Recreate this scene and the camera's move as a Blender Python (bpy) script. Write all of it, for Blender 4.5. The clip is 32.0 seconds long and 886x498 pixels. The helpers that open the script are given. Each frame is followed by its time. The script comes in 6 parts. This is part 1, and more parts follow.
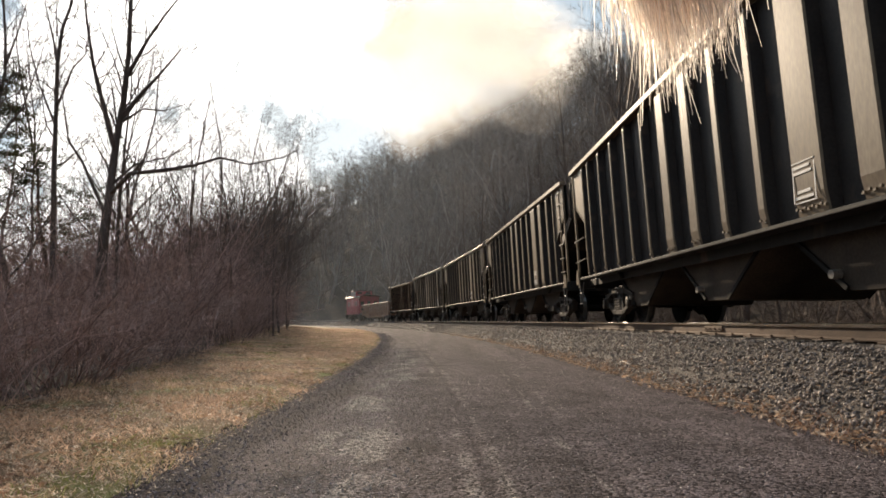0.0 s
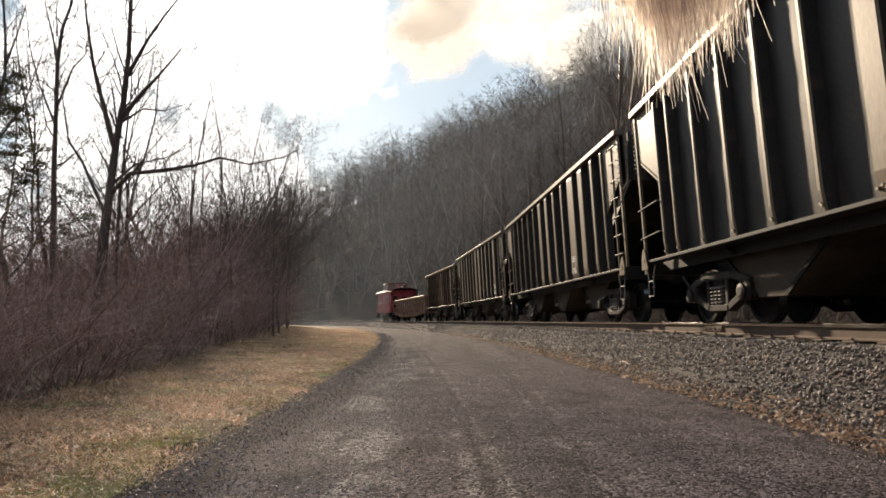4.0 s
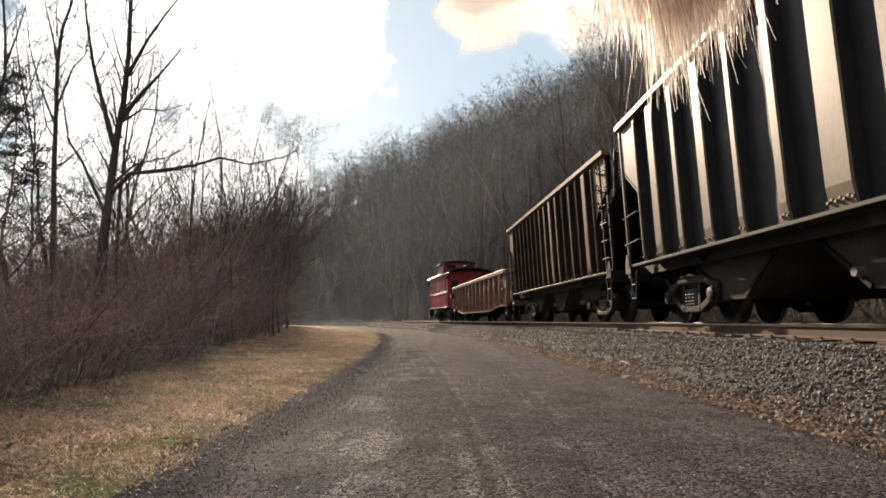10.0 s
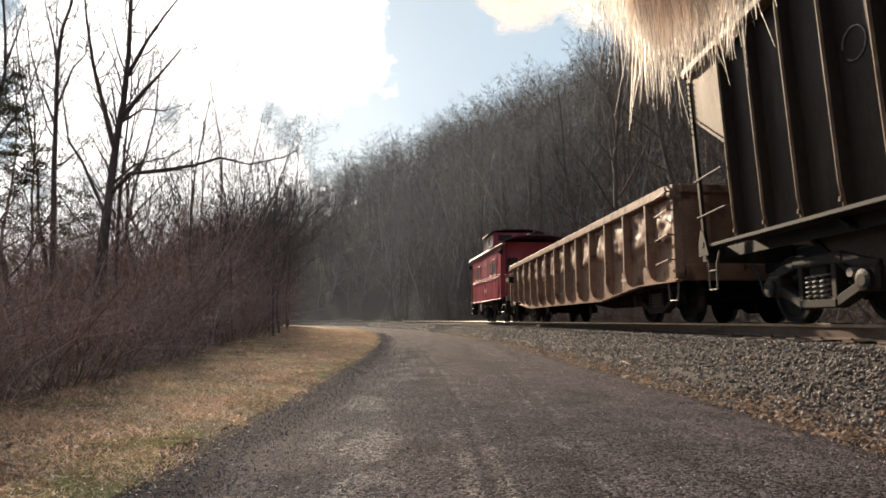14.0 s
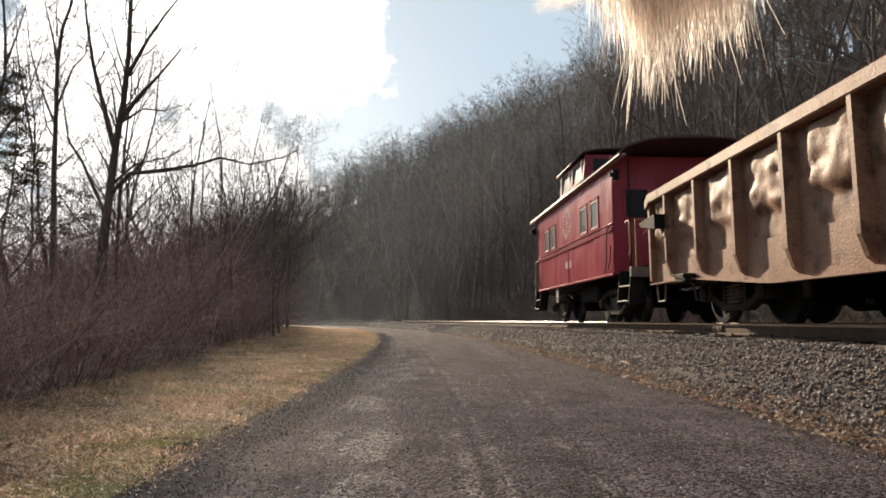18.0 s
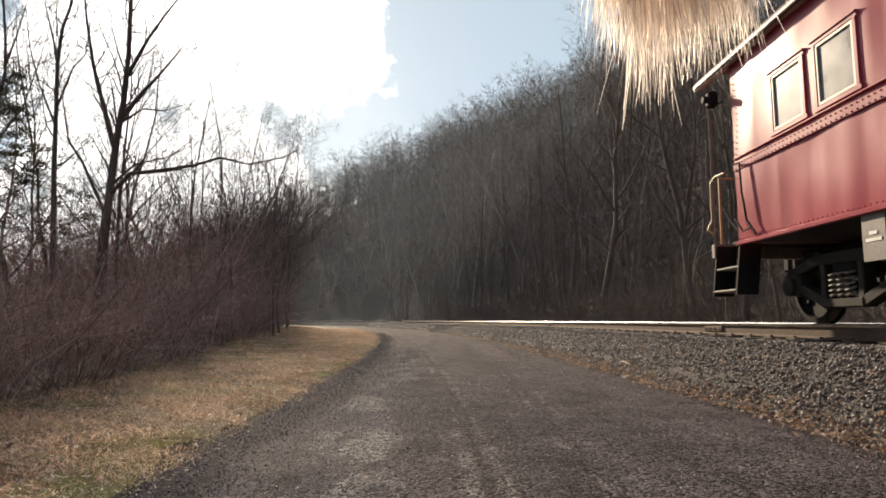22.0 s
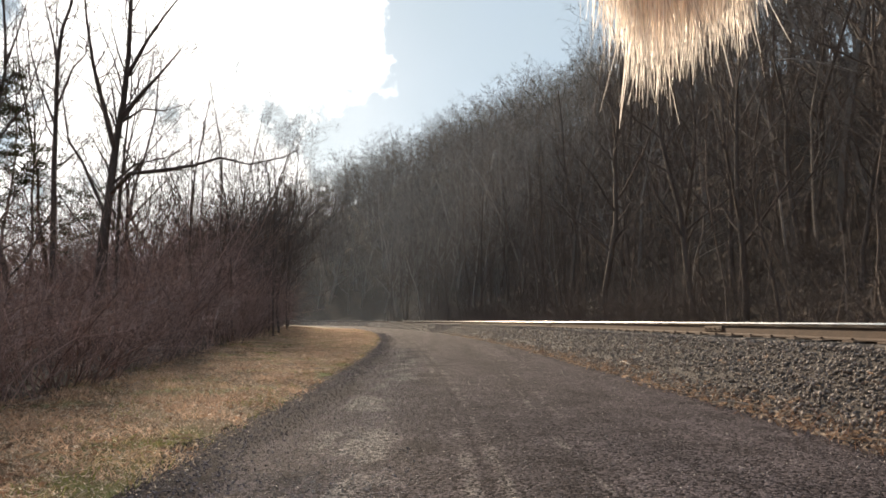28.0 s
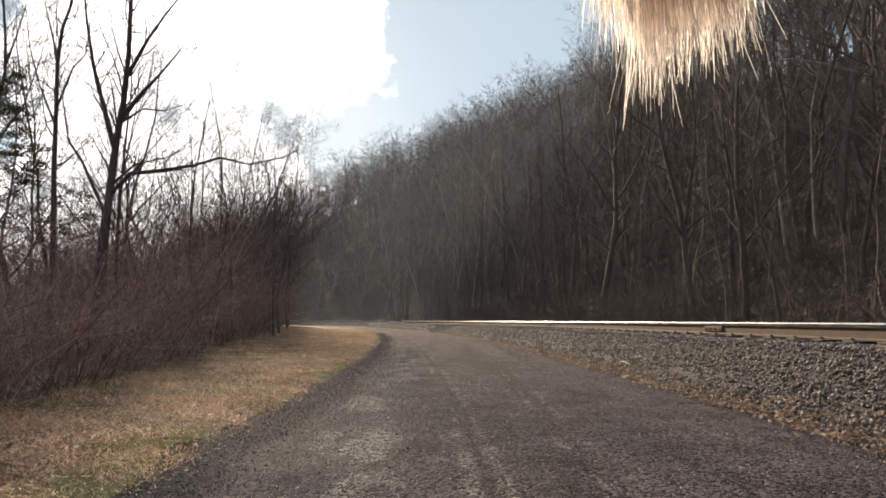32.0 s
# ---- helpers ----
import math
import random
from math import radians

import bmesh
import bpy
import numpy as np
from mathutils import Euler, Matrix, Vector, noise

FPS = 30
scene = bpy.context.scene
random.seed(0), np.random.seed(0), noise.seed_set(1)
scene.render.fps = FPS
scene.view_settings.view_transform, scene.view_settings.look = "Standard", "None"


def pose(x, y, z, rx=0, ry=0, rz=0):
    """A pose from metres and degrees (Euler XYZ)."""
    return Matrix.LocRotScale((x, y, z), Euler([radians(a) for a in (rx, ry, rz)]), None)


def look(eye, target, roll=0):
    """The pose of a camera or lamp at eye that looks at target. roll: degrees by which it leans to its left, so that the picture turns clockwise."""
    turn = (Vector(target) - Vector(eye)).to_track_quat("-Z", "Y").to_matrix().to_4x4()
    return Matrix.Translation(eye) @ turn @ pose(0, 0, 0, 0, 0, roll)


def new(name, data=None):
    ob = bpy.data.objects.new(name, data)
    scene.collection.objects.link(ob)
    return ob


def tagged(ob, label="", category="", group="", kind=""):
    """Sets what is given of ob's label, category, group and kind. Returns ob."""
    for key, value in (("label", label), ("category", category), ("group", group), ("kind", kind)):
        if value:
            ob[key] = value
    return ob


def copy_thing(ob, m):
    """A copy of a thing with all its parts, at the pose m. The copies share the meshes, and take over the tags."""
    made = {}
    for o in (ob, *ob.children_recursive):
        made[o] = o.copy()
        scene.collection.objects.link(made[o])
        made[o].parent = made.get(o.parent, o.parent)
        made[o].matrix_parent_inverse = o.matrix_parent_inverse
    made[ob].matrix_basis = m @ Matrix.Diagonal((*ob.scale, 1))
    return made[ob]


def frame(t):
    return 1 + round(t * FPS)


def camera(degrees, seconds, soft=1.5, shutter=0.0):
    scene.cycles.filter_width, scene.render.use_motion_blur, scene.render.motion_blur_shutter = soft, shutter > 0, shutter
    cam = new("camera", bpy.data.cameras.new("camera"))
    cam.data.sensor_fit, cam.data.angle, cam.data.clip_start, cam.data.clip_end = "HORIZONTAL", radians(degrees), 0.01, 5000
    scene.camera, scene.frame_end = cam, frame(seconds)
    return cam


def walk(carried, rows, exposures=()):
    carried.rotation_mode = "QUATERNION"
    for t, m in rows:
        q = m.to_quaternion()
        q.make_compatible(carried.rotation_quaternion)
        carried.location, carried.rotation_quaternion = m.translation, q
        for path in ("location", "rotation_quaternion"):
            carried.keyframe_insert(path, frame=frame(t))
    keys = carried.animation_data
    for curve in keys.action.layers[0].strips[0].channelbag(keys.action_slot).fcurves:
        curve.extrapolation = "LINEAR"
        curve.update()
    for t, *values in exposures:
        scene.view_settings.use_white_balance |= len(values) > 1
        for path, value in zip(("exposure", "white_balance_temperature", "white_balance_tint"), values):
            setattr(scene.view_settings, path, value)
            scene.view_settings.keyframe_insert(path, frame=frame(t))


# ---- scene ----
cam = camera(71.2, 32.0, soft=1.7)

# ---- plan: path surface z = 0, eye 0.80 m over it, rail top 0.77 m ----
EYE = 0.80
RAIL_Z = 0.77
PITCH = 6.62
OFF, PSI, S0, RAD = 5.325, -0.01623, 6.78, 239.7   # track: offset, heading, start of the left-hand curve, radius
SUN_AZ, SUN_EL = -17.7, 22.4

walk(cam, [(0.0, pose(0, 0, EYE, 90 + PITCH, 0, 0)), (32.0, pose(0, 0, EYE, 90 + PITCH, 0, 0))],
     exposures=[(0.0, 0.68), (3.0, 0.67), (8.0, 0.68), (15.0, 0.66), (20.0, 0.60), (32.0, 0.59)])

# ---- world, sun ----
world = bpy.data.worlds.new("sky")
scene.world = world
world.use_nodes = True
_n, _l = world.node_tree.nodes, world.node_tree.links
_n.clear()
sky = _n.new("ShaderNodeTexSky")
sky.sky_type, sky.sun_disc = "NISHITA", False
sky.sun_elevation, sky.sun_rotation = radians(SUN_EL), radians(SUN_AZ)
sky.air_density, sky.dust_density, sky.ozone_density = 1.0, 0.5, 1.2
SUN_DIR = Vector((math.sin(radians(SUN_AZ)) * math.cos(radians(SUN_EL)),
                  math.cos(radians(SUN_AZ)) * math.cos(radians(SUN_EL)), math.sin(radians(SUN_EL))))
_co = _n.new("ShaderNodeTexCoord")
_ns = _n.new("ShaderNodeTexNoise")
_ns.inputs["Scale"].default_value, _ns.inputs["Detail"].default_value, _ns.inputs["Roughness"].default_value = 6.5, 10, 0.62
_l.new(_co.outputs["Generated"], _ns.inputs["Vector"])
_dot = _n.new("ShaderNodeVectorMath")
_dot.operation = "DOT_PRODUCT"
_l.new(_co.outputs["Generated"], _dot.inputs[0])
_dot.inputs[1].default_value = (-0.338, 0.797, 0.500)
_dot2 = _n.new("ShaderNodeVectorMath")           # the bright air round the sun, below the cloud
_dot2.operation = "DOT_PRODUCT"
_l.new(_co.outputs["Generated"], _dot2.inputs[0])
_dot2.inputs[1].default_value = (-0.286, 0.907, 0.309)
_near = _n.new("ShaderNodeMath")
_near.operation = "SUBTRACT"
_near.inputs[1].default_value = 0.008
_low = _n.new("ShaderNodeVectorMath")            # bright cloud low over the valley
_low.operation = "DOT_PRODUCT"
_l.new(_co.outputs["Generated"], _low.inputs[0])
_low.inputs[1].default_value = (-0.410, 0.893, 0.188)
_l.new(_low.outputs["Value"], _near.inputs[0])
_mx = _n.new("ShaderNodeMath")
_mx.operation = "SMOOTH_MAX"
_mx.inputs[2].default_value = 0.008
_l.new(_dot.outputs["Value"], _mx.inputs[0])
_l.new(_near.outputs[0], _mx.inputs[1])
_a = _n.new("ShaderNodeMath")
_a.operation = "MULTIPLY_ADD"
_a.inputs[1].default_value, _a.inputs[2].default_value = 0.17, -0.085
_l.new(_ns.outputs["Fac"], _a.inputs[0])
_s = _n.new("ShaderNodeMath")
_s.operation = "ADD"
_l.new(_mx.outputs[0], _s.inputs[0])
_l.new(_a.outputs[0], _s.inputs[1])
_mr = _n.new("ShaderNodeMapRange")
_mr.interpolation_type = "SMOOTHSTEP"
_mr.inputs["From Min"].default_value, _mr.inputs["From Max"].default_value = 0.958, 0.975
_l.new(_s.outputs[0], _mr.inputs["Value"])
_mix = _n.new("ShaderNodeMix")
_mix.data_type = "RGBA"
_l.new(_mr.outputs["Result"], _mix.inputs["Factor"])
_hz = _n.new("ShaderNodeTexNoise")                # thin high haze over the blue
_hz.inputs["Scale"].default_value, _hz.inputs["Detail"].default_value = 2.3, 6
_l.new(_co.outputs["Generated"], _hz.inputs["Vector"])
_hr = _n.new("ShaderNodeMapRange")
_hr.inputs["From Min"].default_value, _hr.inputs["From Max"].default_value = 0.38, 0.66
_hr.inputs["To Min"].default_value, _hr.inputs["To Max"].default_value = 0.62, 0.90
_l.new(_hz.outputs["Fac"], _hr.inputs["Value"])
_haze = _n.new("ShaderNodeMix")
_haze.data_type = "RGBA"
_away = _n.new("ShaderNodeMapRange")              # the haze thins out away from the sun
_away.inputs["From Min"].default_value, _away.inputs["From Max"].default_value = -0.3, 0.75
_away.inputs["To Min"].default_value, _away.inputs["To Max"].default_value = 0.35, 1.0
_l.new(_dot2.outputs["Value"], _away.inputs["Value"])
_hm = _n.new("ShaderNodeMath")
_hm.operation = "MULTIPLY"
_l.new(_hr.outputs["Result"], _hm.inputs[0])
_l.new(_away.outputs["Result"], _hm.inputs[1])
_l.new(_hm.outputs[0], _haze.inputs["Factor"])
_l.new(sky.outputs["Color"], _haze.inputs["A"])
_haze.inputs["B"].default_value = (4.4, 5.2, 5.6, 1)
_l.new(_haze.outputs["Result"], _mix.inputs["A"])
_mix.inputs["B"].default_value = (18, 17.5, 16.7, 1)
_bg = _n.new("ShaderNodeBackground")
_bg.inputs["Strength"].default_value = 0.093
_out = _n.new("ShaderNodeOutputWorld")
_l.new(_mix.outputs["Result"], _bg.inputs["Color"])
_l.new(_bg.outputs["Background"], _out.inputs["Surface"])

sun = new("sun", bpy.data.lights.new("sun", "SUN"))
sun.data.energy, sun.data.angle, sun.data.color = 5.0, radians(1.2), (1.0, 0.80, 0.58)
sun.matrix_world = look(SUN_DIR * 100, (0, 0, 0))


# ---- plan helpers ----
def track(s, u=0.0):
    """The place u metres right of the track's centre line at s metres along it, and its heading."""
    nx, ny, dx, dy = math.cos(PSI), -math.sin(PSI), math.sin(PSI), math.cos(PSI)
    if s <= S0:
        return (OFF + u) * nx + s * dx, (OFF + u) * ny + s * dy, PSI
    ps = PSI - (s - S0) / RAD
    cx, cy = OFF * nx + S0 * dx - RAD * nx, OFF * ny + S0 * dy - RAD * ny
    return cx + (RAD + u) * math.cos(ps), cy - (RAD + u) * math.sin(ps), ps


def track_uv(x, y):
    """The offset u from the centre line and the length s along it, for arrays of places."""
    nx, ny, dx, dy = math.cos(PSI), -math.sin(PSI), math.sin(PSI), math.cos(PSI)
    s1 = x * dx + y * dy
    u1 = x * nx + y * ny - OFF
    cx, cy = OFF * nx + S0 * dx - RAD * nx, OFF * ny + S0 * dy - RAD * ny
    r = np.hypot(x - cx, y - cy)
    th = np.arctan2(-(y - cy), x - cx)          # equals the heading on the arc
    s2 = S0 + (PSI - th) * RAD
    back = s1 <= S0
    return np.where(back, u1, r - RAD), np.where(back, s1, s2)


def hill(u, s):
    """Height of the ground u metres beside the track."""
    u, s = np.asarray(u, float), np.asarray(s, float)
    t = np.clip((u - 8.5) / 105, 0, 1)
    fade = np.clip((345 - s) / 100, 0, 1)
    high = 54 + 11 * np.clip((s - 75) / 60, 0, 1) * np.clip((230 - s) / 25, 0, 1)
    bank = fade * fade * (3 - 2 * fade) * high * (1 - (1 - t) ** 1.55) + 1.2 * np.sin(s * 0.11 + u * 0.09) * np.clip((u - 9) / 12, 0, 1) + 0.35 * np.clip((u - 3.2) / 3, 0, 1)
    far = -1.6 * np.clip((-u - 16) / 25, 0, 1)
    verge = 0.22 * np.clip((-u - 9.3) / 2.5, 0, 1)
    return np.where(u > 0, bank, far + verge)


# ---- mesh helpers ----
class Shape:
    """Collects faces for one mesh."""

    def __init__(self):
        self.v, self.f = [], []

    def add(self, verts, faces):
        k = len(self.v)
        self.v += [tuple(p) for p in verts]
        self.f += [tuple(i + k for i in q) for q in faces]
        return self

    def box(self, c, size, bev=0.0, m=None):
        hx, hy, hz = (a / 2 for a in size)
        if bev <= 0:
            pts = [Vector((x, y, z)) for x in (-hx, hx) for y in (-hy, hy) for z in (-hz, hz)]
            faces = [(0, 1, 3, 2), (4, 6, 7, 5), (0, 4, 5, 1), (2, 3, 7, 6), (0, 2, 6, 4), (1, 5, 7, 3)]
        else:
            b = min(bev, 0.45 * min(size))
            pts, idx = [], {}
            for sx in (-1, 1):
                for sy in (-1, 1):
                    for sz in (-1, 1):
                        for a in range(3):
                            idx[(sx, sy, sz, a)] = len(pts)
                            full = (hx * sx, hy * sy, hz * sz)
                            ins = ((hx - b) * sx, (hy - b) * sy, (hz - b) * sz)
                            pts.append(Vector([full[i] if i == a else ins[i] for i in range(3)]))
            faces = []
            for a in range(3):
                o = [i for i in range(3) if i != a]
                for s in (-1, 1):
                    q = []
                    for s1, s2 in ((-1, -1), (1, -1), (1, 1), (-1, 1)):
                        k = [0, 0, 0]
                        k[a], k[o[0]], k[o[1]] = s, s1, s2
                        q.append(idx[(*k, a)])
                    faces.append(q)
            for a, b2, c2 in ((0, 1, 2), (0, 2, 1), (1, 2, 0)):
                for s1 in (-1, 1):
                    for s2 in (-1, 1):
                        q = []
                        for ax, s3 in ((a, -1), (a, 1), (b2, 1), (b2, -1)):
                            k = [0, 0, 0]
                            k[a], k[b2], k[c2] = s1, s2, s3
                            q.append(idx[(*k, ax)])
                        faces.append(q)
            for sx in (-1, 1):
                for sy in (-1, 1):
                    for sz in (-1, 1):
                        faces.append([idx[(sx, sy, sz, a)] for a in range(3)])
            out = []
            for q in faces:
                n = (pts[q[1]] - pts[q[0]]).cross(pts[q[2]] - pts[q[0]])
                mid = sum((pts[i] for i in q), Vector()) / len(q)
                out.append(q if n.dot(mid) >= 0 else q[::-1])
            faces = out
        c = Vector(c)
        pts = [(m @ p if m else p) + c for p in pts]
        return self.add(pts, faces)

    def tube(self, pts, r, n=8, cap=True):
        pts = [Vector(p) for p in pts]
        rr = r if isinstance(r, (list, tuple)) else [r] * len(pts)
        rings, side = [], None
        for i, p in enumerate(pts):
            d = (pts[min(i + 1, len(pts) - 1)] - pts[max(i - 1, 0)]).normalized()
            if side is None:
                side = d.orthogonal().normalized()
            side = (side - d * side.dot(d)).normalized()
            up = d.cross(side)
            rings.append([p + (side * math.cos(2 * math.pi * j / n) + up * math.sin(2 * math.pi * j / n)) * rr[i] for j in range(n)])
        faces = []
        for i in range(len(pts) - 1):
            for j in range(n):
                k = (j + 1) % n
                faces.append((i * n + j, i * n + k, (i + 1) * n + k, (i + 1) * n + j))
        if cap:
            faces.append(tuple(range(n))[::-1])
            faces.append(tuple((len(pts) - 1) * n + j for j in range(n)))
        return self.add([q for ring in rings for q in ring], faces)

    def prism(self, prof, axis, lo, hi):
        """A closed outline (two coordinates, anticlockwise along +axis) drawn from lo to hi along the axis 0, 1 or 2."""
        n = len(prof)
        o = {0: (1, 2), 1: (2, 0), 2: (0, 1)}[axis]
        pts = []
        for h in (lo, hi):
            for p in prof:
                q = [0, 0, 0]
                q[axis], q[o[0]], q[o[1]] = h, p[0], p[1]
                pts.append(q)
        faces = [tuple(range(n))[::-1], tuple(n + i for i in range(n))]
        faces += [(i, (i + 1) % n, n + (i + 1) % n, n + i) for i in range(n)]
        return self.add(pts, faces)

    def lathe(self, prof, c, axis=0, n=24):
        """Rings (along the axis, radius) turned about the axis through c."""
        o = {0: (1, 2), 1: (2, 0), 2: (0, 1)}[axis]
        pts = []
        for h, r in prof:
            for j in range(n):
                q = [0, 0, 0]
                q[axis] = h
                q[o[0]], q[o[1]] = r * math.cos(2 * math.pi * j / n), r * math.sin(2 * math.pi * j / n)
                pts.append(Vector(q) + Vector(c))
        faces = []
        for i in range(len(prof) - 1):
            for j in range(n):
                k = (j + 1) % n
                faces.append((i * n + j, i * n + k, (i + 1) * n + k, (i + 1) * n + j))
        faces.append(tuple(range(n))[::-1])
        faces.append(tuple((len(prof) - 1) * n + j for j in range(n)))
        return self.add(pts, faces)

    def mesh(self, name, mat, smooth=False):
        me = bpy.data.meshes.new(name)
        me.from_pydata(self.v, [], self.f)
        me.materials.append(mat)
        if smooth:
            me.polygons.foreach_set("use_smooth", [True] * len(me.polygons))
        me.update()
        return me


def fast_mesh(name, verts, quads, mat, smooth=False):
    """A mesh from arrays: verts (n, 3), faces (m, 3 or 4)."""
    me = bpy.data.meshes.new(name)
    m, w = quads.shape
    me.vertices.add(len(verts))
    me.vertices.foreach_set("co", np.asarray(verts, np.float32).ravel())
    me.loops.add(m * w)
    me.loops.foreach_set("vertex_index", np.asarray(quads, np.int32).ravel())
    me.polygons.add(m)
    me.polygons.foreach_set("loop_start", np.arange(0, m * w, w, dtype=np.int32))
    me.polygons.foreach_set("use_smooth", np.full(m, smooth))
    me.materials.append(mat)
    me.update(calc_edges=True)
    me.validate()
    return me


def part(name, shape, mat, parent, label="", smooth=False, at=None):
    """One mesh object under a thing or a part."""
    me = shape if isinstance(shape, bpy.types.Mesh) else shape.mesh(name, mat, smooth)
    ob = new(name, me)
    ob.parent = parent
    if at is not None:
        ob.matrix_basis = at
    return tagged(ob, label)


def thing(name, label, category, group="", kind="", m=None, data=None):
    ob = new(name, data)
    if m is not None:
        ob.matrix_basis = m
    return tagged(ob, label, category, group, kind)


# ---- materials ----
def mat(name, col, col2=None, rough=0.7, metal=0.0, scale=6.0, fine=60.0, bump=0.3, bdist=0.01, spec=0.5,
        streak=None, third=None, tscale=2.0, tlo=0.55, thi=0.7, rand=0.0, island=0.0, trans=0.0, coords="Object"):
    """A weathered surface: two colours mixed at two scales, a third as stains, relief, and change from piece to piece."""
    m = bpy.data.materials.new(name)
    m.use_nodes = True
    n, l = m.node_tree.nodes, m.node_tree.links
    b = n["Principled BSDF"]
    b.inputs["Metallic"].default_value = metal
    b.inputs["Specular IOR Level"].default_value = spec
    co = n.new("ShaderNodeTexCoord")
    vec = co.outputs[coords]
    if streak:
        mp = n.new("ShaderNodeMapping")
        mp.inputs["Scale"].default_value = streak
        l.new(vec, mp.inputs["Vector"])
        vec = mp.outputs["Vector"]

    def nz(sc, det, v=vec):
        t = n.new("ShaderNodeTexNoise")
        t.inputs["Scale"].default_value, t.inputs["Detail"].default_value = sc, det
        l.new(v, t.inputs["Vector"])
        return t

    def ramp(sock, lo, hi):
        r = n.new("ShaderNodeMapRange")
        r.inputs["From Min"].default_value, r.inputs["From Max"].default_value = lo, hi
        l.new(sock, r.inputs["Value"])
        return r.outputs["Result"]

    def mixc(fac, a, c, mode="MIX"):
        x = n.new("ShaderNodeMix")
        x.data_type, x.blend_type = "RGBA", mode
        if isinstance(fac, float):
            x.inputs["Factor"].default_value = fac
        else:
            l.new(fac, x.inputs["Factor"])
        for key, val in (("A", a), ("B", c)):
            if isinstance(val, tuple):
                x.inputs[key].default_value = (*val[:3], 1)
            else:
                l.new(val, x.inputs[key])
        return x.outputs["Result"]

    col2 = col2 or tuple(min(1, c * 1.35) for c in col)
    big, small = nz(scale, 5), nz(fine, 4)
    c = mixc(ramp(big.outputs["Fac"], 0.3, 0.7), col, col2)
    c = mixc(0.55, c, mixc(ramp(small.outputs["Fac"], 0.3, 0.7), (0.35, 0.35, 0.35), (1.0, 1.0, 1.0)), "MULTIPLY") if fine else c
    if third:
        st = nz(tscale, 6)
        c = mixc(ramp(st.outputs["Fac"], tlo, thi), c, third)
    if rand or island:
        g = n.new("ShaderNodeObjectInfo") if rand else n.new("ShaderNodeNewGeometry")
        sock = g.outputs["Random"] if rand else g.outputs["Random Per Island"]
        amt = rand or island
        r = n.new("ShaderNodeMapRange")
        r.inputs["To Min"].default_value, r.inputs["To Max"].default_value = 1 - amt, 1 + amt
        l.new(sock, r.inputs["Value"])
        hs = n.new("ShaderNodeHueSaturation")
        l.new(r.outputs["Result"], hs.inputs["Value"])
        l.new(c, hs.inputs["Color"])
        c = hs.outputs["Color"]
    l.new(c, b.inputs["Base Color"])
    rr = n.new("ShaderNodeMapRange")
    rr.inputs["To Min"].default_value, rr.inputs["To Max"].default_value = max(0.03, rough - 0.12), min(1, rough + 0.12)
    l.new(big.outputs["Fac"], rr.inputs["Value"])
    l.new(rr.outputs["Result"], b.inputs["Roughness"])
    if bump:
        bp = n.new("ShaderNodeBump")
        bp.inputs["Strength"].default_value, bp.inputs["Distance"].default_value = bump, bdist
        l.new(small.outputs["Fac"] if fine else big.outputs["Fac"], bp.inputs["Height"])
        l.new(bp.outputs["Normal"], b.inputs["Normal"])
    if trans:
        tr = n.new("ShaderNodeBsdfTranslucent")
        l.new(c, tr.inputs["Color"])
        mx = n.new("ShaderNodeMixShader")
        mx.inputs["Fac"].default_value = trans
        l.new(b.outputs["BSDF"], mx.inputs[1])
        l.new(tr.outputs["BSDF"], mx.inputs[2])
        l.new(mx.outputs["Shader"], n["Material Output"].inputs["Surface"])
    return m


M_SOIL = mat("leaf_litter_soil", (0.045, 0.035, 0.028), (0.075, 0.057, 0.044), rough=0.95, scale=0.6, fine=18, bump=0.8, bdist=0.05, spec=0.2)
M_TURF = mat("dry_turf", (0.11, 0.075, 0.046), (0.22, 0.150, 0.09), rough=0.95, scale=1.3, fine=45, bump=0.9, bdist=0.02, spec=0.15,
             third=(0.13, 0.15, 0.05), tscale=0.9, tlo=0.52, thi=0.66)


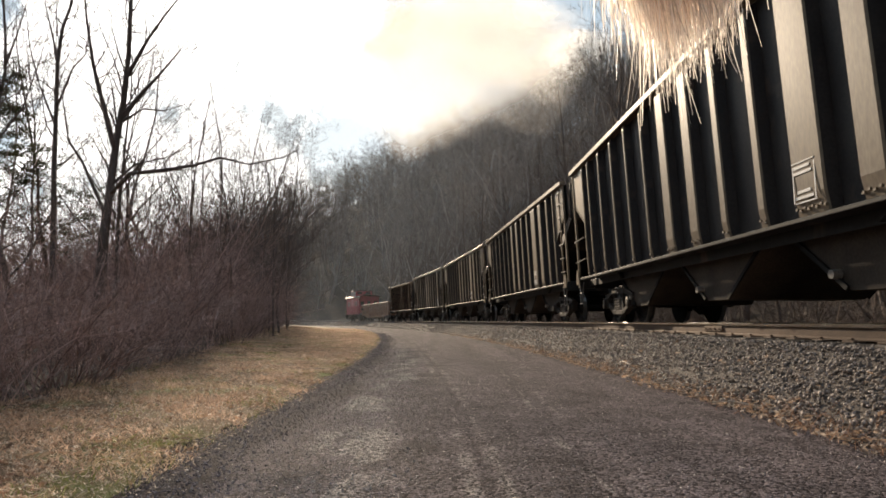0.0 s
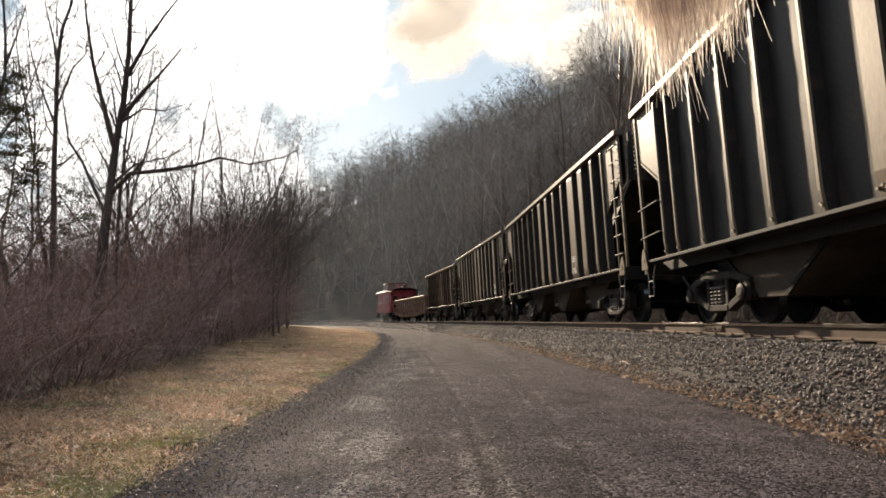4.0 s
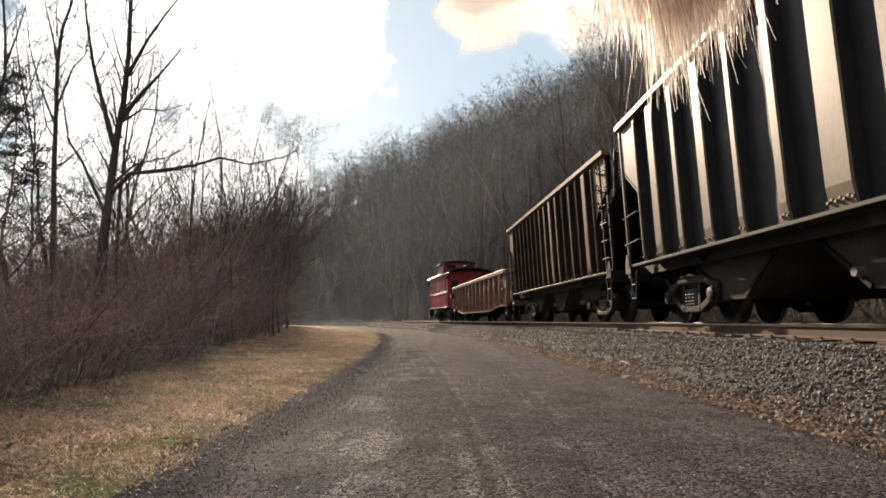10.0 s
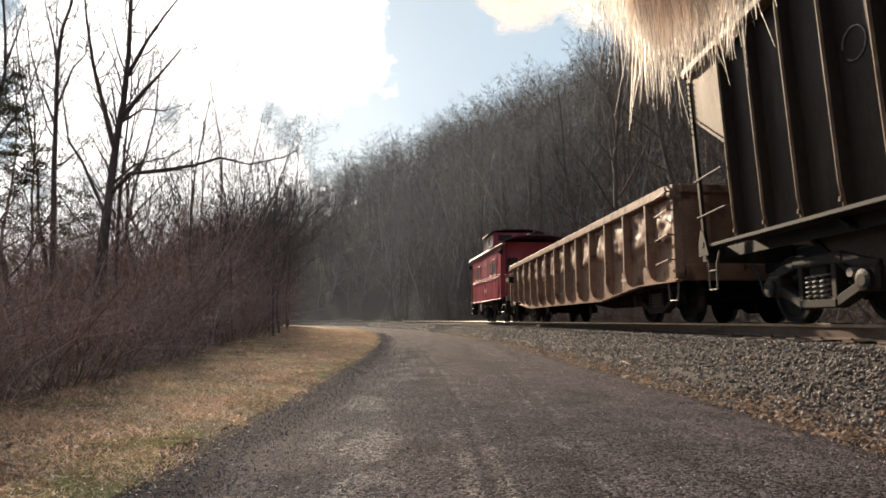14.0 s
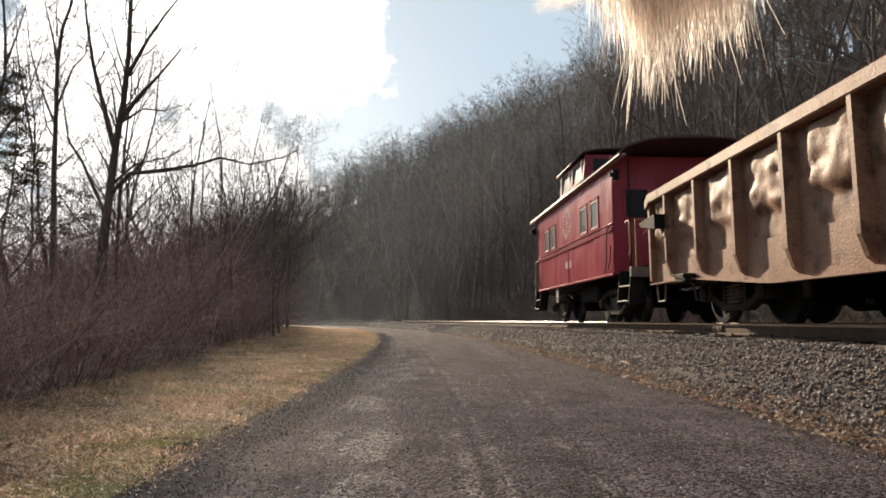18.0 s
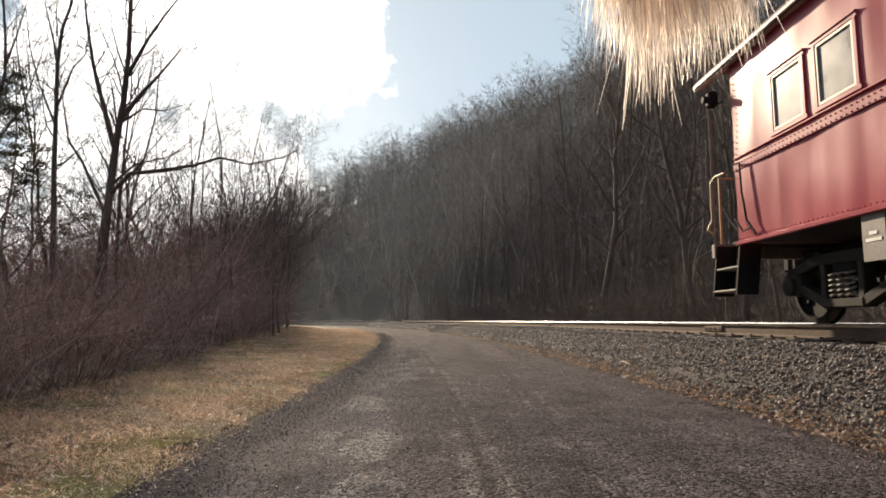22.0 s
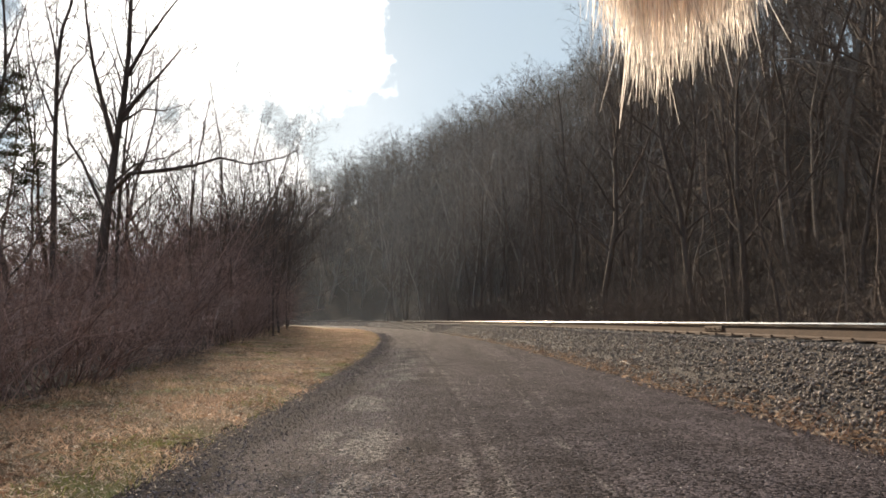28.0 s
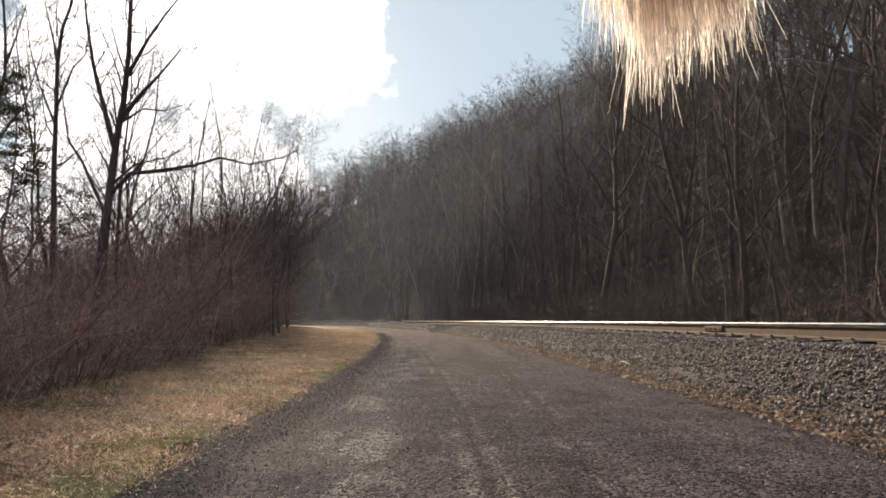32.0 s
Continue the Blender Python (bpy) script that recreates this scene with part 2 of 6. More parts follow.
def gravel(name, dark, light, cell, streak, rough=0.8, spec=0.3, relief=0.012, edge=None, worn=None):
    """Packed small stone: each pebble its own tone, longer bands along the lane, relief between pebbles."""
    m = bpy.data.materials.new(name)
    m.use_nodes = True
    n, l = m.node_tree.nodes, m.node_tree.links
    b = n["Principled BSDF"]
    b.inputs["Specular IOR Level"].default_value = spec
    co = n.new("ShaderNodeTexCoord")
    warp = n.new("ShaderNodeTexNoise")
    warp.inputs["Scale"].default_value, warp.inputs["Detail"].default_value = cell * 0.6, 2
    l.new(co.outputs["Object"], warp.inputs["Vector"])
    add = n.new("ShaderNodeVectorMath")
    add.operation = "MULTIPLY_ADD"
    add.inputs[1].default_value = (0.9 / cell,) * 3
    l.new(warp.outputs["Color"], add.inputs[0])
    l.new(co.outputs["Object"], add.inputs[2])
    tone = None
    heights = []
    for sc, w in ((cell, 0.6), (cell * 2.7, 0.4)):
        v = n.new("ShaderNodeTexVoronoi")
        v.inputs["Scale"].default_value = sc
        l.new(add.outputs[0], v.inputs["Vector"])
        sep = n.new("ShaderNodeSeparateColor")
        l.new(v.outputs["Color"], sep.inputs[0])
        pw = n.new("ShaderNodeMath")
        pw.operation = "MULTIPLY"
        pw.inputs[1].default_value = w
        l.new(sep.outputs[0], pw.inputs[0])
        heights.append(v.outputs["Distance"])
        if tone is None:
            tone = pw.outputs[0]
        else:
            ad = n.new("ShaderNodeMath")
            l.new(tone, ad.inputs[0])
            l.new(pw.outputs[0], ad.inputs[1])
            tone = ad.outputs[0]
    mp = n.new("ShaderNodeMapping")
    mp.inputs["Scale"].default_value = streak
    l.new(co.outputs["Object"], mp.inputs["Vector"])
    band = n.new("ShaderNodeTexNoise")
    band.inputs["Scale"].default_value, band.inputs["Detail"].default_value, band.inputs["Roughness"].default_value = 1.0, 5, 0.6
    l.new(mp.outputs["Vector"], band.inputs["Vector"])
    patch = n.new("ShaderNodeTexNoise")
    patch.inputs["Scale"].default_value, patch.inputs["Detail"].default_value = 2.2, 6
    l.new(co.outputs["Object"], patch.inputs["Vector"])
    sm = n.new("ShaderNodeMath")
    sm.operation = "ADD"
    l.new(band.outputs["Fac"], sm.inputs[0])
    l.new(patch.outputs["Fac"], sm.inputs[1])
    mr = n.new("ShaderNodeMapRange")
    mr.inputs["From Min"].default_value, mr.inputs["From Max"].default_value = 0.75, 1.25
    mr.inputs["To Min"].default_value, mr.inputs["To Max"].default_value = 0.62, 1.45
    l.new(sm.outputs[0], mr.inputs["Value"])
    cr = n.new("ShaderNodeValToRGB")
    cr.color_ramp.elements[0].position, cr.color_ramp.elements[1].position = 0.30, 0.82
    cr.color_ramp.elements[0].color, cr.color_ramp.elements[1].color = (*dark, 1), (*light, 1)
    l.new(tone, cr.inputs["Fac"])
    hs = n.new("ShaderNodeHueSaturation")
    l.new(mr.outputs["Result"], hs.inputs["Value"])
    l.new(cr.outputs["Color"], hs.inputs["Color"])
    c = hs.outputs["Color"]
    for key, tint, amount in (("loose_edge", edge, 0.9), ("worn_glints", worn, 0.75)):
        if not tint:
            continue
        at = n.new("ShaderNodeAttribute")           # edge stone, then wear with sun glints painted in, across the lane
        at.attribute_name = key
        f = n.new("ShaderNodeMath")
        f.operation = "MULTIPLY_ADD"
        l.new(patch.outputs["Fac"], f.inputs[0])
        f.inputs[1].default_value = 1.6
        l.new(at.outputs["Fac"], f.inputs[2])
        r2 = n.new("ShaderNodeMapRange")
        r2.inputs["From Min"].default_value, r2.inputs["From Max"].default_value = 1.15, 1.6
        r2.inputs["To Max"].default_value = amount
        l.new(f.outputs[0], r2.inputs["Value"])
        cr2 = n.new("ShaderNodeValToRGB")
        cr2.color_ramp.elements[0].position, cr2.color_ramp.elements[1].position = 0.34, 0.78
        cr2.color_ramp.elements[0].color, cr2.color_ramp.elements[1].color = (*tint[0], 1), (*tint[1], 1)
        l.new(tone, cr2.inputs["Fac"])
        x = n.new("ShaderNodeMix")
        x.data_type = "RGBA"
        l.new(r2.outputs["Result"], x.inputs["Factor"])
        l.new(c, x.inputs["A"])
        l.new(cr2.outputs["Color"], x.inputs["B"])
        c = x.outputs["Result"]
    l.new(c, b.inputs["Base Color"])
    b.inputs["Roughness"].default_value = rough
    bp = n.new("ShaderNodeBump")
    bp.invert = True
    bp.inputs["Strength"].default_value, bp.inputs["Distance"].default_value = 1.0, relief
    l.new(heights[0], bp.inputs["Height"])
    l.new(bp.outputs["Normal"], b.inputs["Normal"])
    return m


M_PATH = gravel("crushed_stone", (0.014, 0.0115, 0.0125), (0.150, 0.126, 0.133), 62, (1.7, 0.10, 1.0), rough=0.9, spec=0.05, relief=0.009,
                edge=((0.006, 0.0046, 0.0056), (0.056, 0.044, 0.051)), worn=((0.022, 0.019, 0.019), (0.43, 0.39, 0.36)))
M_BALLAST = mat("ballast_bed", (0.055, 0.046, 0.041), (0.105, 0.089, 0.08), rough=0.9, scale=9, fine=35, bump=1.0, bdist=0.04, spec=0.3)
M_STONE = mat("ballast_stone", (0.15, 0.118, 0.098), (0.38, 0.318, 0.275), rough=0.62, scale=14, fine=120, bump=0.3, spec=0.35, island=0.55)
M_STONE1 = mat("ballast_stone_single", (0.15, 0.118, 0.098), (0.38, 0.318, 0.275), rough=0.62, scale=14, fine=120, bump=0.3, spec=0.35, rand=0.45)
M_GRIT = mat("path_grit", (0.12, 0.105, 0.098), (0.46, 0.41, 0.37), rough=0.4, scale=20, fine=0, bump=0, spec=0.4, island=0.5)
M_GRASS = mat("dry_grass", (0.31, 0.19, 0.13), (0.78, 0.57, 0.43), rough=0.7, scale=0.8, fine=0, bump=0, island=0.5, trans=0.58, spec=0.25,
              third=(0.21, 0.20, 0.07), tscale=0.9, tlo=0.54, thi=0.68)
M_GREEN = mat("green_grass", (0.13, 0.15, 0.045), (0.26, 0.27, 0.10), rough=0.6, scale=2, fine=0, bump=0, island=0.4, trans=0.4, spec=0.3)
M_LITTER = mat("reddish_leaf_litter", (0.16, 0.085, 0.058), (0.46, 0.29, 0.19), rough=0.6, scale=4, fine=0, bump=0, island=0.5, trans=0.35, spec=0.35)
M_STRAW = mat("pale_straw", (0.46, 0.37, 0.28), (0.84, 0.72, 0.60), rough=0.5, scale=20, fine=0, bump=0, island=0.4, trans=0.5, spec=0.45)
M_LEAF = mat("dead_leaf", (0.17, 0.105, 0.07), (0.50, 0.38, 0.28), rough=0.75, scale=8, fine=0, bump=0, island=0.5, trans=0.35)
M_BARK = mat("grey_brown_bark", (0.115, 0.088, 0.074), (0.185, 0.148, 0.127), rough=0.95, scale=3, fine=25, bump=0.7, bdist=0.02, spec=0.2, streak=(1, 1, 0.25))
M_TWIG = mat("bare_twigs", (0.125, 0.094, 0.078), (0.185, 0.143, 0.122), rough=0.85, scale=2, fine=0, bump=0, spec=0.3)
M_BRUSH = mat("reddish_brush", (0.29, 0.195, 0.168), (0.40, 0.288, 0.252), rough=0.9, scale=1, fine=0, bump=0, spec=0.25, island=0.6)
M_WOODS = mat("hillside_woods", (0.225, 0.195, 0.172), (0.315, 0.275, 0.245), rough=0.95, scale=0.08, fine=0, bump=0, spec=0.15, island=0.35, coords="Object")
M_NEEDLE = mat("evergreen_foliage", (0.045, 0.055, 0.025), (0.09, 0.085, 0.04), rough=0.8, scale=3, fine=0, bump=0, island=0.4, trans=0.2)
M_RAILTOP = mat("polished_rail_head", (0.55, 0.53, 0.50), (0.62, 0.60, 0.57), rough=0.22, metal=1.0, scale=3, fine=0, bump=0)
M_RAIL = mat("rusty_rail_web", (0.095, 0.062, 0.043), (0.15, 0.10, 0.07), rough=0.85, scale=5, fine=60, bump=0.3)
M_TIE = mat("creosoted_tie", (0.06, 0.048, 0.04), (0.12, 0.10, 0.085), rough=0.9, scale=3, fine=40, bump=0.6, streak=(0.3, 2, 2))
M_BLACK = mat("dusty_black_paint", (0.018, 0.017, 0.016), (0.038, 0.035, 0.033), rough=0.55, spec=0.16, scale=1.2, fine=30, bump=0.12, bdist=0.004,
              streak=(1, 1, 0.3), third=(0.11, 0.075, 0.055), tscale=2.2, tlo=0.6, thi=0.78)
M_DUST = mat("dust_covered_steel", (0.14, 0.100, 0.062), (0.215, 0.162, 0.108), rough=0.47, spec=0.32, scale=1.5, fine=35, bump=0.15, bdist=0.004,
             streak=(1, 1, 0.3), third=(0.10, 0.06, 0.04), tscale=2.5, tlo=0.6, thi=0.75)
M_SHADE = mat("shade_toned_paint", (0.022, 0.018, 0.017), (0.045, 0.037, 0.033), rough=0.55, scale=1.5, fine=30, bump=0.2, bdist=0.005, spec=0.22,
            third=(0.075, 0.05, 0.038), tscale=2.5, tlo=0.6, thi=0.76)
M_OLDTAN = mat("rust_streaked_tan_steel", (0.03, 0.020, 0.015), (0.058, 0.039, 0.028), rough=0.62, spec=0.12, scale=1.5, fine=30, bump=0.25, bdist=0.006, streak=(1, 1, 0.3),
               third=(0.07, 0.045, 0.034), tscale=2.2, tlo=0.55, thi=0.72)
M_RUST = mat("faded_rusty_brown_paint", (0.265, 0.142, 0.090), (0.40, 0.242, 0.160), rough=0.55, spec=0.25, scale=2.2, fine=38, bump=0.45, bdist=0.008,
             third=(0.095, 0.048, 0.032), tscale=3.4, tlo=0.53, thi=0.68)
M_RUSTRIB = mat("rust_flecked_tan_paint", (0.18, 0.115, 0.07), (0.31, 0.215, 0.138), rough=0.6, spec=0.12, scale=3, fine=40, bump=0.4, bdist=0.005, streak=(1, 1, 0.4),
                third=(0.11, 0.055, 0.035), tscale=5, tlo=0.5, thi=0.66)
M_GEAR = mat("grimy_running_gear", (0.012, 0.011, 0.0105), (0.025, 0.023, 0.022), rough=0.7, spec=0.12, scale=4, fine=50, bump=0.3, bdist=0.004)
M_BAY = mat("dust_caked_bay", (0.04, 0.031, 0.025), (0.10, 0.077, 0.06), rough=0.7, spec=0.12, scale=1.6, fine=30, bump=0.2, bdist=0.005)
M_FRAME = mat("dusty_truck_casting", (0.018, 0.015, 0.013), (0.046, 0.037, 0.030), rough=0.6, spec=0.18, scale=3, fine=40, bump=0.3, bdist=0.005)
M_STEEL = mat("worn_tread_steel", (0.30, 0.29, 0.28), (0.42, 0.41, 0.40), rough=0.35, metal=1.0, scale=5, fine=0, bump=0)
M_SPRING = mat("dusty_cast_steel", (0.16, 0.14, 0.12), (0.24, 0.21, 0.18), rough=0.55, scale=6, fine=40, bump=0.2, bdist=0.003)
M_RED = mat("weathered_red_paint", (0.305, 0.039, 0.057), (0.395, 0.073, 0.092), rough=0.31, spec=0.14, scale=1.1, fine=0, bump=0.25, bdist=0.02,
            streak=(1, 1, 0.35), third=(0.46, 0.15, 0.165), tscale=1.4, tlo=0.55, thi=0.8)
M_ROOF = mat("dark_red_roof", (0.05, 0.012, 0.014), (0.08, 0.02, 0.02), rough=0.6, scale=2, fine=30, bump=0.2, bdist=0.004)
M_TRIM = mat("pale_trim", (0.40, 0.33, 0.25), (0.50, 0.42, 0.33), rough=0.5, scale=4, fine=0, bump=0)
M_WHITE = mat("off_white_lettering", (0.72, 0.68, 0.62), (0.80, 0.77, 0.72), rough=0.6, scale=9, fine=0, bump=0)
M_FADED = mat("faded_pink_white_paint", (0.60, 0.42, 0.40), (0.74, 0.58, 0.55), rough=0.3, scale=14, fine=0, bump=0, spec=0.25)
M_GLASS = mat("grimy_window_pane", (0.10, 0.108, 0.12), (0.17, 0.18, 0.2), rough=0.3, scale=3, fine=0, bump=0.05, spec=0.1)
M_DARKGLASS = mat("dark_window_pane", (0.012, 0.012, 0.013), (0.02, 0.02, 0.021), rough=0.3, scale=3, fine=0, bump=0, spec=0.25)
M_YELLOW = mat("worn_ochre_rail_paint", (0.30, 0.20, 0.06), (0.40, 0.28, 0.10), rough=0.5, scale=8, fine=0, bump=0)
M_HOSE = mat("black_rubber_hose", (0.03, 0.03, 0.03), (0.05, 0.05, 0.05), rough=0.6, scale=8, fine=0, bump=0)


# ---- ground ----
def spaced(lo, hi, near, step, growth=1.16):
    """Coordinates from lo to hi, dense within near of zero and wider apart beyond."""
    out, d, w = [0.0], 0.0, step
    while d < max(-lo, hi):
        w = step if d < near else w * growth
        d += w
        out += [d, -d]
    out = np.array(sorted(out))
    return out[(out >= lo) & (out <= hi)]


def grid_mesh(name, X, Y, Z, m):
    h, w = X.shape
    i = np.arange(h * w).reshape(h, w)
    q = np.stack([i[:-1, :-1], i[:-1, 1:], i[1:, 1:], i[1:, :-1]], -1).reshape(-1, 4)
    return fast_mesh(name, np.stack([X, Y, Z], -1).reshape(-1, 3), q, m, True)


gx, gy = spaced(-2500, 2500, 14, 0.7), spaced(-1500, 2500, 24, 0.8)
GX, GY = np.meshgrid(gx, gy)
GU, GS = track_uv(GX, GY)
GZ = hill(GU, GS) - 0.02 - 0.03 * np.clip((GU + 7.0), 0, 1)
thing("ground", "brown leaf-strewn ground rising to a wooded hillside", "ground", kind="structure", data=grid_mesh("ground", GX, GY, GZ, M_SOIL))


def rough_line(s, k, amp):
    return amp * (math.sin(s * 1.7 + k) * 0.5 + math.sin(s * 4.3 + 2.1 * k) * 0.3 + math.sin(s * 9.1 + 3 * k) * 0.2)


def strip(name, us, ss, zf, m, edge0=0.0, edge1=0.0):
    """A sheet along the track, across us, along ss; edges wander."""
    X = np.zeros((len(ss), len(us)))
    Y, Z = X.copy(), X.copy()
    for a, s in enumerate(ss):
        for b, u in enumerate(us):
            uu = u + (rough_line(s, 1.0, edge0) if b == 0 else 0) + (rough_line(s, 2.0, edge1) if b == len(us) - 1 else 0)
            X[a, b], Y[a, b], _ = track(s, uu)
            Z[a, b] = zf(uu, s)
    return grid_mesh(name, X, Y, Z, m)


SS = np.concatenate([np.arange(-60, -2, 2.0), np.arange(-2, 26, 0.2), np.arange(26, 60, 0.6), np.arange(60, 230, 3.0)])
PATH_L, PATH_R = -6.72, -2.62
STRIP = 0.86      # the pale wheel strip, sun glints put into its colour, from the lane's edge


def path_z(u, s):
    c = (u - PATH_L) / (PATH_R - PATH_L)
    z = 0.012 + 0.028 * math.sin(max(0, min(1, c)) * math.pi)
    ahead = min(14.0, max(0.0, s - 4))
    for r in (-5.06 - 0.031 * ahead, -4.44 + 0.045 * ahead):
        z -= 0.010 * math.exp(-((u - r) / 0.05) ** 2)
    return z + 0.004 * noise.noise((u * 3, s * 1.2, 0)) + 0.002 * noise.noise((u * 9, s * 7, 4))


ROAD_U = np.linspace(PATH_L - 0.5, PATH_R + 0.25, 100)
road_mesh = strip("road", ROAD_U, SS, path_z, M_PATH)
_edge = np.zeros((len(SS), len(ROAD_U)))
_worn_glint = _edge.copy()
for a, s in enumerate(SS):
    e = PATH_L + 0.46 + rough_line(s * 0.6, 7.0, 0.25)
    _edge[a] = np.clip((e - ROAD_U) / 0.35 + 0.5, 0, 1) + np.clip((ROAD_U - PATH_R + 0.35) / 0.5, 0, 1) * 0.4
    ahead = min(14.0, max(0.0, s - 4))
    a1, b1 = -5.06 - 0.031 * ahead, -4.44 + 0.045 * ahead       # two tyre tracks drawing apart
    for c, w, k in ((PATH_L + STRIP, 0.25, 1.25 - 0.6 * min(1, max(0, s - 5) / 18)), (a1 - 0.08, 0.045, 0.55), (a1 + 0.08, 0.045, 0.55),
                    (b1 - 0.08, 0.045, 0.50), (b1 + 0.09, 0.04, 0.45), (-4.75, 0.3, 0.12)):
        k *= min(1.25, max(0.4, 0.95 + 0.9 * noise.noise((s * 0.6, c * 3, 3.0))))
        patchy = np.array([min(1.0, max(0.0, 0.5 + 1.9 * noise.noise((u * 2.6, s * 1.1, 8.0)) + 0.8 * noise.noise((u * 7, s * 4, 5.0)))) for u in ROAD_U]) if w > 0.1 else 1.0
        _worn_glint[a] += k * patchy * np.exp(-((ROAD_U - c - (rough_line(s * 0.4, c, 0.16) if w > 0.1 else 0)) / w) ** 2)
    for c in (a1, b1):
        _edge[a] += 0.55 * np.exp(-((ROAD_U - c) / 0.04) ** 2)
for key, val in (("loose_edge", _edge), ("worn_glints", _worn_glint)):
    road_mesh.attributes.new(key, "FLOAT", "POINT").data.foreach_set("value", val.ravel().astype(np.float32))
thing("road", "grey crushed-stone lane with faint wheel ruts beside the track", "gravel road", kind="structure", data=road_mesh)


def turf_z(u, s):
    return float(hill(u, s)) + 0.03 + 0.03 * noise.noise((u * 1.5, s * 1.5, 2)) - 0.035 * max(0, 1 - (PATH_L - u) / 0.25)


def brush_edge(s):
    """How far the thicket's edge lies from the track."""
    return np.clip(8.9 + (np.asarray(s, float) - 5) * 0.12, 8.7, 13.4)


def verge_mesh():
    ks = np.linspace(0, 1, 30)
    X = np.zeros((len(SS), len(ks)))
    Y, Z = X.copy(), X.copy()
    for a, s in enumerate(SS):
        u1, u0 = PATH_L + rough_line(s, 2.0, 0.22), -float(brush_edge(s)) - 0.3 + rough_line(s, 4.0, 0.3)
        for b, k in enumerate(ks):
            X[a, b], Y[a, b], _ = track(s, u1 + (u0 - u1) * k)
            Z[a, b] = turf_z(u1 + (u0 - u1) * k, s) - (0.06 if k == 1 else 0)
    return grid_mesh("verge", X, Y, Z, M_TURF)


thing("verge", "dry tan mown grass verge with green tufts", "grass", kind="structure",
      data=verge_mesh())


# ---- track ----
def bed_z(u):
    a = abs(u)
    return 0.545 if a < 1.72 else max(-0.06, 0.545 - (a - 1.72) * 0.59)


thing("ballast_bed", "dark grey ballast bank under the rails", "ballast", kind="structure",
      data=strip("ballast_bed", np.array([-2.72, -2.5, -2.25, -2.0, -1.75, -1.65, -0.8, 0.8, 1.65, 1.75, 2.2, 2.75]), SS,
                 lambda u, s: bed_z(u) + 0.02 * noise.noise((u * 4, s * 4, 1)) - 0.012, M_BALLAST))

railway = thing("railway_track", "single track of shiny-topped rails on dark ties", "railway track", kind="structure")
RAIL_S = np.concatenate([np.arange(-120, 0, 6.0), np.arange(0, 60, 1.0), np.arange(60, 240, 3.0)])


def swept(prof, u0, ss, m, name):
    """An outline (u, z) swept along the track."""
    n = len(prof)
    pts = []
    for s in ss:
        for du, z in prof:
            x, y, _ = track(s, u0 + du)
            pts.append((x, y, z))
    i = np.arange(len(ss) - 1)[:, None] * n + np.arange(n)[None]
    j = np.arange(len(ss) - 1)[:, None] * n + (np.arange(n)[None] + 1) % n
    return fast_mesh(name, np.array(pts), np.stack([i, i + n, j + n, j], -1).reshape(-1, 4), m)


RZ = RAIL_Z
for side in (-0.755, 0.755):
    web = [(-0.07, RZ - 0.180), (0.07, RZ - 0.180), (0.07, RZ - 0.168), (0.012, RZ - 0.150), (0.012, RZ - 0.046), (-0.012, RZ - 0.046),
           (-0.012, RZ - 0.150), (-0.07, RZ - 0.168)]
    head = [(-0.036, RZ - 0.044), (0.036, RZ - 0.044), (0.037, RZ - 0.008), (0.030, RZ), (-0.030, RZ), (-0.037, RZ - 0.008)]
    rail = part("rail", swept(web, side, RAIL_S, M_RAIL, "rail"), None, railway)
    part("rail_head", swept(head, side, RAIL_S, M_RAILTOP, "rail_head"), None, rail, "bright polished rail head")
    for sj in (-1.9, 10.0, 21.9, 33.8):
        x, y, ps = track(sj, side)
        bar = Shape()
        for e in (-1, 1):
            bar.box((e * 0.026, 0, RZ - 0.098), (0.026, 0.62, 0.085), 0.008)
            for k in (-0.23, -0.08, 0.08, 0.23):
                bar.lathe([(e * 0.036, 0.016), (e * 0.062, 0.016)], (0, k, RZ - 0.098), 0, 6)
        part("joint_bar", bar, M_RAIL, railway, at=pose(x, y, 0, 0, 0, -math.degrees(ps)))

tie_mesh = Shape().box((0, 0, 0), (2.6, 0.23, 0.17), 0.012).mesh("tie", M_TIE)
plate_mesh = Shape().box((0, 0, 0), (0.36, 0.19, 0.02), 0.004).box((-0.09, 0.06, 0.02), (0.03, 0.02, 0.03)).box((0.09, -0.06, 0.02), (0.03, 0.02, 0.03)).mesh("tie_plate", M_RAIL)
_r = random.Random(5)
for k in range(150):
    s = -12 + 0.53 * k
    x, y, ps = track(s, _r.uniform(-0.04, 0.04))
    tie = part("tie", tie_mesh, None, railway, at=pose(x, y, 0.488 + _r.uniform(-0.01, 0.008), 0, 0, -math.degrees(ps) + _r.uniform(-1, 1)))
    if s < 42:
        for u in (-0.755, 0.755):
            x, y, ps = track(s, u)
            part("tie_plate", plate_mesh, None, railway, at=pose(x, y, 0.58, 0, 0, -math.degrees(ps)))


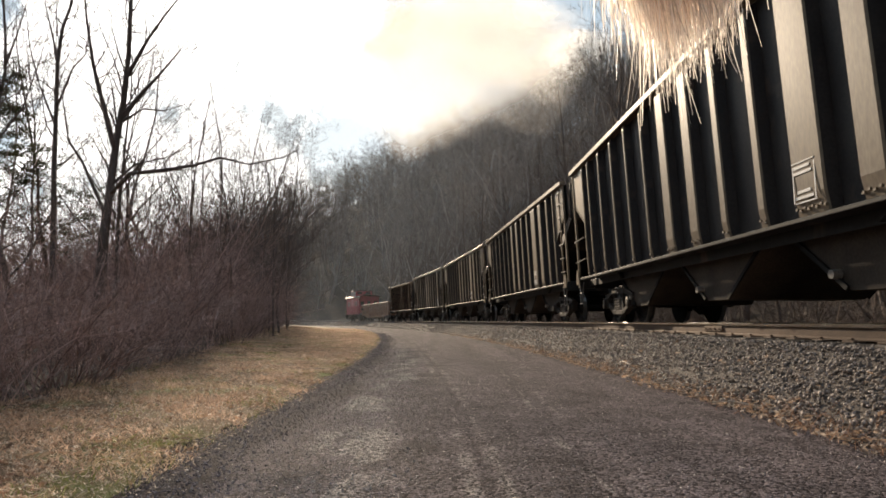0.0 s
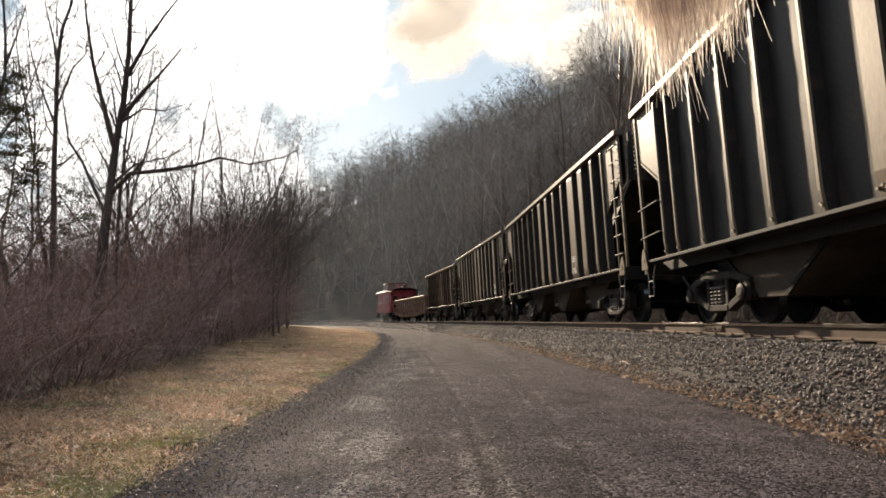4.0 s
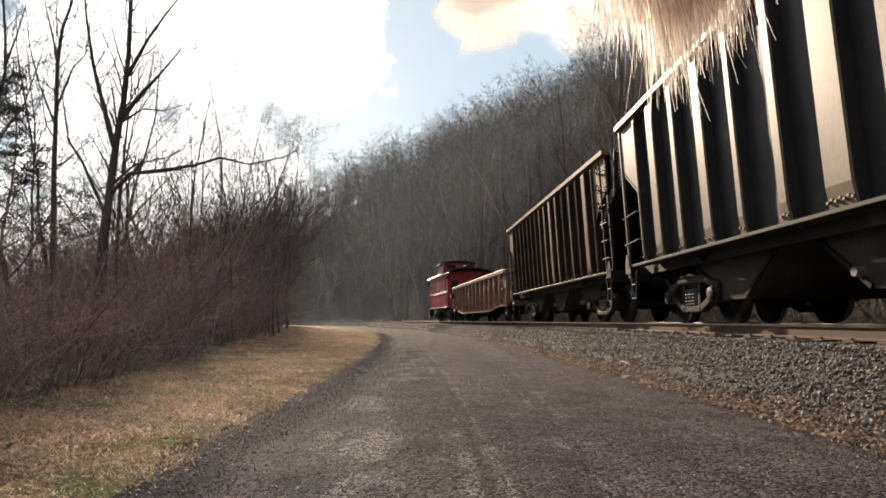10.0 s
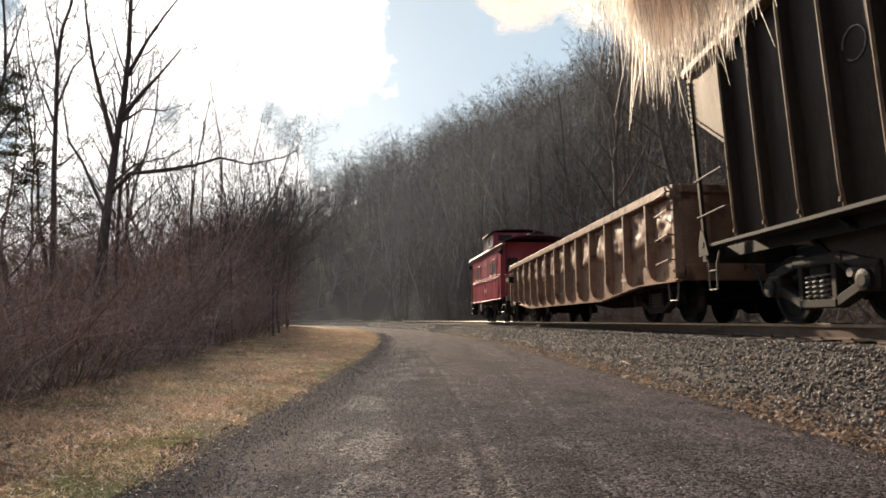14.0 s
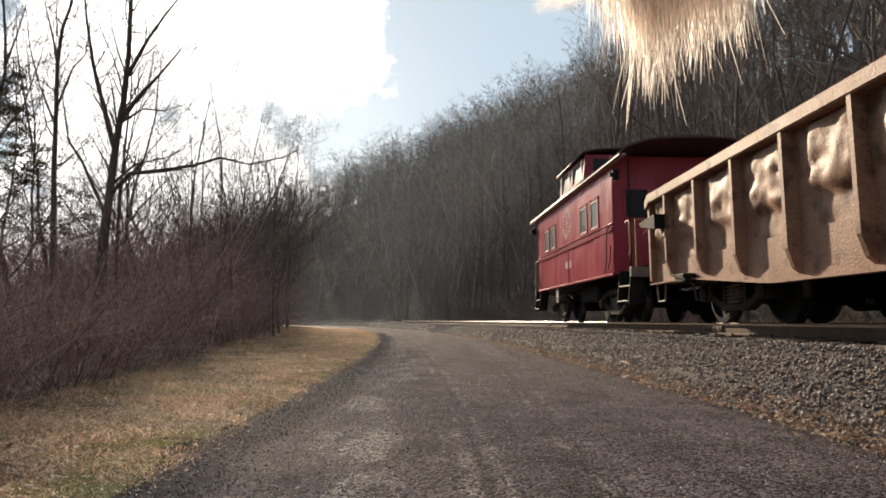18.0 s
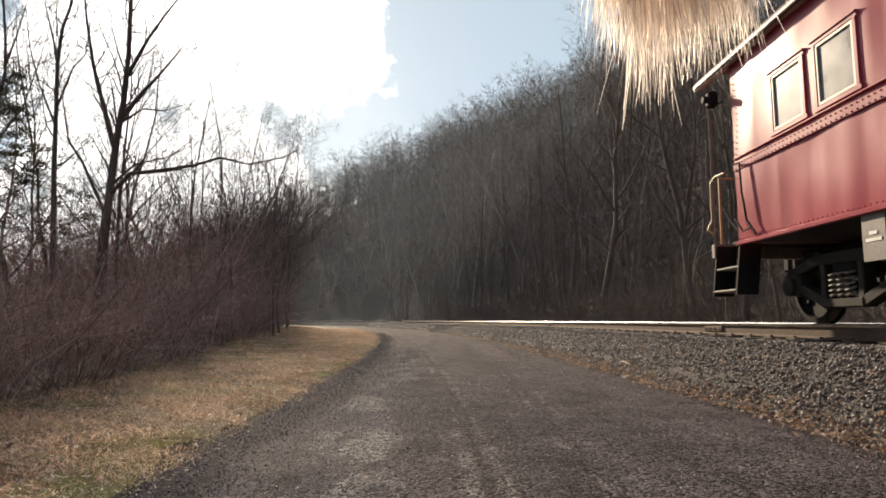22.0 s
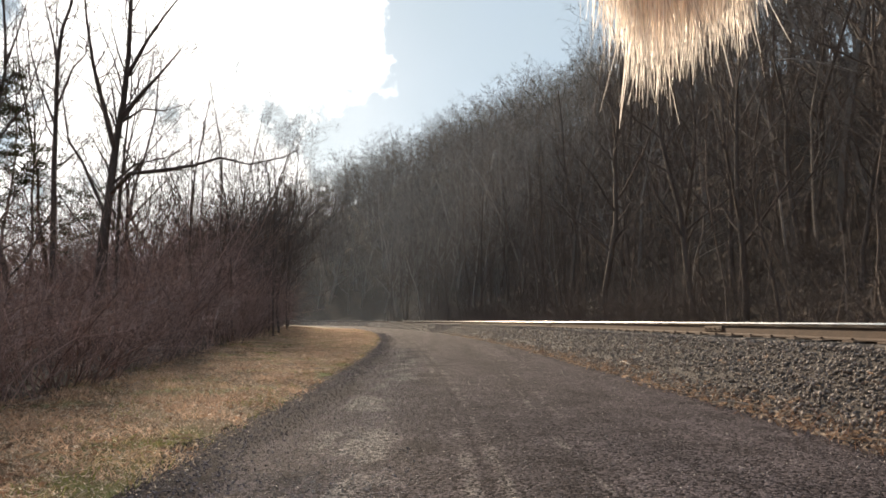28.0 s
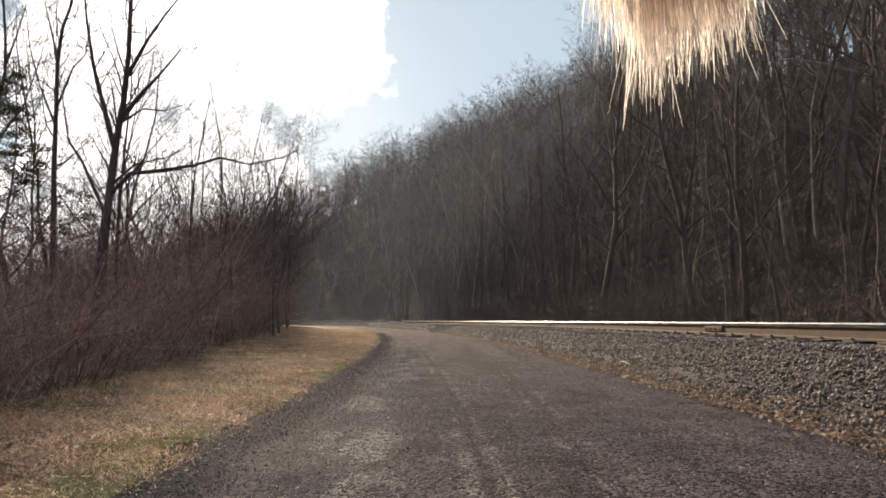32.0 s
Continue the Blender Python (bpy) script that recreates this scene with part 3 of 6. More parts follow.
# ---- loose stone ----
def rock_shapes(count, seed):
    """Broken-stone shapes of 12 corners."""
    g = (1 + 5 ** 0.5) / 2
    base = np.array([(-1, g, 0), (1, g, 0), (-1, -g, 0), (1, -g, 0), (0, -1, g), (0, 1, g), (0, -1, -g), (0, 1, -g), (g, 0, -1), (g, 0, 1), (-g, 0, -1), (-g, 0, 1)])
    base = base / np.linalg.norm(base[0])
    tri = np.array([(0, 11, 5), (0, 5, 1), (0, 1, 7), (0, 7, 10), (0, 10, 11), (1, 5, 9), (5, 11, 4), (11, 10, 2), (10, 7, 6), (7, 1, 8),
                    (3, 9, 4), (3, 4, 2), (3, 2, 6), (3, 6, 8), (3, 8, 9), (4, 9, 5), (2, 4, 11), (6, 2, 10), (8, 6, 7), (9, 8, 1)])
    g2 = np.random.default_rng(seed)
    return [base * g2.uniform(0.62, 1.12, (12, 1)) * g2.uniform(0.6, 1.15, (1, 3)) for _ in range(count)], tri


def turns(g2, n):
    """Random rotation matrices."""
    q = g2.normal(size=(n, 4))
    q /= np.linalg.norm(q, axis=1, keepdims=True)
    a, b, c, d = q.T
    return np.stack([np.stack([1 - 2 * (c * c + d * d), 2 * (b * c - a * d), 2 * (b * d + a * c)], -1),
                     np.stack([2 * (b * c + a * d), 1 - 2 * (b * b + d * d), 2 * (c * d - a * b)], -1),
                     np.stack([2 * (b * d - a * c), 2 * (c * d + a * b), 1 - 2 * (b * b + c * c)], -1)], 1)


def scatter(name, P, R, seed, m):
    """Stones of radius R at the places P, as one mesh."""
    shapes, tri = rock_shapes(12, seed)
    g2 = np.random.default_rng(seed + 1)
    T = turns(g2, len(P))
    pick = g2.integers(0, 12, len(P))
    V = np.einsum("nij,nkj->nki", T, np.array(shapes)[pick]) * R[:, None, None] + P[:, None, :]
    F = (tri[None] + 12 * np.arange(len(P))[:, None, None]).reshape(-1, 3)
    return fast_mesh(name, V.reshape(-1, 3), F, m)


def on_track(u, s):
    return np.array([track(b, a)[:2] for a, b in zip(u, s)])


rng = np.random.default_rng(3)
N = 36000
ss_ = rng.uniform(0, 1, N) ** 1.9 * 44 + 1.5
uu_ = np.where(rng.random(N) < 0.82, rng.uniform(-2.74, -1.2, N), rng.uniform(-1.2, 1.6, N))
uu_ += np.array([rough_line(s, 5, 0.10) for s in ss_]) * (uu_ < -2.3)
xy = on_track(uu_, ss_)
rad = rng.uniform(0.010, 0.0215, N) * np.where(rng.random(N) < 0.12, 1.3, 1)
zz = np.array([bed_z(u) for u in uu_]) + rng.uniform(-0.01, 0.022, N)
near = (ss_ > 4.2) & (ss_ < 8.2) & (uu_ < -1.75)
idx = np.where(near)[0][:300]
rest = np.ones(N, bool)
rest[idx] = False
thing("ballast_stones", "loose grey broken stone along the track", "ballast", kind="stuff",
      data=scatter("ballast_stones", np.column_stack([xy, zz])[rest], rad[rest], 7, M_STONE))
N = 7000
ss_ = 40 + 100 * rng.uniform(0, 1, N) ** 1.5
uu_ = rng.uniform(-2.76, -1.3, N)
xy = np.concatenate([xy, on_track(uu_, ss_)])
zz = np.concatenate([zz, np.array([bed_z(u) for u in uu_]) + rng.uniform(-0.02, 0.02, N)])
rad = np.concatenate([rad, rng.uniform(0.03, 0.055, N) * (ss_ / 60)])
far = np.arange(len(rad)) >= len(rest)
thing("ballast_stones", "loose grey broken stone along the far track", "ballast", kind="stuff",
      data=scatter("ballast_stones", np.column_stack([xy, zz])[far], rad[far], 8, M_STONE))
N = 9000
ss_, uu_ = rng.uniform(-14, 1.6, N), rng.uniform(-2.74, 1.6, N)
xy2, z2 = on_track(uu_, ss_), np.array([bed_z(u) for u in uu_]) + rng.uniform(-0.01, 0.022, N)
thing("ballast_stones", "loose grey broken stone behind the standpoint", "ballast", kind="stuff",
      data=scatter("ballast_stones", np.column_stack([xy2, z2]), rng.uniform(0.014, 0.03, N), 9, M_STONE))
shapes, tri = rock_shapes(10, 21)
stone_meshes = [fast_mesh("stone", v * 0.034, tri, M_STONE1) for v in shapes]
bank = bpy.data.objects["ballast_bed"]
for k, i in enumerate(idx):
    st = part("stone", stone_meshes[k % 10], None, bank,
              at=Matrix.LocRotScale((xy[i, 0], xy[i, 1], zz[i]), Euler(rng.uniform(0, 6, 3)), Vector((1, 1, 1)) * float(rad[i] / 0.034)))

N = 26000
ss_ = rng.uniform(0, 1, N) ** 1.7 * 16 + 2.0
uu_ = np.where(rng.random(N) < 0.5, PATH_L + rng.normal(STRIP, 0.22, N), rng.uniform(PATH_L - 0.2, PATH_R + 0.1, N))
xy = on_track(uu_, ss_)
rad = rng.uniform(0.002, 0.006, N) * np.where(rng.random(N) < 0.02, 1.8, 1)
zz = np.array([path_z(u, s) for u, s in zip(uu_, ss_)]) + rad * 0.15
M_LOOSE = mat("dark_loose_stone", (0.085, 0.071, 0.077), (0.27, 0.232, 0.24), rough=0.75, scale=20, fine=0, bump=0, spec=0.3, island=0.5)
n2 = 9000
s2 = rng.uniform(0, 1, n2) ** 2.2 * 38 + 2.0
u2 = PATH_L + np.abs(rng.normal(0.04, 0.27, n2))
r2 = rng.uniform(0.003, 0.0075, n2) * (1 + s2 / 30)
z2 = np.array([path_z(u, s) for u, s in zip(u2, s2)]) + r2 * 0.2
thing("loose_gravel", "dark loose stone piled along the edge of the lane", "gravel", kind="stuff",
      data=scatter("loose_gravel", np.column_stack([on_track(u2, s2), z2]), r2, 12, M_LOOSE))
thing("path_grit", "fine grey grit scattered on the lane", "gravel", kind="stuff",
      data=scatter("path_grit", np.column_stack([xy, zz]), rad, 11, M_GRIT))


# ---- grass and dead leaves ----
def blades(name, x, y, z, length, width, lean, seed, m):
    """Bent grass blades, each two quads long."""
    g2 = np.random.default_rng(seed)
    n = len(x)
    az, face = g2.uniform(0, 2 * math.pi, n), g2.uniform(0, 2 * math.pi, n)
    d = np.stack([np.cos(az) * lean, np.sin(az) * lean, np.sqrt(np.clip(1 - lean ** 2, 0.02, 1))], -1)
    w = np.stack([np.cos(face), np.sin(face), np.zeros(n)], -1) * width[:, None]
    P = np.stack([x, y, z], -1)
    mid = P + d * (length * 0.55)[:, None]
    d2 = d + np.stack([np.cos(az) * 0.5, np.sin(az) * 0.5, -0.35 * np.ones(n)], -1)
    tip = mid + d2 * (length * 0.45)[:, None]
    V = np.stack([P - w, P + w, mid + w * 0.7, mid - w * 0.7, tip + w * 0.12, tip - w * 0.12], 1)
    F = np.array([(0, 1, 2, 3), (3, 2, 4, 5)])[None] + 6 * np.arange(n)[:, None, None]
    return fast_mesh(name, V.reshape(-1, 3), F.reshape(-1, 4), m)


def verge_places(n, s0, reach, power):
    """Places on the verge, thicker near the start."""
    along = rng.uniform(0, 1, n) ** power * reach + s0
    across = PATH_L + 0.02 - rng.random(n) * (brush_edge(along) + 0.4 + PATH_L)
    return np.minimum(across, PATH_L + np.array([rough_line(v, 2.0, 0.24) for v in along]) + 0.16 - rng.exponential(0.16, n)), along


def clumps(u, s, size, seed):
    """Uneven cover from 0 to 1 over the verge."""
    return np.array([0.5 + 0.8 * noise.noise((a / size, b / size, seed)) + 0.35 * noise.noise((a / size * 3.1, b / size * 3.1, seed + 4)) for a, b in zip(u, s)])


uu_, ss_ = verge_places(130000, 1.5, 60, 2.0)
cover = clumps(uu_, ss_, 0.55, 2.0)
keep = rng.random(len(uu_)) < np.clip(cover * 1.5, 0.22, 1)
uu_, ss_, cover = uu_[keep], ss_[keep], cover[keep]
N = len(uu_)
xy = on_track(uu_, ss_)
zz = np.array([turf_z(u, s) for u, s in zip(uu_, ss_)]) - 0.004
far_w = 1 + ss_ / 25
thing("grass", "short dry tan grass, flattened, with thin patches", "grass", kind="stuff",
      data=blades("grass", xy[:, 0], xy[:, 1], zz, rng.uniform(0.02, 0.085, N) * (0.7 + 0.3 * far_w) * np.clip(0.5 + cover, 0.6, 1.5), rng.uniform(0.0012, 0.0034, N) * far_w,
                  rng.uniform(0.5, 0.985, N), 31, M_GRASS))
uu_, ss_ = verge_places(30000, 1.5, 40, 1.7)
lane = np.clip(1 - (PATH_L - uu_) / 0.9, 0, 1)
keep = clumps(uu_, ss_, 0.4, 9.0) + 0.45 * lane > 0.82
uu_, ss_ = uu_[keep], ss_[keep]
N = len(uu_)
xy = on_track(uu_, ss_)
zz = np.array([turf_z(u, s) for u, s in zip(uu_, ss_)]) - 0.004
thing("green_grass", "green grass tufts along the edge of the lane", "grass", kind="stuff",
      data=blades("green_grass", xy[:, 0], xy[:, 1], zz, rng.uniform(0.03, 0.10, N), rng.uniform(0.0013, 0.003, N) * (1 + ss_ / 25), rng.uniform(0.2, 0.9, N), 36, M_GREEN))
N = 26000
ss_ = rng.uniform(-14, 2.0, N)
uu_ = PATH_L + 0.02 - rng.random(N) * (brush_edge(ss_) + 0.4 + PATH_L)
xy = on_track(uu_, ss_)
zz = np.array([turf_z(u, s) for u, s in zip(uu_, ss_)]) - 0.004
thing("grass", "short dry tan grass behind the standpoint", "grass", kind="stuff",
      data=blades("grass", xy[:, 0], xy[:, 1], zz, rng.uniform(0.03, 0.09, N), rng.uniform(0.002, 0.005, N), rng.uniform(0.55, 0.985, N), 32, M_GRASS))
# dry tufts on the far side of the track and under the brush
N = 14000
ss_ = rng.uniform(0, 1, N) ** 1.6 * 90 + 3
uu_ = np.where((rng.random(N) < 0.975) | (ss_ < 11), rng.uniform(3.0, 7.5, N), -brush_edge(ss_) - rng.exponential(0.6, N))
xy = on_track(uu_, ss_)
zz = hill(uu_, ss_) - 0.02
thing("tall_grass", "tall dry straw-coloured weeds along the edges", "weeds", kind="stuff",
      data=blades("tall_grass", xy[:, 0], xy[:, 1], zz, rng.uniform(0.15, 0.65, N), rng.uniform(0.003, 0.009, N), rng.uniform(0.05, 0.45, N), 33, M_GRASS))


N = 1100
ss_ = rng.uniform(0, 1, N) ** 1.5 * 16 + 3
uu_ = -2.62 + rng.normal(0, 0.10, N)
xy = on_track(uu_, ss_)
zz = np.maximum(np.array([bed_z(u) for u in uu_]), 0.01) + 0.02
thing("toe_straw", "dry straw and weeds at the foot of the ballast", "weeds", kind="stuff",
      data=blades("toe_straw", xy[:, 0], xy[:, 1], zz, rng.uniform(0.06, 0.24, N), rng.uniform(0.0012, 0.003, N), rng.uniform(0.5, 0.97, N), 35, M_LITTER))


def leaves(name, x, y, z, size, seed, m, width=1.0):
    """Curled leaves, each folded along its middle; narrow ones are bits of straw."""
    g2 = np.random.default_rng(seed)
    n = len(x)
    T = turns(g2, n)
    T[:, 2] *= 0.45
    shape = np.array([(-1, 0, 0.1), (-0.3, -0.5, 0.3), (0.8, -0.35, 0.25), (1.1, 0, 0), (0.8, 0.35, 0.2), (-0.3, 0.5, 0.35)])
    shape[:, 1] *= width
    V = np.einsum("nij,kj->nki", T, shape) * size[:, None, None] + np.stack([x, y, z], -1)[:, None]
    F = np.array([(0, 1, 2, 3), (0, 3, 4, 5)])[None] + 6 * np.arange(n)[:, None, None]
    return fast_mesh(name, V.reshape(-1, 3), F.reshape(-1, 4), m)


N = 5200
ss_ = rng.uniform(0, 1, N) ** 1.6 * 36 + 2.5
k3 = rng.random(N)
uu_ = np.where(k3 < 0.36, -2.62 + rng.normal(0, 0.085, N) + np.array([rough_line(s, 5, 0.10) for s in ss_]), np.where(k3 < 0.40, rng.uniform(-2.5, -1.8, N), rng.uniform(-12, -6.9, N)))
xy = on_track(uu_, ss_)
zz = np.where(uu_ > -4, np.maximum(np.array([bed_z(u) for u in uu_]), 0.02) + 0.03, hill(uu_, ss_) + 0.05)
thing("fallen_leaves", "dry brown leaves lodged at the foot of the ballast", "leaves", kind="stuff",
      data=leaves("fallen_leaves", xy[:, 0], xy[:, 1], zz, rng.uniform(0.018, 0.045, N), 41, M_LEAF))
uu_, ss_ = verge_places(16000, 1.8, 34, 1.7)
keep = clumps(uu_, ss_, 0.7, 15.0) > 0.45
uu_, ss_ = uu_[keep], ss_[keep]
N = len(uu_)
xy = on_track(uu_, ss_)
zz = np.array([turf_z(u, s) for u, s in zip(uu_, ss_)]) + rng.uniform(0.008, 0.03, N)
thing("leaf_litter", "reddish-brown dead leaves strewn over the verge", "leaves", kind="stuff",
      data=leaves("leaf_litter", xy[:, 0], xy[:, 1], zz, rng.uniform(0.008, 0.026, N), 45, M_LITTER))
N = 34000
ss_ = rng.uniform(0, 1, N) ** 1.8 * 24 + 2.0
uu_ = PATH_L + 0.1 - rng.random(N) * (brush_edge(ss_) + PATH_L + 0.2)
xy = on_track(uu_, ss_)
zz = np.array([turf_z(u, s) for u, s in zip(uu_, ss_)]) + rng.uniform(0.005, 0.04, N)
thing("straw_bits", "pale broken straw lying on the verge", "straw", kind="stuff",
      data=leaves("straw_bits", xy[:, 0], xy[:, 1], zz, rng.uniform(0.005, 0.018, N), 43, M_STRAW, 0.35))
for k, (u, s, ln, az) in enumerate(((-2.5, 7.6, 0.34, 60), (-2.62, 7.2, 0.5, 160), (-2.6, 6.1, 0.42, 20), (-2.7, 5.5, 0.4, 150), (-7.0, 5.9, 0.1, 15),
                                    (-9.1, 6.1, 0.22, 25), (-2.45, 9.4, 0.3, 100))):
    x, y, _ = track(s, u)
    z0 = max(bed_z(u), 0.02) + 0.06 if u > -4 else turf_z(u, s) + 0.02
    dx, dy = math.cos(radians(az)) * ln / 2, math.sin(radians(az)) * ln / 2
    thing("fallen_twig", "pale dry broken stick on the ground", "stick", group="broken sticks",
          data=Shape().tube([(x - dx, y - dy, z0 - 0.01), (x, y, z0 + 0.02), (x + dx, y + dy, z0)], [0.007, 0.006, 0.003], 6).mesh("fallen_twig", M_TRIM))


# ---- trees ----
class Tree:
    """Tapered limbs as tubes, kept apart as trunk and crown."""

    def __init__(self, seed, kids, segs, sides, droop=0.0, up=0.25, wander=0.16, thick=1.0, rmin=0.0025, tilt=1.0, reach=1.0):
        self.g = random.Random(seed)
        self.kids, self.segs, self.sides, self.up, self.wander, self.thick, self.droop = kids, segs, sides, up, wander, thick, droop
        self.parts = {0: [[], []], 1: [[], []]}
        self.tips, self.rmin, self.tilt, self.reach = [], rmin, tilt, reach

    def tube(self, key, pts, rr, n):
        V, F = self.parts[key]
        base = len(V)
        P = [Vector(p) for p in pts]
        if n == 1:          # finest twigs: narrow strips, turned at random
            w = Vector((self.g.gauss(0, 1), self.g.gauss(0, 1), self.g.gauss(0, 0.5)))
            w = (w - (P[-1] - P[0]) * (w.dot(P[-1] - P[0]) / (P[-1] - P[0]).length_squared)).normalized()
            for p, r in zip(P, rr):
                V.extend((p - w * r, p + w * r))
            F.extend((base + 2 * i, base + 2 * i + 1, base + 2 * i + 3, base + 2 * i + 2) for i in range(len(P) - 1))
            return
        d = (P[-1] - P[0]).normalized()
        a = d.orthogonal().normalized()
        b = d.cross(a)
        for p, r in zip(P, rr):
            for j in range(n):
                t = 2 * math.pi * j / n
                V.append(p + a * (r * math.cos(t)) + b * (r * math.sin(t)))
        for i in range(len(P) - 1):
            for j in range(n):
                k = (j + 1) % n
                F.append((base + i * n + j, base + i * n + k, base + (i + 1) * n + k, base + (i + 1) * n + j))

    def grow(self, p, d, length, r, level, start=0.35):
        g = self.g
        n = self.segs[level]
        pts, rr = [Vector(p)], [r]
        d = Vector(d).normalized()
        last = level == len(self.segs) - 1
        for i in range(n):
            w = self.wander * (1 + 0.7 * level)
            d = (d + Vector((g.gauss(0, w), g.gauss(0, w), g.gauss(0, w * 0.7) + (self.up if level else 0.0) * 0.45 - self.droop * level * 0.1))).normalized()
            pts.append(pts[-1] + d * (length / n))
            rr.append(r * (1 - (0.93 if last else 0.80) * (i + 1) / n))
        self.tube(0 if level < 2 else 1, pts, rr, self.sides[level])
        if last:
            self.tips += pts[1:]
            return
        count = self.kids[level]
        for c in range(count):
            f = start + (1 - start) * (c + g.random()) / count
            f = min(f, 0.985)
            i = min(int(f * n), n - 1)
            q = pts[i].lerp(pts[i + 1], f * n - i)
            ax = (pts[i + 1] - pts[i]).normalized()
            az = c * 2.4 + g.uniform(-0.6, 0.6)
            o = ax.orthogonal().normalized()
            side = o * math.cos(az) + ax.cross(o) * math.sin(az)
            tilt = g.uniform(0.55, 1.05) * self.tilt * (1.0 if level else 1.15 - 0.45 * f)
            kd = ax * math.cos(tilt) + side * math.sin(tilt)
            ln = length * g.uniform(0.34, 0.55) * (1.15 - 0.62 * (f - start) / (1 - start)) * (1 if level else self.reach)
            rad_ = max(self.rmin, rr[i] * g.uniform(0.34, 0.54)) * (1 if level < 2 else self.thick)
            self.grow(q, kd, ln, rad_, level + 1, 0.22)

    def limb(self, pts, r0, r1, kids, reach, level=1):
        """A shaped limb with side shoots along it."""
        P = [Vector(p) for p in pts]
        n, g = len(P) - 1, self.g
        rr = [r0 + (r1 - r0) * (i / n) ** 0.7 for i in range(n + 1)]
        kids = int(kids * 1.5)
        self.tube(0, P, rr, 10 if level == 0 else 6)
        for c in range(kids):
            f = (0.34 if level == 0 else 0.12) + (0.98 - (0.34 if level == 0 else 0.12)) * (c + g.random()) / kids
            i = min(int(f * n), n - 1)
            q, ax = P[i].lerp(P[i + 1], f * n - i), (P[i + 1] - P[i]).normalized()
            o = ax.orthogonal().normalized()
            az = c * 2.4 + g.uniform(-0.7, 0.7)
            tilt = g.uniform(0.5, 1.0)
            kd = ax * math.cos(tilt) + (o * math.cos(az) + ax.cross(o) * math.sin(az)) * math.sin(tilt) + Vector((0, 0, 0.25))
            self.grow(q, kd, reach * g.uniform(0.5, 1.0) * (1.1 - 0.5 * f), max(self.rmin, rr[i] * 0.34), 1 if level == 0 else 2, 0.2)

    def arrays(self, key=None):
        out_v, out_f, k = [], [], 0
        for q in ((0, 1) if key is None else (key,)):
            V, F = self.parts[q]
            if V:
                out_v.append(np.array([tuple(v) for v in V]))
                out_f.append(np.array(F) + k)
                k += len(V)
        return np.concatenate(out_v), np.concatenate(out_f)


def tree_thing(name, label, t, bark, twig, group, m, category="tree"):
    ob = thing(name, label, category, group, m=m)
    part("trunk", fast_mesh("trunk", *t.arrays(0), bark, True), None, ob)
    if t.parts[1][0]:
        part("crown", fast_mesh("crown", *t.arrays(1), twig), None, ob)
    return ob


def plant(ob, u, s, turn, size, sink=0.12):
    x, y, _ = track(s, u)
    c = copy_thing(ob, Matrix.LocRotScale((x, y, float(hill(u, s)) - sink), Euler((0, 0, turn)), None))
    c.scale = (size, size, size)
    return c


def forest(name, protos, U, S, SZ, seed, m, lean=0.06):
    """Many plants as one mesh."""
    g2 = np.random.default_rng(seed)
    VV, FF, k = [], [], 0
    for u, s, z in zip(U, S, SZ):
        V, F = protos[g2.integers(0, len(protos))]
        a = g2.uniform(0, 6.283)
        c, sn = math.cos(a) * z, math.sin(a) * z
        x, y, _ = track(s, u)
        lx, ly = g2.normal(0, lean, 2)
        zz_ = V[:, 2] * z
        VV.append(np.stack([V[:, 0] * c - V[:, 1] * sn + x + lx * zz_, V[:, 0] * sn + V[:, 1] * c + y + ly * zz_, zz_ + float(hill(u, s)) - 0.1], -1))
        FF.append(F + k)
        k += len(V)
    return fast_mesh(name, np.concatenate(VV), np.concatenate(FF), m)


# bare trees at the foot of the hill, behind the track
near_protos = []
for k in range(6):
    t = Tree(100 + k, (19, 6, 6), (9, 6, 3, 2), (7, 4, 1, 1), up=0.12, wander=0.06 + 0.02 * (k % 3), thick=1.05, rmin=0.006, reach=0.62)
    t.grow((0, 0, 0), (0, 0, 1), 13 + k * 0.7, 0.11 + 0.012 * k, 0, 0.22)
    ob = tree_thing("bare_tree", "tall leafless grey-brown tree on the hillside", t, M_BARK, M_TWIG, "bare hillside trees", None)
    near_protos.append(ob)
g = random.Random(17)
spots = []
for k in range(900):
    s, u = 5 + 100 * g.random() ** 1.15, 6.6 + 24 * g.random() ** 1.3
    if all((s - a) ** 2 + (u - b) ** 2 > 3.6 for a, b in spots):
        spots.append((s, u))
    if len(spots) >= 175:
        break
for k, (s, u) in enumerate(spots):
    if k < 6:
        x, y, _ = track(s, u)
        near_protos[k].matrix_basis = pose(x, y, float(hill(u, s)) - 0.12, 0, 0, g.uniform(0, 360))
    else:
        plant(near_protos[k % 6], u, s, g.uniform(0, 6.28), g.choice((0.5, 0.75, 1.0, 1.15)) * g.uniform(0.9, 1.2))

far_protos = []
for k in range(9):
    t = Tree(200 + k, (11, 6, 6), (5, 4, 2, 1), (4, 3, 1, 1), up=0.03, wander=0.12, thick=1.1, rmin=0.018, tilt=1.2)
    t.grow((0, 0, 0), (0, 0, 1), 14.0, 0.17, 0, 0.2)
    far_protos.append(t.arrays())
mid_protos = []
for k in range(8):
    t = Tree(250 + k, (12, 7, 7), (6, 4, 2, 1), (4, 3, 1, 1), up=0.05, wander=0.11, thick=1.1, rmin=0.010, tilt=1.15, reach=0.9)
    t.grow((0, 0, 0), (0, 0, 1), 14.5, 0.14, 0, 0.24)
    mid_protos.append(t.arrays())
g2 = np.random.default_rng(51)
n = 380
S_, U_ = g2.uniform(14, 115, n), 9 + 100 * g2.random(n) ** 1.1
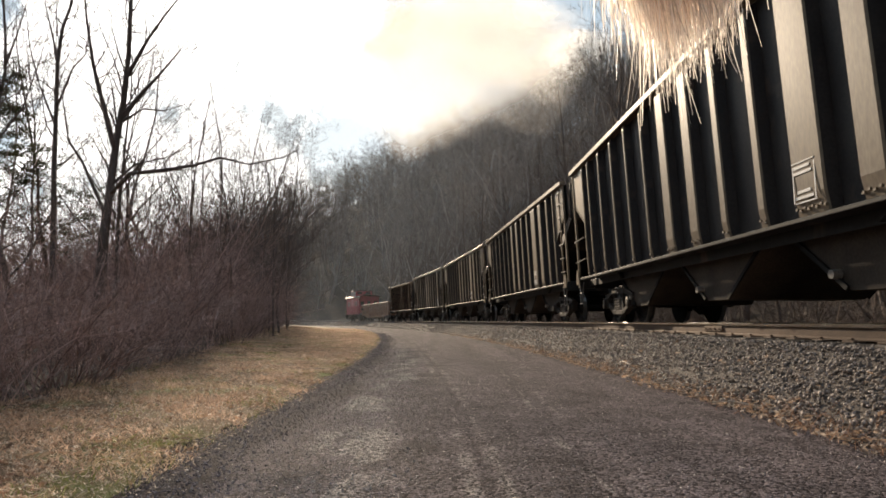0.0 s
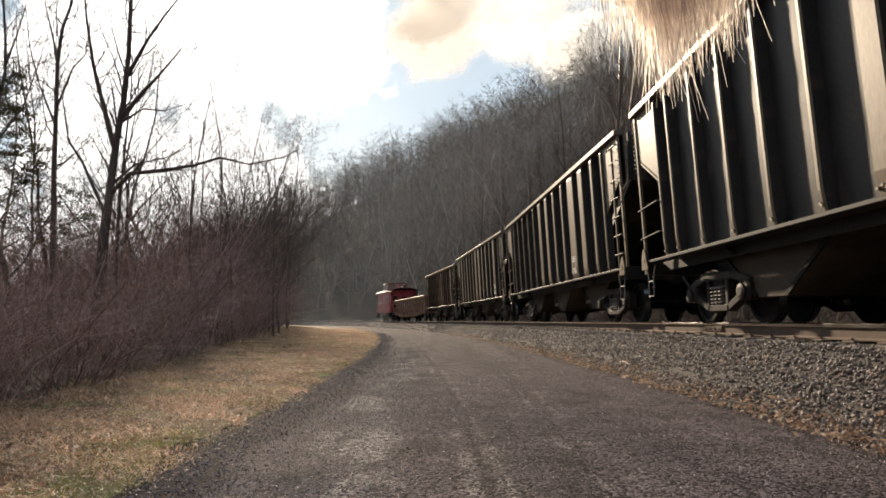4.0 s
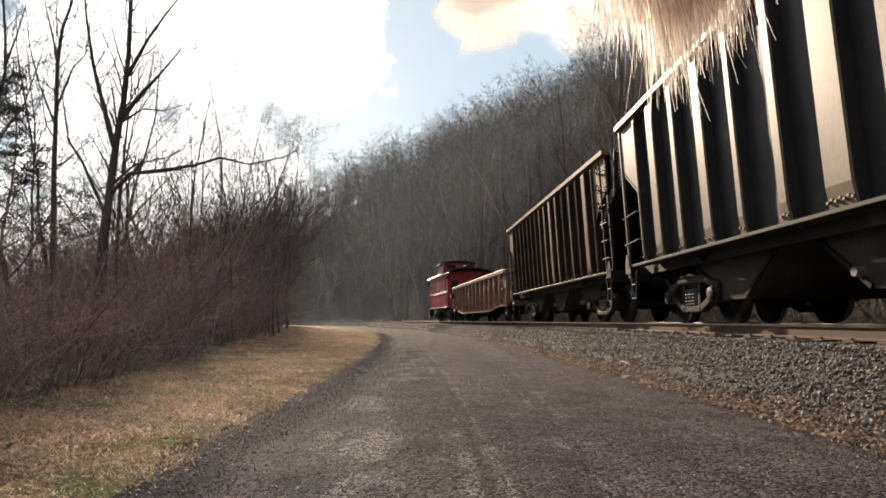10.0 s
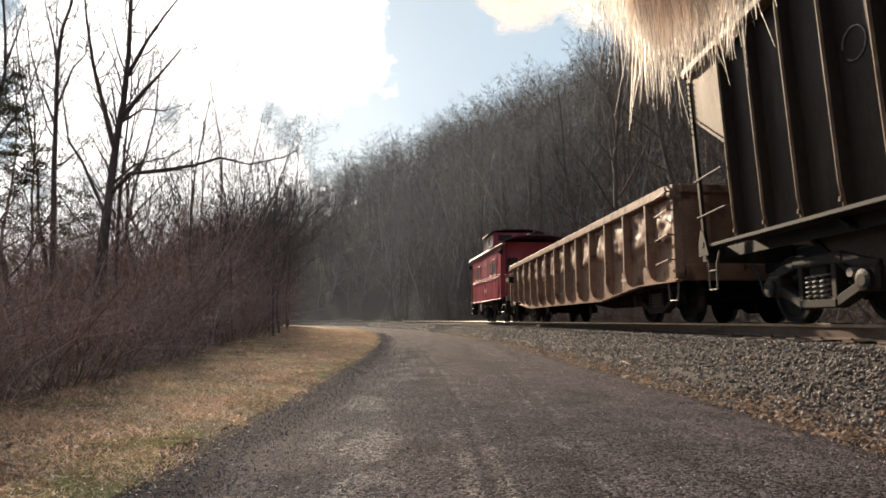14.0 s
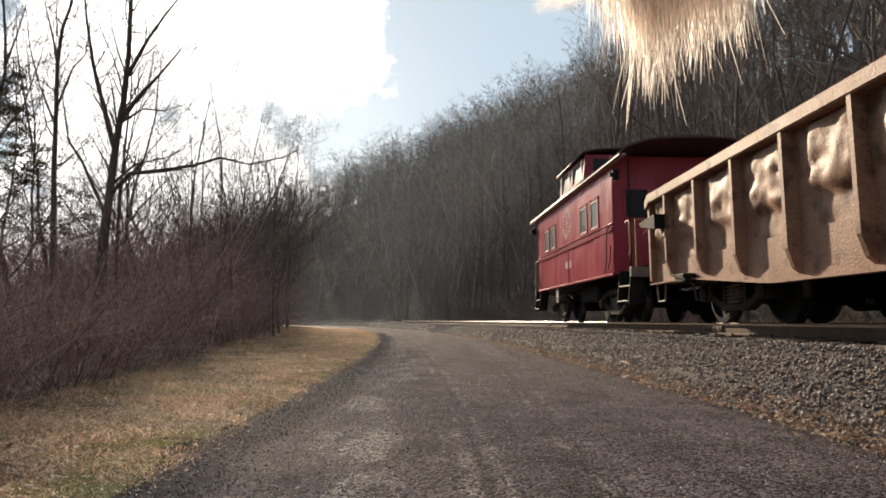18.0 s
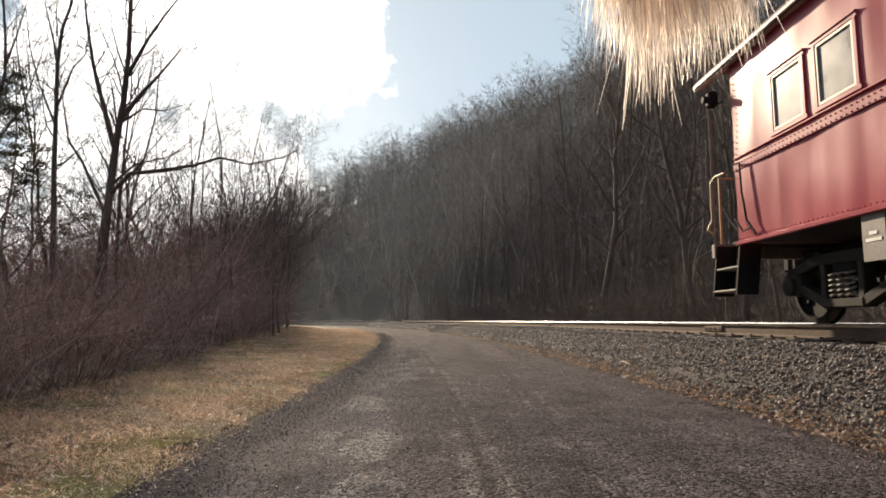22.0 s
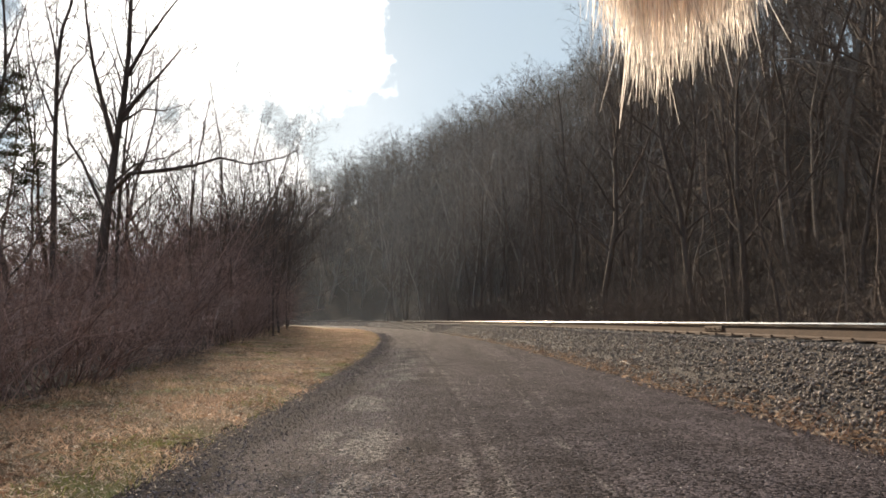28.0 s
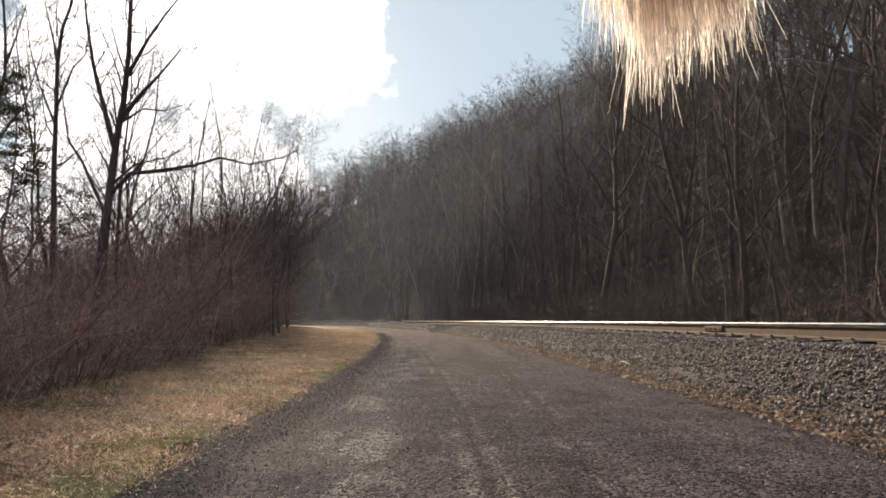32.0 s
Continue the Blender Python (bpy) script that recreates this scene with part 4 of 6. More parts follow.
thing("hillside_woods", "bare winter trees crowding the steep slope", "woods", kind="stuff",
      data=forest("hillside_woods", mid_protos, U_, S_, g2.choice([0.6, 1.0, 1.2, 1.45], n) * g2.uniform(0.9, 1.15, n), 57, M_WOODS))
n = 960
S_ = np.concatenate([g2.uniform(105, 225, 600), g2.uniform(225, 330, n - 600), g2.uniform(-60, 16, 70)])
U_ = np.concatenate([9 + 108 * g2.random(n) ** 0.95, 12 + 50 * g2.random(70)])
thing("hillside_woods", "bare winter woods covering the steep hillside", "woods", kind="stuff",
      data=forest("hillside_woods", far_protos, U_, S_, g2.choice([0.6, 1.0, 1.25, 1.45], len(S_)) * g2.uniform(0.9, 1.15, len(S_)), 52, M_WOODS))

crook_protos = []
for k in range(6):
    t = Tree(270 + k, (9, 5, 5), (7, 5, 3, 1), (5, 3, 1, 1), up=0.10, wander=0.15, thick=1.35, rmin=0.028, tilt=0.95, reach=1.05)
    t.grow((0, 0, 0), (0, 0, 1), 13.5 + 0.6 * k, 0.24, 0, 0.34)
    crook_protos.append(t.arrays())
n = 230
S_, U_ = g2.uniform(35, 190, n), 24 + 88 * g2.random(n) ** 0.8
thing("hillside_woods", "crooked dark-limbed bare trees among the woods", "woods", kind="stuff",
      data=forest("hillside_woods", crook_protos, U_, S_, g2.uniform(0.95, 1.4, n) * np.clip(1.75 - S_ / 160, 0.7, 1.0), 66, M_BARK))

n = 420
S_, U_ = g2.uniform(130, 270, n), 58 + 60 * g2.random(n)
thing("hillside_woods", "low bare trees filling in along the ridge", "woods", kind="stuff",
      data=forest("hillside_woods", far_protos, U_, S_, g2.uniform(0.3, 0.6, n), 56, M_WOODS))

# unseen trees added at the back to cut the sky's fill light
n = 150
S_, U_ = g2.uniform(-75, 9, n), -(15 + 50 * g2.random(n) ** 1.2)
thing("woods_behind", "unseen bare trees added behind the standpoint to block sky light", "woods", kind="stuff",
      data=forest("woods_behind", far_protos, U_, S_, g2.uniform(0.7, 1.2, n), 62, M_WOODS))

# undergrowth
shrub_protos = []
for k in range(6):
    t = Tree(300 + k, (8, 5), (4, 2, 1), (3, 1, 1), up=0.16, wander=0.30, thick=1.1, rmin=0.004)
    for j in range(9):
        a = j * 0.75 + t.g.uniform(-0.3, 0.3)
        t.grow((0.25 * math.cos(a), 0.25 * math.sin(a), 0), (t.g.uniform(0.15, 0.95) * math.cos(a), t.g.uniform(0.15, 0.95) * math.sin(a), 1), t.g.uniform(2.0, 3.8), 0.016, 0, 0.2)
    shrub_protos.append(t.arrays())
n = 330
S_, U_ = 3 + 95 * g2.random(n) ** 1.4, 4.8 + 24 * g2.random(n) ** 1.6
thing("hill_undergrowth", "tangled leafless undergrowth below the hillside trees", "undergrowth", kind="stuff",
      data=forest("hill_undergrowth", shrub_protos, U_, S_, g2.uniform(0.5, 1.35, n), 53, M_TWIG))
n = 300
S_, U_ = 4 + 60 * g2.random(n) ** 1.3, 5.2 + 13 * g2.random(n) ** 1.3
thing("hill_undergrowth", "low dark brush crowding the foot of the slope", "undergrowth", kind="stuff",
      data=forest("hill_undergrowth", shrub_protos, U_, S_, g2.uniform(0.4, 0.95, n), 65, M_BARK))
# thin stems of young growth at the foot of the slope
stem_protos = []
for k in range(6):
    t = Tree(350 + k, (11, 4), (6, 3, 1), (4, 3, 1), up=0.24, wander=0.13, thick=1.0, rmin=0.004)
    t.grow((0, 0, 0), (0, 0, 1), 6.0 + 0.5 * k, 0.028, 0, 0.25)
    stem_protos.append(t.arrays())
n = 300
S_, U_ = 4 + 75 * g2.random(n) ** 1.4, 5.4 + 17 * g2.random(n) ** 1.2
thing("young_growth", "thin pale stems of young growth below the slope", "saplings", kind="stuff",
      data=forest("young_growth", stem_protos, U_, S_, g2.uniform(0.6, 1.4, n), 58, M_TWIG))
n = 680
S_ = g2.uniform(0, 1, n) ** 1.6 * 150 + 3.5
edge = brush_edge(S_)
U_ = -(edge + 0.35 + 17 * g2.random(n) ** 1.8)
low = np.where((S_ < 17) & (-U_ > edge + 2.0), 0.45, np.where(S_ < 12, 0.8, 1.0))
thing("brush_thicket", "dense reddish-brown leafless thicket along the verge", "thicket", kind="stuff",
      data=forest("brush_thicket", shrub_protos, U_, S_, g2.uniform(0.65, 1.55, n) * np.clip(0.55 + (-U_ - edge) * 0.14, 0.5, 1.15) * np.clip(0.9 + S_ / 110, 0.9, 1.6) * low, 54, M_BRUSH))

# unseen brush added there too, against fill light from behind
n = 120
S_ = g2.uniform(-45, -1.5, n)
U_ = -(9.8 + 14 * g2.random(n) ** 1.5)
thing("brush_thicket", "unseen reddish-brown thicket added behind the standpoint to block sky light", "thicket", kind="stuff",
      data=forest("brush_thicket", shrub_protos, U_, S_, g2.uniform(0.8, 1.5, n), 63, M_BRUSH))
n = 210
S_ = g2.uniform(0, 1, n) ** 1.3 * 54 + 13
U_ = -(brush_edge(S_) + 0.5 + 9 * g2.random(n) ** 1.4)
thing("thicket_stems", "thin upright stems crowding the thicket", "saplings", kind="stuff",
      data=forest("thicket_stems", stem_protos, U_, S_, g2.uniform(0.35, 0.75, n) * np.clip(0.55 + S_ / 40, 0.6, 1.2), 59, M_BRUSH, 0.09))

# slim trees standing in the thicket
slim_protos = []
for k in range(4):
    t = Tree(400 + k, (14, 6, 6), (8, 4, 2, 2), (6, 4, 1, 1), up=0.14, wander=0.08, thick=1.1, rmin=0.005)
    t.grow((0, 0, 0), (0, 0, 1), 7.0 + 0.5 * k, 0.055 + 0.008 * k, 0, 0.28)
    slim_protos.append(tree_thing("young_tree", "slim bare young tree in the thicket", t, M_BARK, M_TWIG, "young bare trees", None))
for k in range(130):
    s = 14 + 100 * (k / 130) ** 1.1 + g.uniform(-1, 1)
    e = float(brush_edge(s))
    u = -(e + 0.6 + 24 * g.random() ** 1.5)
    if k > 3 and s < 30 and track(s, u)[0] < -0.52 * track(s, u)[1]:
        continue
    if k < 4:
        x, y, _ = track(s, u)
        slim_protos[k].matrix_basis = pose(x, y, float(hill(u, s)) - 0.1, 0, 0, g.uniform(0, 360))
    else:
        plant(slim_protos[k % 4], u, s, g.uniform(0, 6.28), g.uniform(0.75, 1.15) * min(1.5, (0.6 + 0.235 * s) / 7.7))


for k in range(16):
    s = 33 + 1.8 * k + g.uniform(-0.6, 0.6)
    plant(slim_protos[k % 4], -float(brush_edge(s)) - g.uniform(0.2, 1.6), s, g.uniform(0, 6.28), g.uniform(0.75, 1.15))


# finely branched young trees against the sky, behind the big ones
fine_protos = []
for k in range(3):
    t = Tree(440 + k, (16, 9, 8), (8, 5, 3, 2), (5, 3, 1, 1), up=0.09, wander=0.10, thick=0.9, rmin=0.0036)
    t.grow((0, 0, 0), (0, 0, 1), 8.0, 0.05, 0, 0.16)
    fine_protos.append(tree_thing("slim_tree", "slim bare tree with a haze of fine twigs", t, M_BARK, M_TWIG, "fine-twigged trees", None))
for k, (x, y, h) in enumerate(((-13.6, 20.0, 10.5), (-11.8, 18.5, 11.0), (-10.2, 19.5, 9.5), (-16.0, 22.5, 10.0), (-8.6, 20.5, 8.0), (-7.4, 22.0, 7.6), (-6.8, 25.0, 7.4),
                               (-7.6, 29.0, 8.0), (-12.6, 24.0, 12.0), (-9.4, 25.5, 9.5), (-9.2, 33.0, 9.0), (-10.0, 40.0, 10.0), (-20.6, 52.0, 16.5), (-18.2, 53.0, 16.8),
                               (-16.3, 52.0, 15.6), (-14.6, 54.0, 14.4), (-22.8, 55.0, 15.5), (-19.4, 58.0, 17.5), (-17.2, 60.0, 17.0), (-15.4, 62.0, 15.5), (-25.0, 56.0, 15.0))):
    m = pose(x, y, float(hill(*track_uv(x, y))) - 0.1, 0, 0, k * 77) @ Matrix.Scale(h / 8.6, 4)
    if k < 3:
        fine_protos[k].matrix_basis = m
    else:
        copy_thing(fine_protos[k % 3], m)


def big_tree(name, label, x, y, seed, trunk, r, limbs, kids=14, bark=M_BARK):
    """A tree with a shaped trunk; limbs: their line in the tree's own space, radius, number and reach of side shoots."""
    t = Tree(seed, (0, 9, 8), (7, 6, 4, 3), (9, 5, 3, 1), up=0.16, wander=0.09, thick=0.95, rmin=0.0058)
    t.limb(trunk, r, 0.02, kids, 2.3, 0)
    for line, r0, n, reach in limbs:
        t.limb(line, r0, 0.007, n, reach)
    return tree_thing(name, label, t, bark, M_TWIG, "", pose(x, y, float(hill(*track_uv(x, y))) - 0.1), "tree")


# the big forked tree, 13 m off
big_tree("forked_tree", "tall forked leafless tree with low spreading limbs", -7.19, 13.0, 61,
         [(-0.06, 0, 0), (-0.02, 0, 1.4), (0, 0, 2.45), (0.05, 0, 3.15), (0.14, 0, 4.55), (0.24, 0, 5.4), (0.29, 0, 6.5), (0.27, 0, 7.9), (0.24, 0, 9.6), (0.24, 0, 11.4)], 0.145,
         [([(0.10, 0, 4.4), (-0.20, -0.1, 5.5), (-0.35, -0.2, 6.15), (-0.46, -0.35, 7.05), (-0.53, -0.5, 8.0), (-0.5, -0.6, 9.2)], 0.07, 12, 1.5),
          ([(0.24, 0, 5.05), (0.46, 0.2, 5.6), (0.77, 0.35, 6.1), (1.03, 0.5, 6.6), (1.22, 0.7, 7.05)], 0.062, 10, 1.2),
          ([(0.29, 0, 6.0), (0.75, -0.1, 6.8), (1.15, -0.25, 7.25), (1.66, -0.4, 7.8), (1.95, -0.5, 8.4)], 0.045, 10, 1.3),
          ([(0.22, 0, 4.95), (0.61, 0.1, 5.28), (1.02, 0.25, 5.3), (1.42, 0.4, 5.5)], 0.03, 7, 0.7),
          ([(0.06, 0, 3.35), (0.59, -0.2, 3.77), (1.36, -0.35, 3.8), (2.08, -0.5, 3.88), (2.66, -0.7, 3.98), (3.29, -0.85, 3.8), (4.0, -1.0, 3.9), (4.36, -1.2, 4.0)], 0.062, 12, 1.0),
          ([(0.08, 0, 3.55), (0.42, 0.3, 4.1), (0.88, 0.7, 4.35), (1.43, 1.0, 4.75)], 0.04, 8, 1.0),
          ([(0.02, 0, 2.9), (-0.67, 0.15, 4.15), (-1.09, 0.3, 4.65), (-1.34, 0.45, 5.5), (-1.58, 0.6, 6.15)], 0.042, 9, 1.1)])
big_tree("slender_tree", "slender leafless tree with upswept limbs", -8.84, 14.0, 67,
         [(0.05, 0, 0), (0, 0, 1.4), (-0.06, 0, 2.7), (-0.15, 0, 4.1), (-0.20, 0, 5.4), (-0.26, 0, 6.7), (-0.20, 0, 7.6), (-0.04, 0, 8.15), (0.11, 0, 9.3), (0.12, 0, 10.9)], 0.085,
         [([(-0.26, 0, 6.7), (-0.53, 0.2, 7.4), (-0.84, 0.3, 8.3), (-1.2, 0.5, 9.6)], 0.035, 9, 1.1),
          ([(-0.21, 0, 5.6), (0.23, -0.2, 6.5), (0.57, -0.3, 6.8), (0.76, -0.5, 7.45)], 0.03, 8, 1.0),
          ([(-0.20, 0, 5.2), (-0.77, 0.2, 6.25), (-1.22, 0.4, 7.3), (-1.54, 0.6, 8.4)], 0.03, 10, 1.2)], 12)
big_tree("crooked_tree", "crooked thin bare tree at the thicket's edge", -10.9, 14.6, 71,
         [(0.1, 0, 0), (0.07, 0, 1.4), (0, 0, 2.8), (-0.07, 0, 5.0), (0.05, 0, 6.1), (0.15, 0, 6.7), (0.08, 0, 7.6), (-0.07, 0, 8.75), (-0.17, 0, 10.5)], 0.085,
         [([(0.13, 0, 6.9), (0.25, 0.2, 7.95), (0.30, 0.4, 9.0)], 0.03, 8, 1.1),
          ([(-0.06, 0, 4.8), (0.5, 0.2, 5.9), (0.75, 0.3, 7.1), (0.9, 0.4, 8.2)], 0.028, 9, 1.1)], 10)


def leafy_tree(x, y, h, seed):
    t = Tree(seed, (20, 8), (9, 6, 4), (8, 4, 3), up=-0.02, wander=0.09)
    t.grow((0, 0, 0), (0, 0, 1), h, 0.09, 0, 0.25)
    ob = tree_thing("evergreen_tree", "dark ragged evergreen tree beside the thicket", t, M_BARK, M_TWIG, "", pose(x, y, float(hill(*track_uv(x, y))) - 0.1), "tree")
    g3 = np.random.default_rng(seed)
    tips = np.array([tuple(p) for p in t.tips])
    P = np.repeat(tips, 60, 0)
    P = P + g3.normal(0, 1, P.shape) * np.array([0.11, 0.11, 0.035])
    part("foliage", leaves("foliage", P[:, 0], P[:, 1], P[:, 2], g3.uniform(0.018, 0.042, len(P)), seed + 1, M_NEEDLE), None, ob)
    return ob


leafy_tree(-10.35, 15.0, 6.3, 81)


# ---- train: x across (-x faces the lane), y along the track (+y trails), z = 0 on the rail ----
WHEEL_R = 0.42
AXLES = []          # wheelsets, to be turned as the train rolls


def wheelset_shape():
    sh = Shape()
    sh.lathe([(-0.72, 0.075), (0.72, 0.075)], (0, 0, 0), 0, 12)
    for e in (-1, 1):
        sh.lathe([(e * 0.685, 0.10), (e * 0.68, 0.445), (e * 0.705, 0.445), (e * 0.715, WHEEL_R), (e * 0.815, WHEEL_R - 0.006), (e * 0.818, 0.36), (e * 0.765, 0.34),
                  (e * 0.75, 0.19), (e * 0.80, 0.13), (e * 0.83, 0.10)], (0, 0, 0), 0, 28)
        for k in range(3):
            a = k * 2.094
            sh.box((e * 0.77, 0.25 * math.cos(a), 0.25 * math.sin(a)), (0.02, 0.05, 0.05), 0.008)
    return sh


WHEEL_MESH = wheelset_shape().mesh("wheelset", M_GEAR)
RIM_MESHES = []
for e in (-1, 1):
    band = Shape().lathe([(e * 0.716, WHEEL_R + 0.002), (e * 0.812, WHEEL_R - 0.003)], (0, 0, 0), 0, 28)
    band.f = band.f[:-2]
    RIM_MESHES.append(band.mesh("tread", M_STEEL))


def beam(sh, a, b, w, h, bev=0.012):
    """A bar of section w (across x) by h from a to b, both in one upright plane along y."""
    a, b = Vector(a), Vector(b)
    d = b - a
    ang = math.atan2(d.z, d.y)
    return sh.box((a + b) / 2, (w, d.length, h), bev, Matrix.Rotation(ang, 3, "X"))


def side_frame_mesh(base):
    sh = Shape()
    h = base / 2
    beam(sh, (0, -h - 0.12, 0.56), (0, -0.42, 0.70), 0.13, 0.12)
    beam(sh, (0, -0.45, 0.70), (0, 0.45, 0.70), 0.15, 0.13)
    beam(sh, (0, 0.42, 0.70), (0, h + 0.12, 0.56), 0.13, 0.12)
    beam(sh, (0, -h + 0.02, 0.44), (0, -0.30, 0.22), 0.14, 0.11)
    beam(sh, (0, -0.33, 0.22), (0, 0.33, 0.22), 0.16, 0.10)
    beam(sh, (0, 0.30, 0.22), (0, h - 0.02, 0.44), 0.14, 0.11)
    for e in (-1, 1):
        beam(sh, (0, e * 0.30, 0.24), (0, e * 0.30, 0.70), 0.14, 0.09)
        sh.box((0, e * h, 0.45), (0.20, 0.30, 0.26), 0.03)
        sh.lathe([(-0.10, 0.115), (-0.145, 0.11), (-0.16, 0.06)], (0, e * h, 0.43), 0, 12)
    return sh.mesh("side_frame", M_FRAME)


def coil_mesh():
    sh = Shape()
    pts = [(0.055 * math.cos(t * 0.9), 0.055 * math.sin(t * 0.9), 0.27 + 0.27 * t / 34) for t in range(35)]
    sh.tube(pts, 0.014, 5)
    return sh.mesh("coil_spring", M_SPRING)


FRAME_MESH = {b: side_frame_mesh(b) for b in (1.70,)}
COIL_MESH = coil_mesh()


def running_gear(car, centres, base=1.70):
    """Two trucks with frames and springs, and their turning wheelsets."""
    for y in centres:
        bol = Shape().box((0, y, 0.60), (2.05, 0.36, 0.22), 0.03).box((0, y, 0.78), (0.6, 0.6, 0.14), 0.03)
        for e in (-1, 1):
            beam(bol, (0, y + e * 0.42, 0.40), (0, y + e * 0.46, 0.40), 1.9, 0.13)
            for x in (-0.77, 0.77):
                bol.box((x, y + e * 0.42, 0.42), (0.10, 0.07, 0.34), 0.015)
        truck = part("truck", bol, M_GEAR, car, "grimy black cast-steel truck")
        for x in (-0.98, 0.98):
            part("side_frame", FRAME_MESH[base], None, truck, at=pose(x, y, 0, 0, 0, 0 if x < 0 else 180))
            for dy in (-0.13, 0.0, 0.13):
                part("coil_spring", COIL_MESH, None, truck, "dusty coil spring", at=pose(x * 1.04, y + dy, 0))
        for e in (-1, 1):
            ax = part("wheelset", WHEEL_MESH, None, car, "dark steel wheelset with worn treads", at=pose(0, y + e * base / 2, WHEEL_R))
            for rim in RIM_MESHES:
                part("tread", rim, None, ax, "bright worn tread")
            AXLES.append(ax)


def couplers(car, half, reach):
    for e in (-1, 1):
        c = Shape().box((0, e * (half + reach / 2 - 0.15), 0.86), (0.14, reach + 0.3, 0.16), 0.02)
        c.box((0.04, e * (half + reach), 0.86), (0.30, 0.22, 0.26), 0.05)
        c.box((-0.09, e * (half + reach + 0.12), 0.86), (0.09, 0.16, 0.24), 0.03)
        part("coupler", c, M_GEAR, car)
        h = Shape().tube([(0.3 * e, e * half, 0.9), (0.3 * e, e * (half + 0.22), 0.72), (0.28 * e, e * (half + 0.3), 0.42), (0.12 * e, e * (half + reach), 0.42)], 0.026, 7)
        part("air_hose", h, M_HOSE, car)


def grab(pts, r=0.012):
    return Shape().tube(pts, r, 6)


RIVET = Shape().box((0, 0, 0), (0.016, 0.02, 0.02)).mesh("rivet", M_GEAR)


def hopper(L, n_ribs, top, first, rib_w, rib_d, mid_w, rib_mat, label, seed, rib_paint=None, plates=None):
    """An open hopper: battered sides with ribs, sloped ends, three bays."""
    g = random.Random(seed)
    car = thing("hopper_wagon", label, "railway wagon", "hopper wagons of the train")
    sill, wb, wt = 1.08, 1.46, 1.60
    half = L / 2

    def wall(z):
        return wb + (wt - wb) * (z - sill) / (top - sill)

    # side sheets with cut-away corners
    prof = [(-half + first, sill), (half - first, sill), (half - first, 2.28), (half - 0.04, 2.92), (half - 0.04, top - 0.06), (-half + 0.04, top - 0.06), (-half + 0.04, 2.92), (-half + first, 2.28)]
    for e in (-1, 1):
        sh = Shape()
        n = len(prof)
        for t in (0.008, 0.03):
            sh.v += [(e * (wall(z) - rib_d - t), y, z) for y, z in prof]
        sh.f += [tuple(range(n)), tuple(n + i for i in range(n))[::-1]]
        sh.f += [(i, n + i, n + (i + 1) % n, (i + 1) % n) for i in range(n)]
        # bays and rib sides take a darker tone that holds the ribs' shade
        bay_mat = M_SHADE if rib_mat is M_DUST else rib_mat
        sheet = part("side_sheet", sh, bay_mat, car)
        # one dented panel in each bay between two ribs
        bay_w = (L - 2 * first) / (n_ribs - 1)
        for k in range(n_ribs - 1):
            y0, m = -half + first + bay_w * k, 10
            bp = Shape()
            for i in range(m + 1):
                for j in range(2 * m + 1):
                    y, z = y0 + bay_w * i / m, sill + 0.03 + (top - 0.12 - sill) * j / (2 * m)
                    rim = min(i, m - i, 1)
                    dent = rim * (0.012 * noise.noise((y * 2.2, z * 1.4, seed + e)) + 0.005 * noise.noise((y * 5.5, z * 3.5, seed + 3 * e)))
                    bp.v.append((e * (wall(z) - rib_d + 0.004 + dent), y, z))
            q = 2 * m + 1
            for i in range(m):
                for j in range(2 * m):
                    f4 = (i * q + j, i * q + j + 1, (i + 1) * q + j + 1, (i + 1) * q + j)
                    bp.f.append(f4 if e < 0 else f4[::-1])
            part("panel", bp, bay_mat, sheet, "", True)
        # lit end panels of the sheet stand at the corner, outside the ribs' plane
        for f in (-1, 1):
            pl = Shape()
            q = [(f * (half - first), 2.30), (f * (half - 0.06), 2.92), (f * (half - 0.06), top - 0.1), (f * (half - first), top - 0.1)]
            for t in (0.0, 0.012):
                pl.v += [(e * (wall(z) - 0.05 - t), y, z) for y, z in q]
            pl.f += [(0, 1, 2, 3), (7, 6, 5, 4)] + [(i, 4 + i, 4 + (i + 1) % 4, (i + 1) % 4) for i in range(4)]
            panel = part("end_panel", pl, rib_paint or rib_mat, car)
            for k in range(14):
                a = k / 13
                y, z = q[0][0] + (q[1][0] - q[0][0]) * a, q[0][1] + (q[1][1] - q[0][1]) * a + 0.06
                part("rivet", RIVET, None, panel, at=Matrix.Translation((e * (wall(z) - 0.045), y, z)))
        ch = Shape().box((e * (wt - 0.045), 0, top - 0.05), (0.17, L + 0.06, 0.12), 0.015)
        part("top_chord", ch, rib_paint or rib_mat, car, "dented dusty top chord")
        ss = Shape().box((e * (wb - 0.055), 0, sill - 0.005), (0.13, L, 0.05), 0.008).box((e * (wb - 0.28), 0, sill - 0.09), (0.02, L, 0.16), 0.004)
        part("side_sill", ss, M_BLACK, car)
    # ribs
    step = (L - 2 * first) / (n_ribs - 1)
    meshes = {}
    if plates:
        rib_rows = [(-half + first, rib_w), (half - first, rib_w)] + plates
    elif mid_w > 0.3:      # broad plates stand among the thin ribs towards the leading end
        wide = {0: 0.16, 1: 0.34, 2: mid_w, 3: 0.16, 4: 0.17, 5: 0.28, 6: 0.30}
        rib_rows = [(-half + first, rib_w), (half - first, rib_w)]
        rib_rows += [(-4.88 + 0.906 * k, wide.get(k, rib_w)) for k in range(12)]
    else:
        thick = {7: 0.09, 8: 0.13, 9: 0.22, 10: 0.12, 12: 0.10, 14: 0.26}
        rib_rows = [(half - first - (L - 2 * first) * k / (n_ribs - 1) - 0.06 * math.sin(k * 0.62), thick.get(k, rib_w)) for k in range(n_ribs)]
